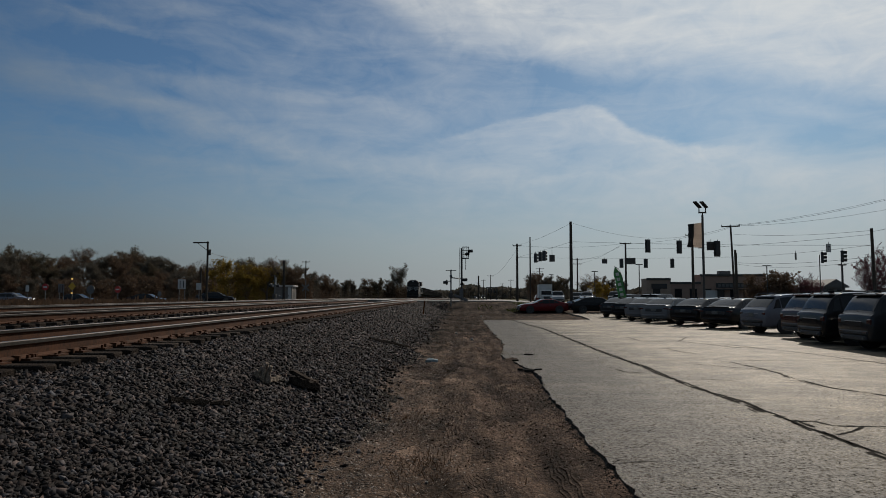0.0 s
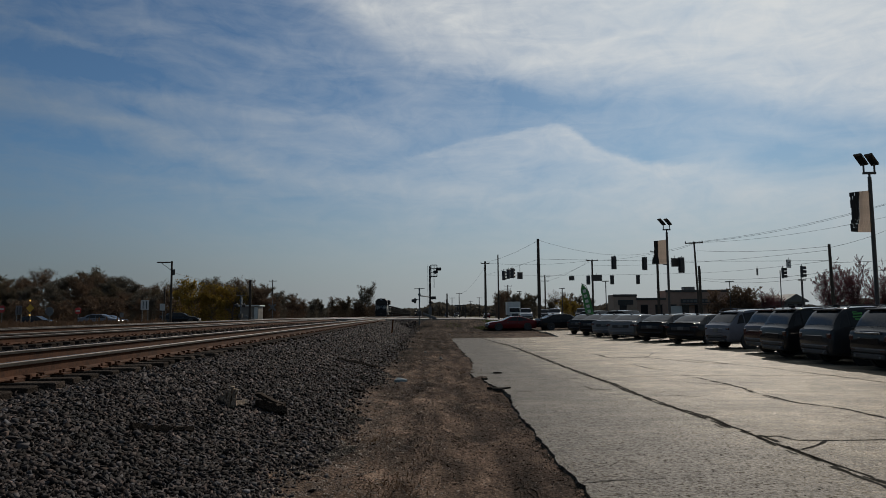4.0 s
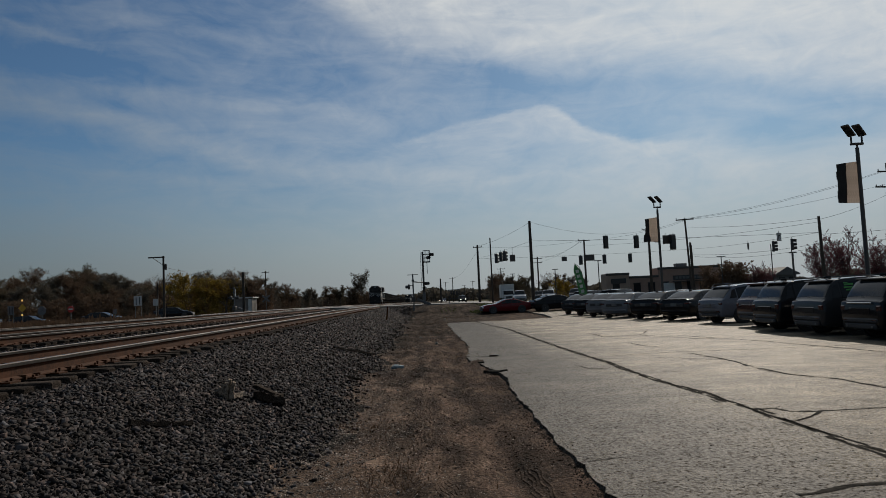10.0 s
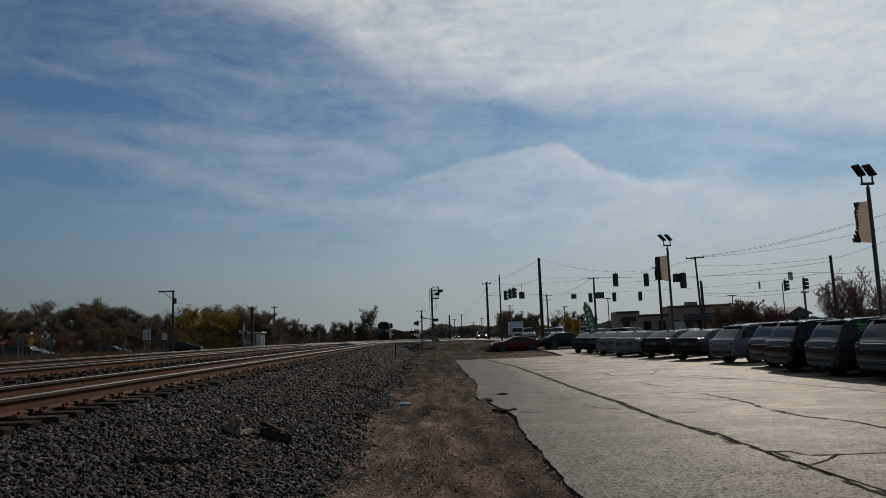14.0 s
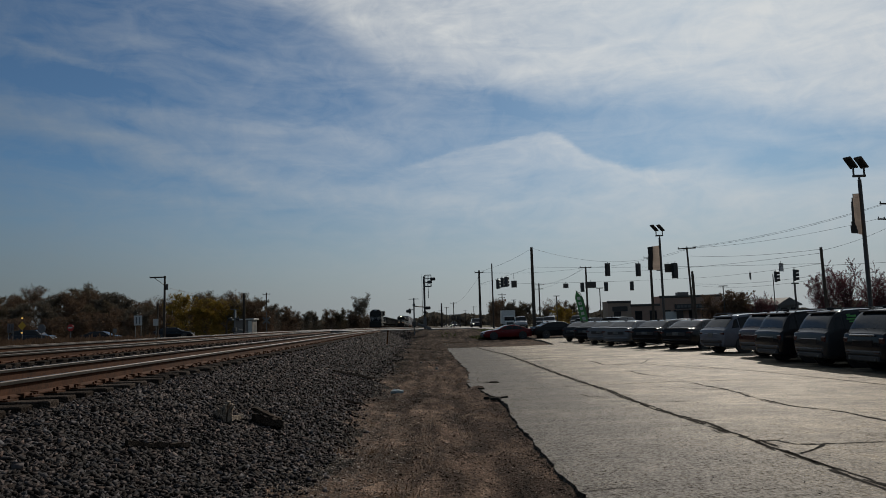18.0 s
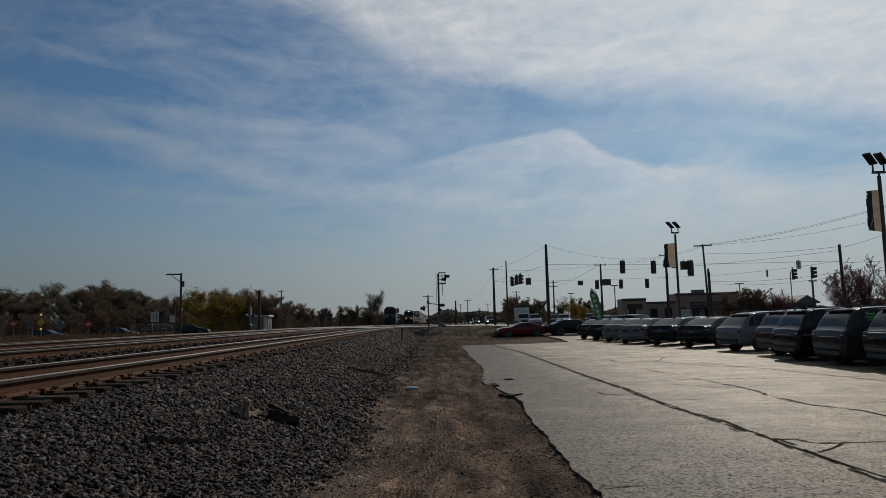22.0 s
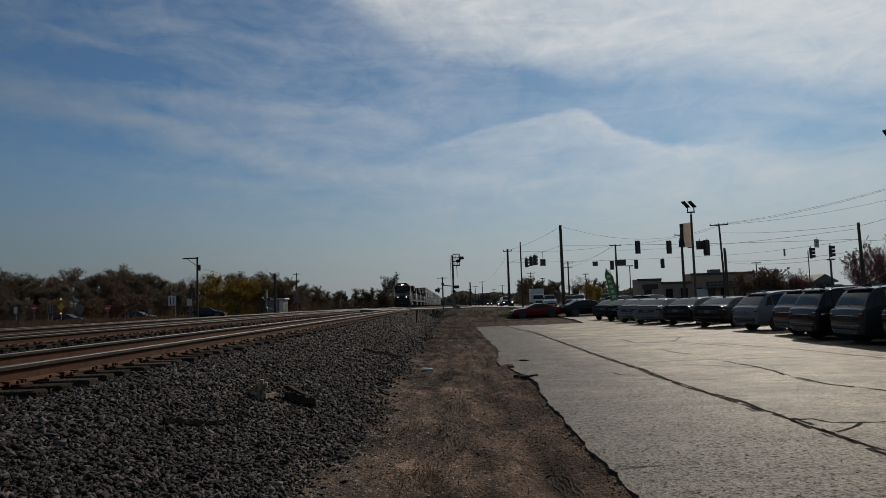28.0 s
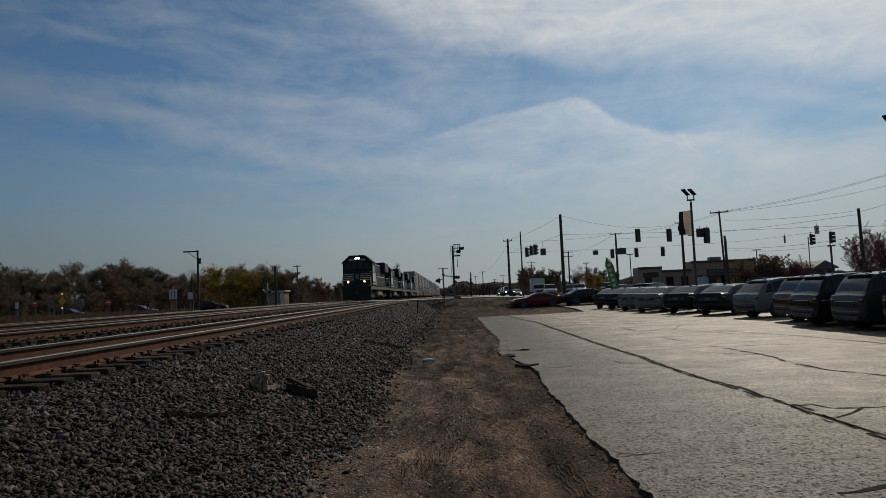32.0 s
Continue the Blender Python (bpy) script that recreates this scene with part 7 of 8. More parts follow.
def far_woods():
    """Woods on the sky line, of leaf clumps too far to count."""
    rng = np.random.default_rng(5)
    n = 60000
    az = rng.uniform(-1.25, 1.25, n)
    r = rng.choice([620.0, 700.0, 800.0], n) + rng.normal(0, 10, n)
    hgt = (9.5 + 2.5 * np.sin(az * 23) + 2.0 * np.sin(az * 57 + 1) + 1.5 * np.sin(az * 131)) * (r / 700)
    c = np.stack([np.sin(az) * r, np.cos(az) * r, -2.2 + hgt * rng.uniform(0, 1, n) ** 0.7], 1)
    s = rng.uniform(1.0, 2.4, (n, 1))
    a = rng.normal(size=(n, 3))
    a /= np.linalg.norm(a, axis=1)[:, None]
    b = np.cross(a, rng.normal(size=(n, 3)))
    b /= np.linalg.norm(b, axis=1)[:, None]
    quad = np.stack([c - a * s, c - b * s, c + a * s, c + b * s], 1).reshape(-1, 3)
    tagged(new("far_woods", mesh_from("far_woods", quad, np.arange(n * 4).reshape(-1, 4), M["leaf_dark"])), "distant dark woods along the sky line", "trees", kind="stuff")


# ---- cars in the lot ----
WHITE, BLACKP, SILVER, REDP, DARKRED, BLUEP, GREYP, PALE = (paint(n, c) for n, c in (("white", (0.36, 0.37, 0.39)), ("black", (0.013, 0.013, 0.015)), ("silver", (0.15, 0.158, 0.185)), ("red", (0.15, 0.016, 0.018)), ("maroon", (0.045, 0.016, 0.018)), ("blue", (0.02, 0.03, 0.06)), ("grey", (0.03, 0.031, 0.034)), ("pale_silver", (0.16, 0.165, 0.175))))
HEAD = -42.0


def park(kind, name, colour, x, y, label, head=HEAD, **kw):
    """x, y: the middle of the car's rear end."""
    S = SHAPES[kind]
    a = radians(head)
    c = Vector((x, y, 0)) + Vector((-math.sin(a), math.cos(a), 0)) * (S["L"] / 2)
    return car(name, kind, colour, pose(c.x, c.y, 0.014, 0, 0, head), label, group="cars parked in a row", **kw)


def make_cars():
    G = "in an angled row"
    park("suv", "suv", BLACKP, 11.6, 16.55, "black sport utility vehicle parked in a row", -90, rails=True, plate=False)
    park("suv", "suv", BLACKP, 11.72, 18.9, "black sport utility vehicle with a chrome strip on its tail", -90, rails=True, chrome=True, plate=False)
    park("suv", "suv", GREYP, 11.62, 21.4, "dark grey sport utility vehicle with bright green window marks", -90, rails=True, marked=True, plate=False)
    park("suv", "suv", BLACKP, 11.6, 24.0, "black sport utility vehicle parked in a row", -89, rails=True, plate=False)
    park("suv", "suv", DARKRED, 12.25, 26.7, "dark maroon sport utility vehicle parked in a row", -88, plate=False)
    park("crossover", "crossover", SILVER, 12.35, 30.6, "silver-blue crossover parked in a row", -78, rails=True)
    park("sedan", "sedan", BLACKP, 12.15, 34.4, "black sedan parked " + G, -54)
    park("sedan", "sedan", BLACKP, 11.75, 38.0, "black sedan with a pale roof glint, parked " + G, -50)
    park("sedan", "sedan", PALE, 11.0, 41.0, "pale silver sedan parked " + G)
    park("sedan", "sedan", PALE, 10.9, 44.6, "pale silver sedan parked " + G)
    park("sedan", "sedan", BLACKP, 10.8, 48.0, "black sedan parked " + G)
    park("sedan", "sedan", GREYP, 10.7, 51.6, "dark grey sedan parked " + G)
    park("sedan", "sedan", BLACKP, 9.75, 64.5, "black sedan parked across the end of the lot", head=-80)
    car("sports_car", "coupe", REDP, pose(7.5, 65.3, 0.0, 0, 0, 95), "low red sports car parked at the end of the lot")
    # the second row, behind
    for x, y, kind, c, w in ((19.5, 29, "suv", BLACKP, "black"), (19.2, 36, "suv", GREYP, "grey"), (18.2, 42.5, "sedan", GREYP, "grey"), (17.0, 49, "sedan", BLACKP, "black"), (14.6, 56.5, "suv", BLACKP, "black"), (13.6, 62, "suv", BLACKP, "black")):
        park(kind, "suv" if kind == "suv" else "sedan", c, x, y, w + " vehicle parked behind the front row", head=-42)


# ---- trains ----
def place_bogie(t, y, n, pitch, r, name="truck"):
    half = pitch * (n - 1) / 2 + 0.7
    bm = B()
    for s in (-1, 1):
        box(bm, (s * 1.0 - 0.11, y - half, 0.38), (s * 1.0 + 0.11, y + half, 0.78), 0.03)
        for k in range(n):
            yy = y + (k - (n - 1) / 2) * pitch
            box(bm, (s * 1.02 - 0.16, yy - 0.22, 0.30), (s * 1.02 + 0.16, yy + 0.22, 0.72), 0.03)
    bg = part(name, bm, M["loco_dirt"], t, "grimy steel wheel truck")
    for k in range(n):
        yy = y + (k - (n - 1) / 2) * pitch
        bm = B()
        for s in (-1, 1):
            lathe(bm, [(0.1, -0.07), (r + 0.03, -0.06), (r, 0.0), (r - 0.01, 0.07), (0.1, 0.07)], pose(s * 0.752, yy, r, 0, 0, 0 if s > 0 else 180), 20)
        tube(bm, [(-0.75, yy, r), (0.75, yy, r)], 0.09, 8)
        part("wheelset", bm, M["rust"], bg)


def locomotive(lit, label):
    """Front at the origin and turned to -y; the engine reaches back to y = 22."""
    t = thing("locomotive", Matrix(), label, "locomotive")
    K, D, W = M["loco"], M["loco_dirt"], M["white"]
    part("underframe", box(B(), (-1.5, 0.3, 1.15), (1.5, 21.7, 1.55), 0.03), D, t)
    # pale metal: the sun's reflection off the tank is put into its colour
    part("fuel_tank", box(B(), (-1.35, 8.2, 0.4), (1.35, 13.4, 1.15), 0.18), M["galv"], t)
    part("plow", box(B(), (-1.45, -0.1, 0.12), (1.45, 0.25, 0.75), 0.06), K, t)
    part("pilot", box(B(), (-1.5, 0.05, 0.7), (1.5, 0.4, 1.6), 0.05), K, t)
    part("coupler", box(B(), (-0.16, -0.45, 0.72), (0.16, 0.2, 1.0), 0.04), D, t)
    bm = B()
    prof = [(0.55, 1.55), (0.55, 3.0), (1.35, 3.15), (1.35, 1.55)]
    ring_a = [bm.verts.new((-1.45, y, z)) for y, z in prof]
    ring_b = [bm.verts.new((1.45, y, z)) for y, z in prof]
    bm.faces.new(ring_a[::-1]), bm.faces.new(ring_b)
    for k in range(4):
        bm.faces.new((ring_a[k], ring_a[(k + 1) % 4], ring_b[(k + 1) % 4], ring_b[k]))
    bmesh.ops.recalc_face_normals(bm, faces=bm.faces)
    bmesh.ops.bevel(bm, geom=bm.edges[:], offset=0.06, segments=2, affect="EDGES")
    part("nose", bm, K, t)
    bm = B()
    sect = [(-1.56, 1.55), (-1.56, 3.98), (-1.2, 4.28), (-0.78, 4.62), (0.78, 4.62), (1.2, 4.28), (1.56, 3.98), (1.56, 1.55)]
    ra, rb = ([bm.verts.new((x, y, z)) for x, z in sect] for y in (1.3, 4.4))
    bm.faces.new(ra[::-1]), bm.faces.new(rb)
    for k in range(8):
        bm.faces.new((ra[k], ra[(k + 1) % 8], rb[(k + 1) % 8], rb[k]))
    bmesh.ops.recalc_face_normals(bm, faces=bm.faces)
    bmesh.ops.bevel(bm, geom=bm.edges[:], offset=0.04, segments=1, affect="EDGES")
    part("cab", bm, K, t)
    # the roof sheet, proud of the walls, with a visor over the windows
    bm = B()
    edge = [(-1.66, 3.95), (-0.80, 4.66), (0.80, 4.66), (1.66, 3.95), (1.66, 4.01), (0.82, 4.73), (-0.82, 4.73), (-1.66, 4.01)]
    ra, rb = ([bm.verts.new((x, y, z)) for x, z in edge] for y in (1.16, 4.5))
    bm.faces.new(ra[::-1]), bm.faces.new(rb)
    for k in range(8):
        bm.faces.new((ra[k], ra[(k + 1) % 8], rb[(k + 1) % 8], rb[k]))
    bmesh.ops.recalc_face_normals(bm, faces=bm.faces)
    part("cab_roof", bm, D, t)
    for x0, x1 in ((-1.3, -0.66), (-0.6, -0.05), (0.05, 0.6), (0.66, 1.3)):
        part("cab_window", box(B(), (x0, 1.275, 3.3), (x1, 1.3, 3.95), 0.01), M["glass"], t)
    for s in (-1, 1):
        part("side_window", box(B(), (s * 1.556 - 0.01, 2.1, 3.0), (s * 1.556 + 0.01, 3.4, 3.65), 0.004), M["glass"], t)
        part("number_board", box(B(), (s * 0.62 - 0.26, 1.27, 4.2), (s * 0.62 + 0.26, 1.31, 4.34), 0.008), W if lit else M["trim"], t, "pale number board with its digits left plain")
        for z in (2.18, 2.37, 2.56, 2.75):
            part("stripe", box(B(), (s * 0.86 - 0.52, 0.53, z), (s * 0.86 + 0.56, 0.545, z + 0.06)), W, t, "thin white nose stripe")
        part("ditch_light", lathe(B(), [(0.10, 0), (0.11, 0.04), (0.08, 0.07), (0.02, 0.075)], pose(s * 0.85, 0.04, 2.0, 0, 0, -90), 14), M["ditch_on"] if lit else M["lens"], t, "lit ditch light" if lit else "")
        part("cab_stripe", box(B(), (s * 1.558 - 0.008, 1.4, 1.7), (s * 1.558 + 0.008, 4.3, 1.8)), W, t, "thin white side stripe")
        # handrails down the walkway
        bm = B()
        tube(bm, [(s * 1.5, 4.6, 2.6), (s * 1.5, 21.5, 2.6)], 0.022, 6)
        for k in range(10):
            y = 4.8 + 1.83 * k
            tube(bm, [(s * 1.5, y, 1.55), (s * 1.5, y, 2.6)], 0.02, 6)
        part("handrail", bm, W if s > 0 else K, t)
        bm = B()
        for y in (0.2, 0.5):
            tube(bm, [(s * 1.45, y, 0.7), (s * 1.45, y, 2.5)], 0.02, 6)
        part("grab_iron", bm, W, t)
        bm = B()
        for z in (0.45, 0.8, 1.15, 1.45):
            box(bm, (s * 1.35 - 0.2, 0.2, z), (s * 1.35 + 0.2, 0.55, z + 0.03))
        part("step", bm, D, t)
    part("nose_emblem", box(B(), (-0.18, 0.53, 2.3), (0.2, 0.543, 2.8), 0.0), M["galv"], t, "plain pale emblem shape on the nose")
    part("headlight", lathe(B(), [(0.12, 0), (0.13, 0.05), (0.1, 0.07), (0.02, 0.075)], pose(-0.14, 1.29, 4.42, 0, 0, -90), 14), M["lamp_on"] if lit else M["lens"], t)
    part("headlight", lathe(B(), [(0.12, 0), (0.13, 0.05), (0.1, 0.07), (0.02, 0.075)], pose(0.14, 1.29, 4.42, 0, 0, -90), 14), M["lamp_on"] if lit else M["lens"], t)
    part("hood", box(B(), (-0.95, 4.4, 1.55), (0.95, 21.2, 4.15), 0.08), K, t)
    part("blower_housing", box(B(), (-1.3, 4.7, 2.7), (1.3, 7.2, 4.3), 0.1), K, t)
    part("exhaust_stack", box(B(), (-0.5, 9.6, 4.15), (0.5, 10.6, 4.6), 0.05), D, t)
    part("radiator", box(B(), (-1.5, 16.2, 3.3), (1.5, 20.9, 4.55), 0.1), K, t)
    for s in (-1, 1):
        bm = B()
        for k in range(7):
            y = 7.6 + k * 1.2
            box(bm, (s * 0.955 - 0.012, y, 1.75), (s * 0.955 + 0.012, y + 1.08, 3.6), 0.008)
        part("hood_doors", bm, K, t)
        part("radiator_grille", box(B(), (s * 1.505 - 0.01, 16.5, 3.5), (s * 1.505 + 0.01, 20.6, 4.3), 0.004), D, t)
    for s in (-1, 1):
        part("battery_box", box(B(), (s * 1.25 - 0.22, 4.7, 1.6), (s * 1.25 + 0.22, 6.6, 2.25), 0.03), M["galv"], t)
        # white stands for the road number and for sun on the cab side
        part("side_number_panel", box(B(), (s * 1.566 - 0.008, 1.7, 2.0), (s * 1.566 + 0.008, 4.1, 2.9)), M["white"], t, "plain pale panel for the road number and the sun on the cab side")
    part("walkway", box(B(), (-1.55, 4.4, 1.55), (1.55, 21.7, 1.6), 0.01), D, t)
    bm = B()
    for x in (-0.2, 0.0, 0.2):
        tube(bm, [(x, 2.6, 4.72), (x, 2.0, 4.72)], [0.03, 0.08], 8)
    box(bm, (-0.25, 2.3, 4.54), (0.25, 2.4, 4.7))
    part("horn", bm, D, t)
    place_bogie(t, 3.9, 3, 1.95, 0.52)
    place_bogie(t, 17.9, 3, 1.95, 0.52)
    for ob in t.children_recursive:
        ob.data.transform(Matrix.Diagonal((1.02, 1, 1.045, 1)))
    return t


def well_car():
    t = thing("well_car", Matrix(), "grimy steel container well car", "freight car", "train of containers")
    for s in (-1, 1):
        part("side_sill", box(B(), (s * 1.4 - 0.08, 2.2, 0.45), (s * 1.4 + 0.08, 16.8, 1.25), 0.03), M["rust"], t)
    part("well_floor", box(B(), (-1.3, 2.2, 0.42), (1.3, 16.8, 0.52)), M["loco_dirt"], t)
    for y0, y1 in ((0.2, 2.2), (16.8, 18.8)):
        part("end_deck", box(B(), (-1.2, y0, 0.95), (1.2, y1, 1.2), 0.03), M["rust"], t)
    place_bogie(t, 1.0, 2, 1.75, 0.42)
    place_bogie(t, 18.0, 2, 1.75, 0.42)
    return t


def container(colour, label):
    t = thing("shipping_container", Matrix(), label, "shipping container", "containers on the train")
    L, W, H = 16.1, 2.56, 2.85
    part("shell", box(B(), (-W / 2 + 0.03, 0, 0.05), (W / 2 - 0.03, L, H - 0.03)), colour, t)
    for s in (-1, 1):
        bm = B()
        for k in range(30):
            y = 0.3 + k * 0.525
            box(bm, (s * (W / 2 - 0.02) - 0.015, y, 0.15), (s * (W / 2 - 0.02) + 0.015, y + 0.3, H - 0.15))
        part("side_ribs", bm, colour, t)
        for y in (0.0, L - 0.14):
            part("corner_post", box(B(), (s * W / 2 - 0.08, y - 0.01, 0), (s * W / 2 + 0.0, y + 0.15, H), 0.01), colour, t)
    return t


def gondola(label):
    t = thing("hopper_car", Matrix(), label, "freight car", "standing train")
    bm = B()
    box(bm, (-1.5, 0.6, 0.95), (1.5, 15.4, 3.2), 0.05)
    part("body", bm, M["loco_dirt"], t)
    for s in (-1, 1):
        for k in range(12):
            y = 0.9 + k * 1.27
            part("side_post", box(B(), (s * 1.5 - 0.02, y, 0.95), (s * 1.5 + 0.08, y + 0.1, 3.2), 0.01), M["loco_dirt"], t)
    place_bogie(t, 2.2, 2, 1.75, 0.42)
    place_bogie(t, 13.8, 2, 1.75, 0.42)
    return t


TRAIN = []  # (thing, metres behind the nose, height over the rail)


def make_trains():
    lead = locomotive(True, "black diesel locomotive with white nose stripes and lit headlights")
    TRAIN.append((lead, 0.0, 0.0))
    second = locomotive(False, "black diesel locomotive coupled behind the first")
    TRAIN.append((second, 22.4, 0.0))
    for k in (2, 3):
        TRAIN.append((copy_thing(second, Matrix()), 22.4 * k, 0.0))
    car0 = well_car()
    whites = [mat("container_" + n, c, tuple(v * 0.85 for v in c), 0.5, 0.6, 0.05) for n, c in (("white", (0.25, 0.25, 0.255)), ("grey", (0.13, 0.135, 0.145)), ("pale_blue", (0.13, 0.155, 0.18)))]
    boxes = [container(c, w) for c, w in zip(whites, ("white ribbed shipping container stacked on the train", "grey ribbed shipping container stacked on the train", "pale blue ribbed shipping container stacked on the train"))]
    used = set()

    def take(ob):
        if ob.name in used:
            return copy_thing(ob, Matrix())
        used.add(ob.name)
        return ob

    rng = random.Random(2)
    for k in range(15):
        back = 89.6 + 19.2 * k
        TRAIN.append((take(car0), back, 0.0))
        TRAIN.append((take(boxes[rng.choice((0, 0, 1, 2))] if k > 2 else boxes[k % 3]), back + 1.45, 0.53))
        TRAIN.append((take(boxes[rng.choice((0, 0, 1))]), back + 1.45, 3.39))
    # the train that stands on the third track
    loco = copy_thing(second, pose(X3 + 0.7, 194, RAIL3 + float(fall(194))))
    tagged(loco, "dark locomotive that stands at the head of a waiting train")
    g = gondola("dark low hopper car of a waiting train")
    g.matrix_basis = pose(X3 + 0.7, 217, RAIL3 + float(fall(217)))
    for k in range(1, 14):
        copy_thing(g, pose(X3 + 0.7, 217 + 16.2 * k, RAIL3 + float(fall(217 + 16.2 * k))))


# ---- traffic ----
TRAFFIC = []  # (thing, rows of seconds, x, y, heading)


def make_traffic():
    """Cars on the main road and on the street beyond the tracks."""
    G = "traffic on the roads"
    car("sedan", "sedan", BLACKP, pose(-32.0, 92, ground_z(-32.0, 92) + 0.12, 0, 0, -82), "black sedan waiting on the street beyond the tracks", group=G)
    car("sedan", "sedan", BLACKP, pose(-41.5, 93, ground_z(-41.5, 93) - 0.12, 0, 0, -88), "dark sedan low behind dry brush", group=G)
    car("sedan", "sedan", BLACKP, pose(-52.5, 96, ground_z(-52.5, 96) - 0.12, 0, 0, -88), "dark grey sedan standing by the road signs", group=G)
    car("pickup", "pickup", WHITE, pose(15.5, 115, ground_z(15.5, 115) + 0.1, 0, 0, 176), "white pickup truck waiting at the lights", group=G)
    car("suv", "suv", GREYP, pose(18.9, 117, ground_z(18.9, 117) + 0.12, 0, 0, 174), "grey sport utility vehicle waiting at the lights", group=G)
    car("suv", "suv", WHITE, pose(18.3, 104, ground_z(18.3, 104) + 0.1, 0, 0, 170), "white sport utility vehicle in the queue at the lights", group=G)
    car("suv", "suv", BLACKP, pose(22.0, 102, ground_z(22.0, 102) + 0.1, 0, 0, 165), "black sport utility vehicle in the queue at the lights", group=G)
    t = thing("box_truck", pose(15.7, 133, ground_z(15.7, 133) + 0.1, 0, 0, 178), "white box truck waiting at the lights", "truck", G)
    part("cargo_box", box(B(), (-1.2, -3.9, 0.85), (1.2, 1.0, 3.3), 0.04), M["white"], t)
    part("cab", box(B(), (-1.05, 1.05, 0.55), (1.05, 2.6, 2.3), 0.18), M["white"], t)
    part("hood", box(B(), (-0.95, 2.5, 0.5), (0.95, 3.5, 1.35), 0.15), M["white"], t)
    part("windshield", box(B(), (-0.9, 2.58, 1.4), (0.9, 2.63, 2.1), 0.02), M["glass"], t)
    part("grille", box(B(), (-0.6, 3.48, 0.65), (0.6, 3.53, 1.1), 0.02), M["trim"], t)
    part("frame", box(B(), (-0.45, -3.7, 0.5), (0.45, 3.3, 0.85), 0.02), M["trim"], t)
    for s in (-1, 1):
        part("headlight", box(B(), (s * 0.78 - 0.14, 3.47, 0.75), (s * 0.78 + 0.14, 3.53, 0.98), 0.02), M["lens"], t)
        for yy in (-2.6, 2.4):
            part("wheel", lathe(B(), [(0.2, -0.14), (0.42, -0.12), (0.45, 0.0), (0.42, 0.12), (0.2, 0.14)], pose(s * 0.9, yy, 0.45), 18), M["rubber"], t)
    a = car("sedan", "sedan", SILVER, Matrix(), "silver sedan driving along the street beyond the tracks", group=G, lit=True)
    TRAFFIC.append((a, [(0, -56.5, 88, -88), (2, -48.5, 88, -88), (4, -40.5, 88.5, -86), (6, -36.0, 93, -30), (9, -41, 128, 20), (32, -45, 133, 60)]))
    b = car("suv", "suv", GREYP, Matrix(), "grey sport utility vehicle driving along the street beyond the tracks", group=G)
    TRAFFIC.append((b, [(0, -112, 88, -88), (8, -62, 88, -88), (12, -50, 88, -88), (17, -49, 88, -88), (19, -44.5, 88, -86), (22, -36, 93, -30), (25, -40, 113, 20), (32, -43, 115, 60)]))
    for k, (c, kind, word, rows) in enumerate((
        (BLUEP, "suv", "dark blue", [(0, 10.2, 500, 180), (10, 10.2, 350, 180), (20, 10.0, 215, 180), (25, 9.6, 150, 180), (28, 9.4, 124, 180), (32, 9.4, 122, 180)]),
        (WHITE, "sedan", "white", [(0, 13.6, 600, 180), (10, 13.6, 470, 180), (20, 13.5, 320, 180), (28, 13.2, 200, 180), (32, 13.2, 150, 180)]),
        (BLACKP, "suv", "black", [(0, 10.2, 330, 180), (6, 10.2, 240, 180), (11, 10.2, 175, 180), (16, 9.8, 136, 180), (32, 9.8, 134, 180)]),
        (GREYP, "pickup", "grey", [(0, 13.6, 700, 180), (16, 13.6, 480, 180), (26, 13.6, 300, 180), (32, 13.6, 205, 180)]),
        (REDP, "sedan", "red", [(0, 16.4, 150, 0), (8, 16.4, 260, 0), (20, 16.4, 430, 0), (32, 16.4, 600, 0)]),
    )):
        v = car("pickup_truck" if kind == "pickup" else kind, kind, c, Matrix(), word + " vehicle driving on the main road", group=G, lit=rows[0][3] == 180)
        TRAFFIC.append((v, rows))


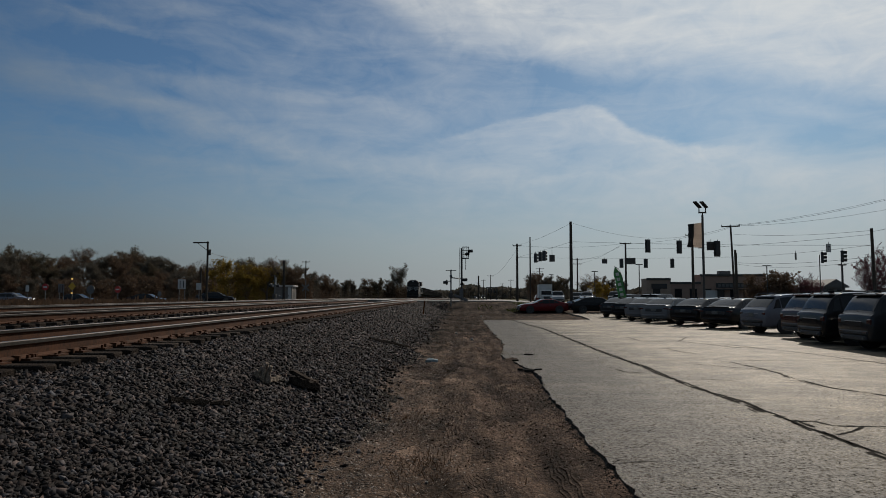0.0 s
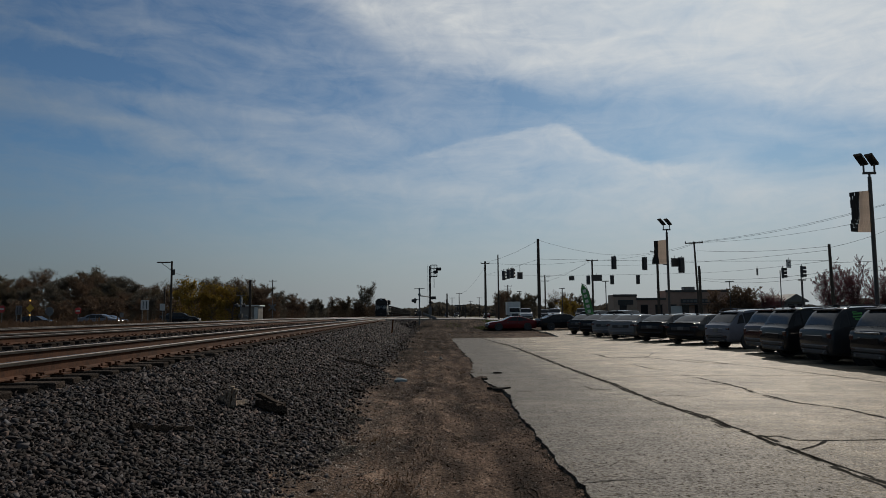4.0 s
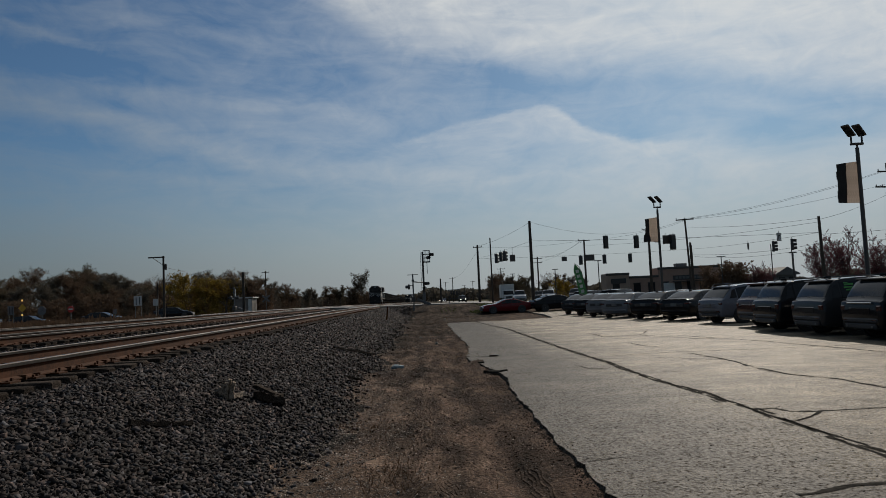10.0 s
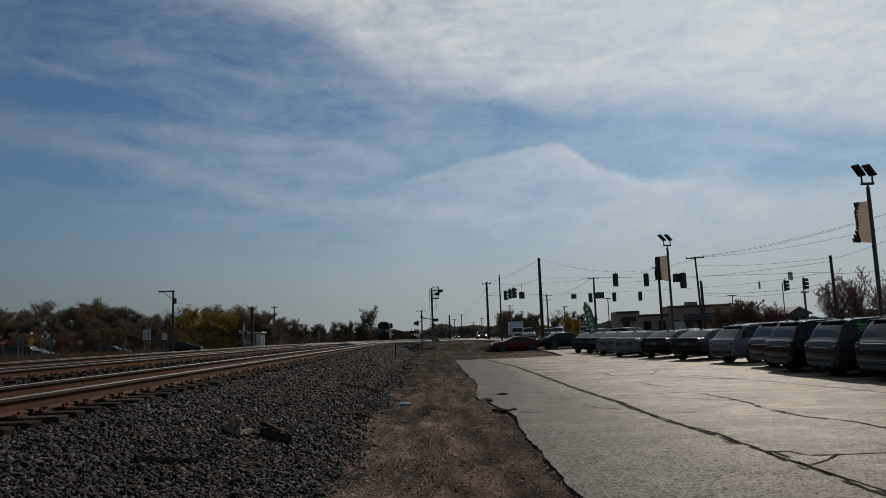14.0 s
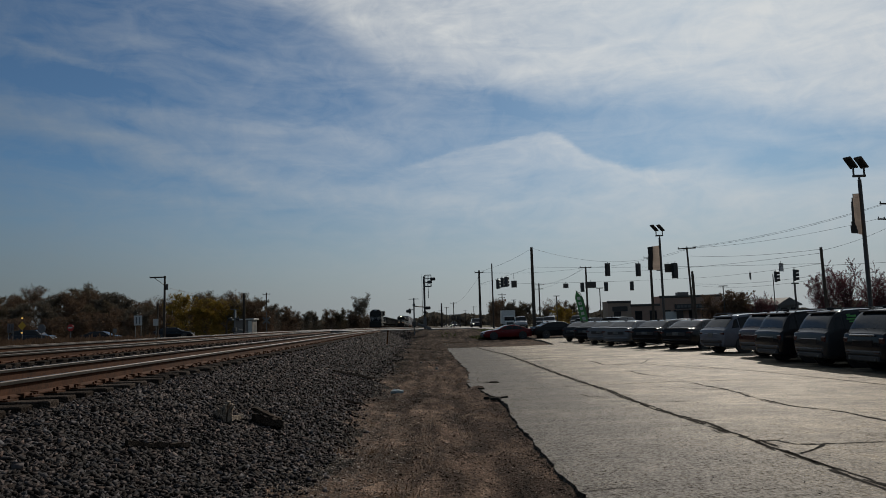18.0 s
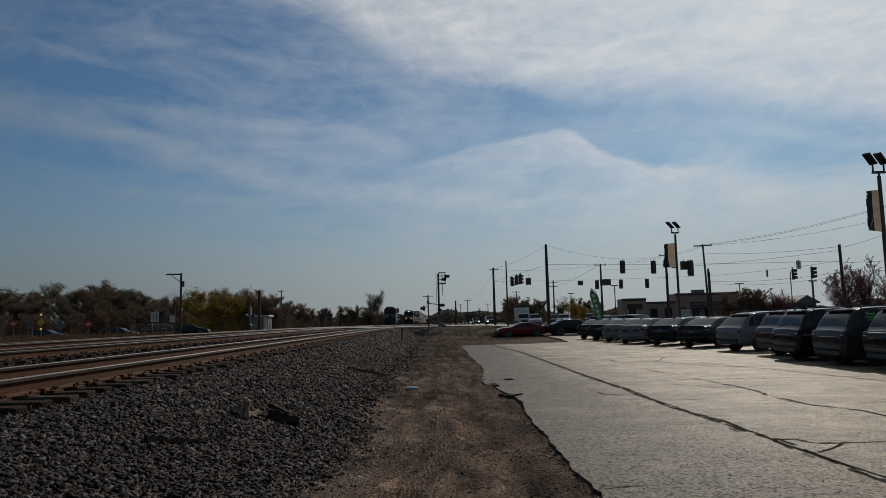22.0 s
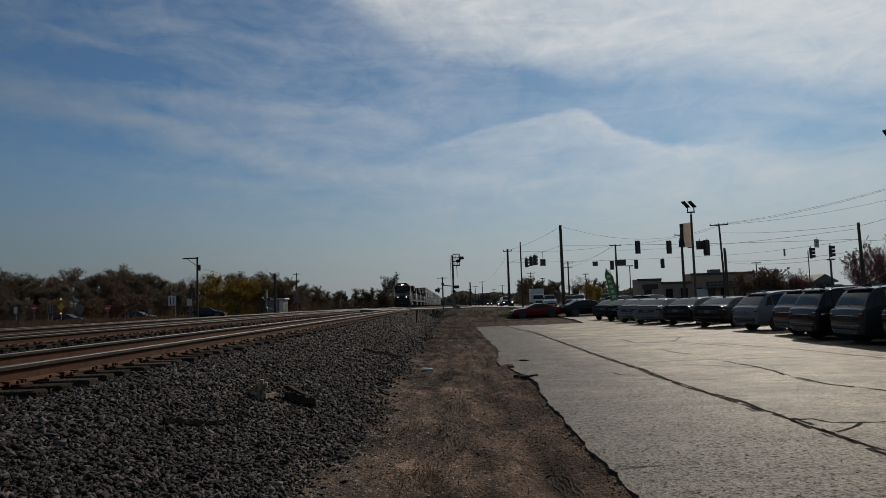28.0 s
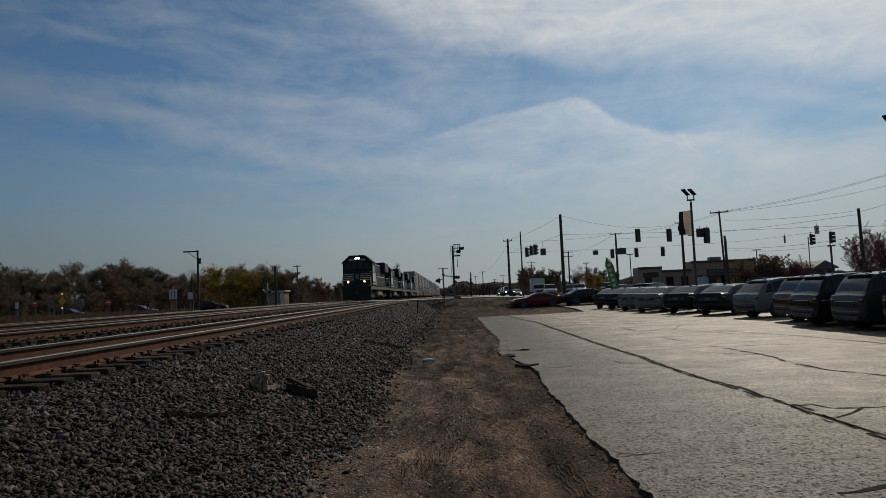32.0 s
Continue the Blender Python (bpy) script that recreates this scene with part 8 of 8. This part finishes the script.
def motions():
    times = [2.0 * k for k in range(17)]
    for ob, back, up in TRAIN:
        rows = []
        for t in times:
            y = 74.8 + 17.05 * (32.0 - t) + back
            rows.append((t, pose(X2, y, RAIL2 + up + float(fall(y + 8)))))
        walk(ob, rows)
    for ob, way in TRAFFIC:
        walk(ob, [(t, pose(x, y, ground_z(x, y) + (0.13 if x > 0 else 0.0), 0, 0, head)) for t, x, y, head in way])
    # the flags: a wave runs outwards through pieces that hinge on one another, a little later from row to row
    hinge = {}
    # the wind drops now and then and lets each flag swing round its post: seconds, degrees
    slack_near = ((0, 9, 11, 12, 14, 17, 18, 19, 20, 21, 22, 23, 24, 25, 27, 32), (0, 0, 8, 10, 8, 14, 26, 26, 40, 8, 28, 12, 12, 30, 22, 32))
    slack_far = ((0, 12, 14, 18, 19, 20, 21, 22, 23, 24, 26, 32), (0, 0, 8, 8, 22, 32, 5, 14, 8, 30, 12, 8))
    for ob, row, k, seed in FLAGS:
        rows = []
        late = 0.32 * row + 0.5 * math.sin(0.75 * row + seed)
        for n in range(107):
            t = 0.3 * n if n < 106 else 32.0
            gust = 0.5 + 0.5 * math.sin(0.9 * t + seed * 5) * math.sin(0.37 * t + seed)
            wave = math.sin(5.2 * t - 0.75 * k + seed * 3 + late) + 0.5 * math.sin(3.1 * t + 0.5 * k - 1.2 * late)
            slack = float(np.interp(t, *(slack_near if seed < 1 else slack_far)))
            turn = 8 + 12 * (1 - gust) + (18 + 16 * (1 - gust)) * wave * (0.2 + 0.14 * k) * (1 - slack / 60)
            if k == 0:
                p, a = Vector((0, 0, 0)), slack + turn * 0.4
            else:
                p, a0 = hinge[(seed, row, k - 1, n)]
                a = 0.45 * a0 + 0.55 * (slack + turn)
            a = max(-84, min(84, a))
            rows.append((t, pose(p.x, p.y, 0, 0, 0, a)))
            hinge[(seed, row, k, n)] = (p + Vector((-math.cos(radians(a)) * FLAG_W, -math.sin(radians(a)) * FLAG_W, 0)), a)
        walk(ob, rows)


plant_woods()
far_woods()
make_cars()
make_trains()
make_traffic()
motions()
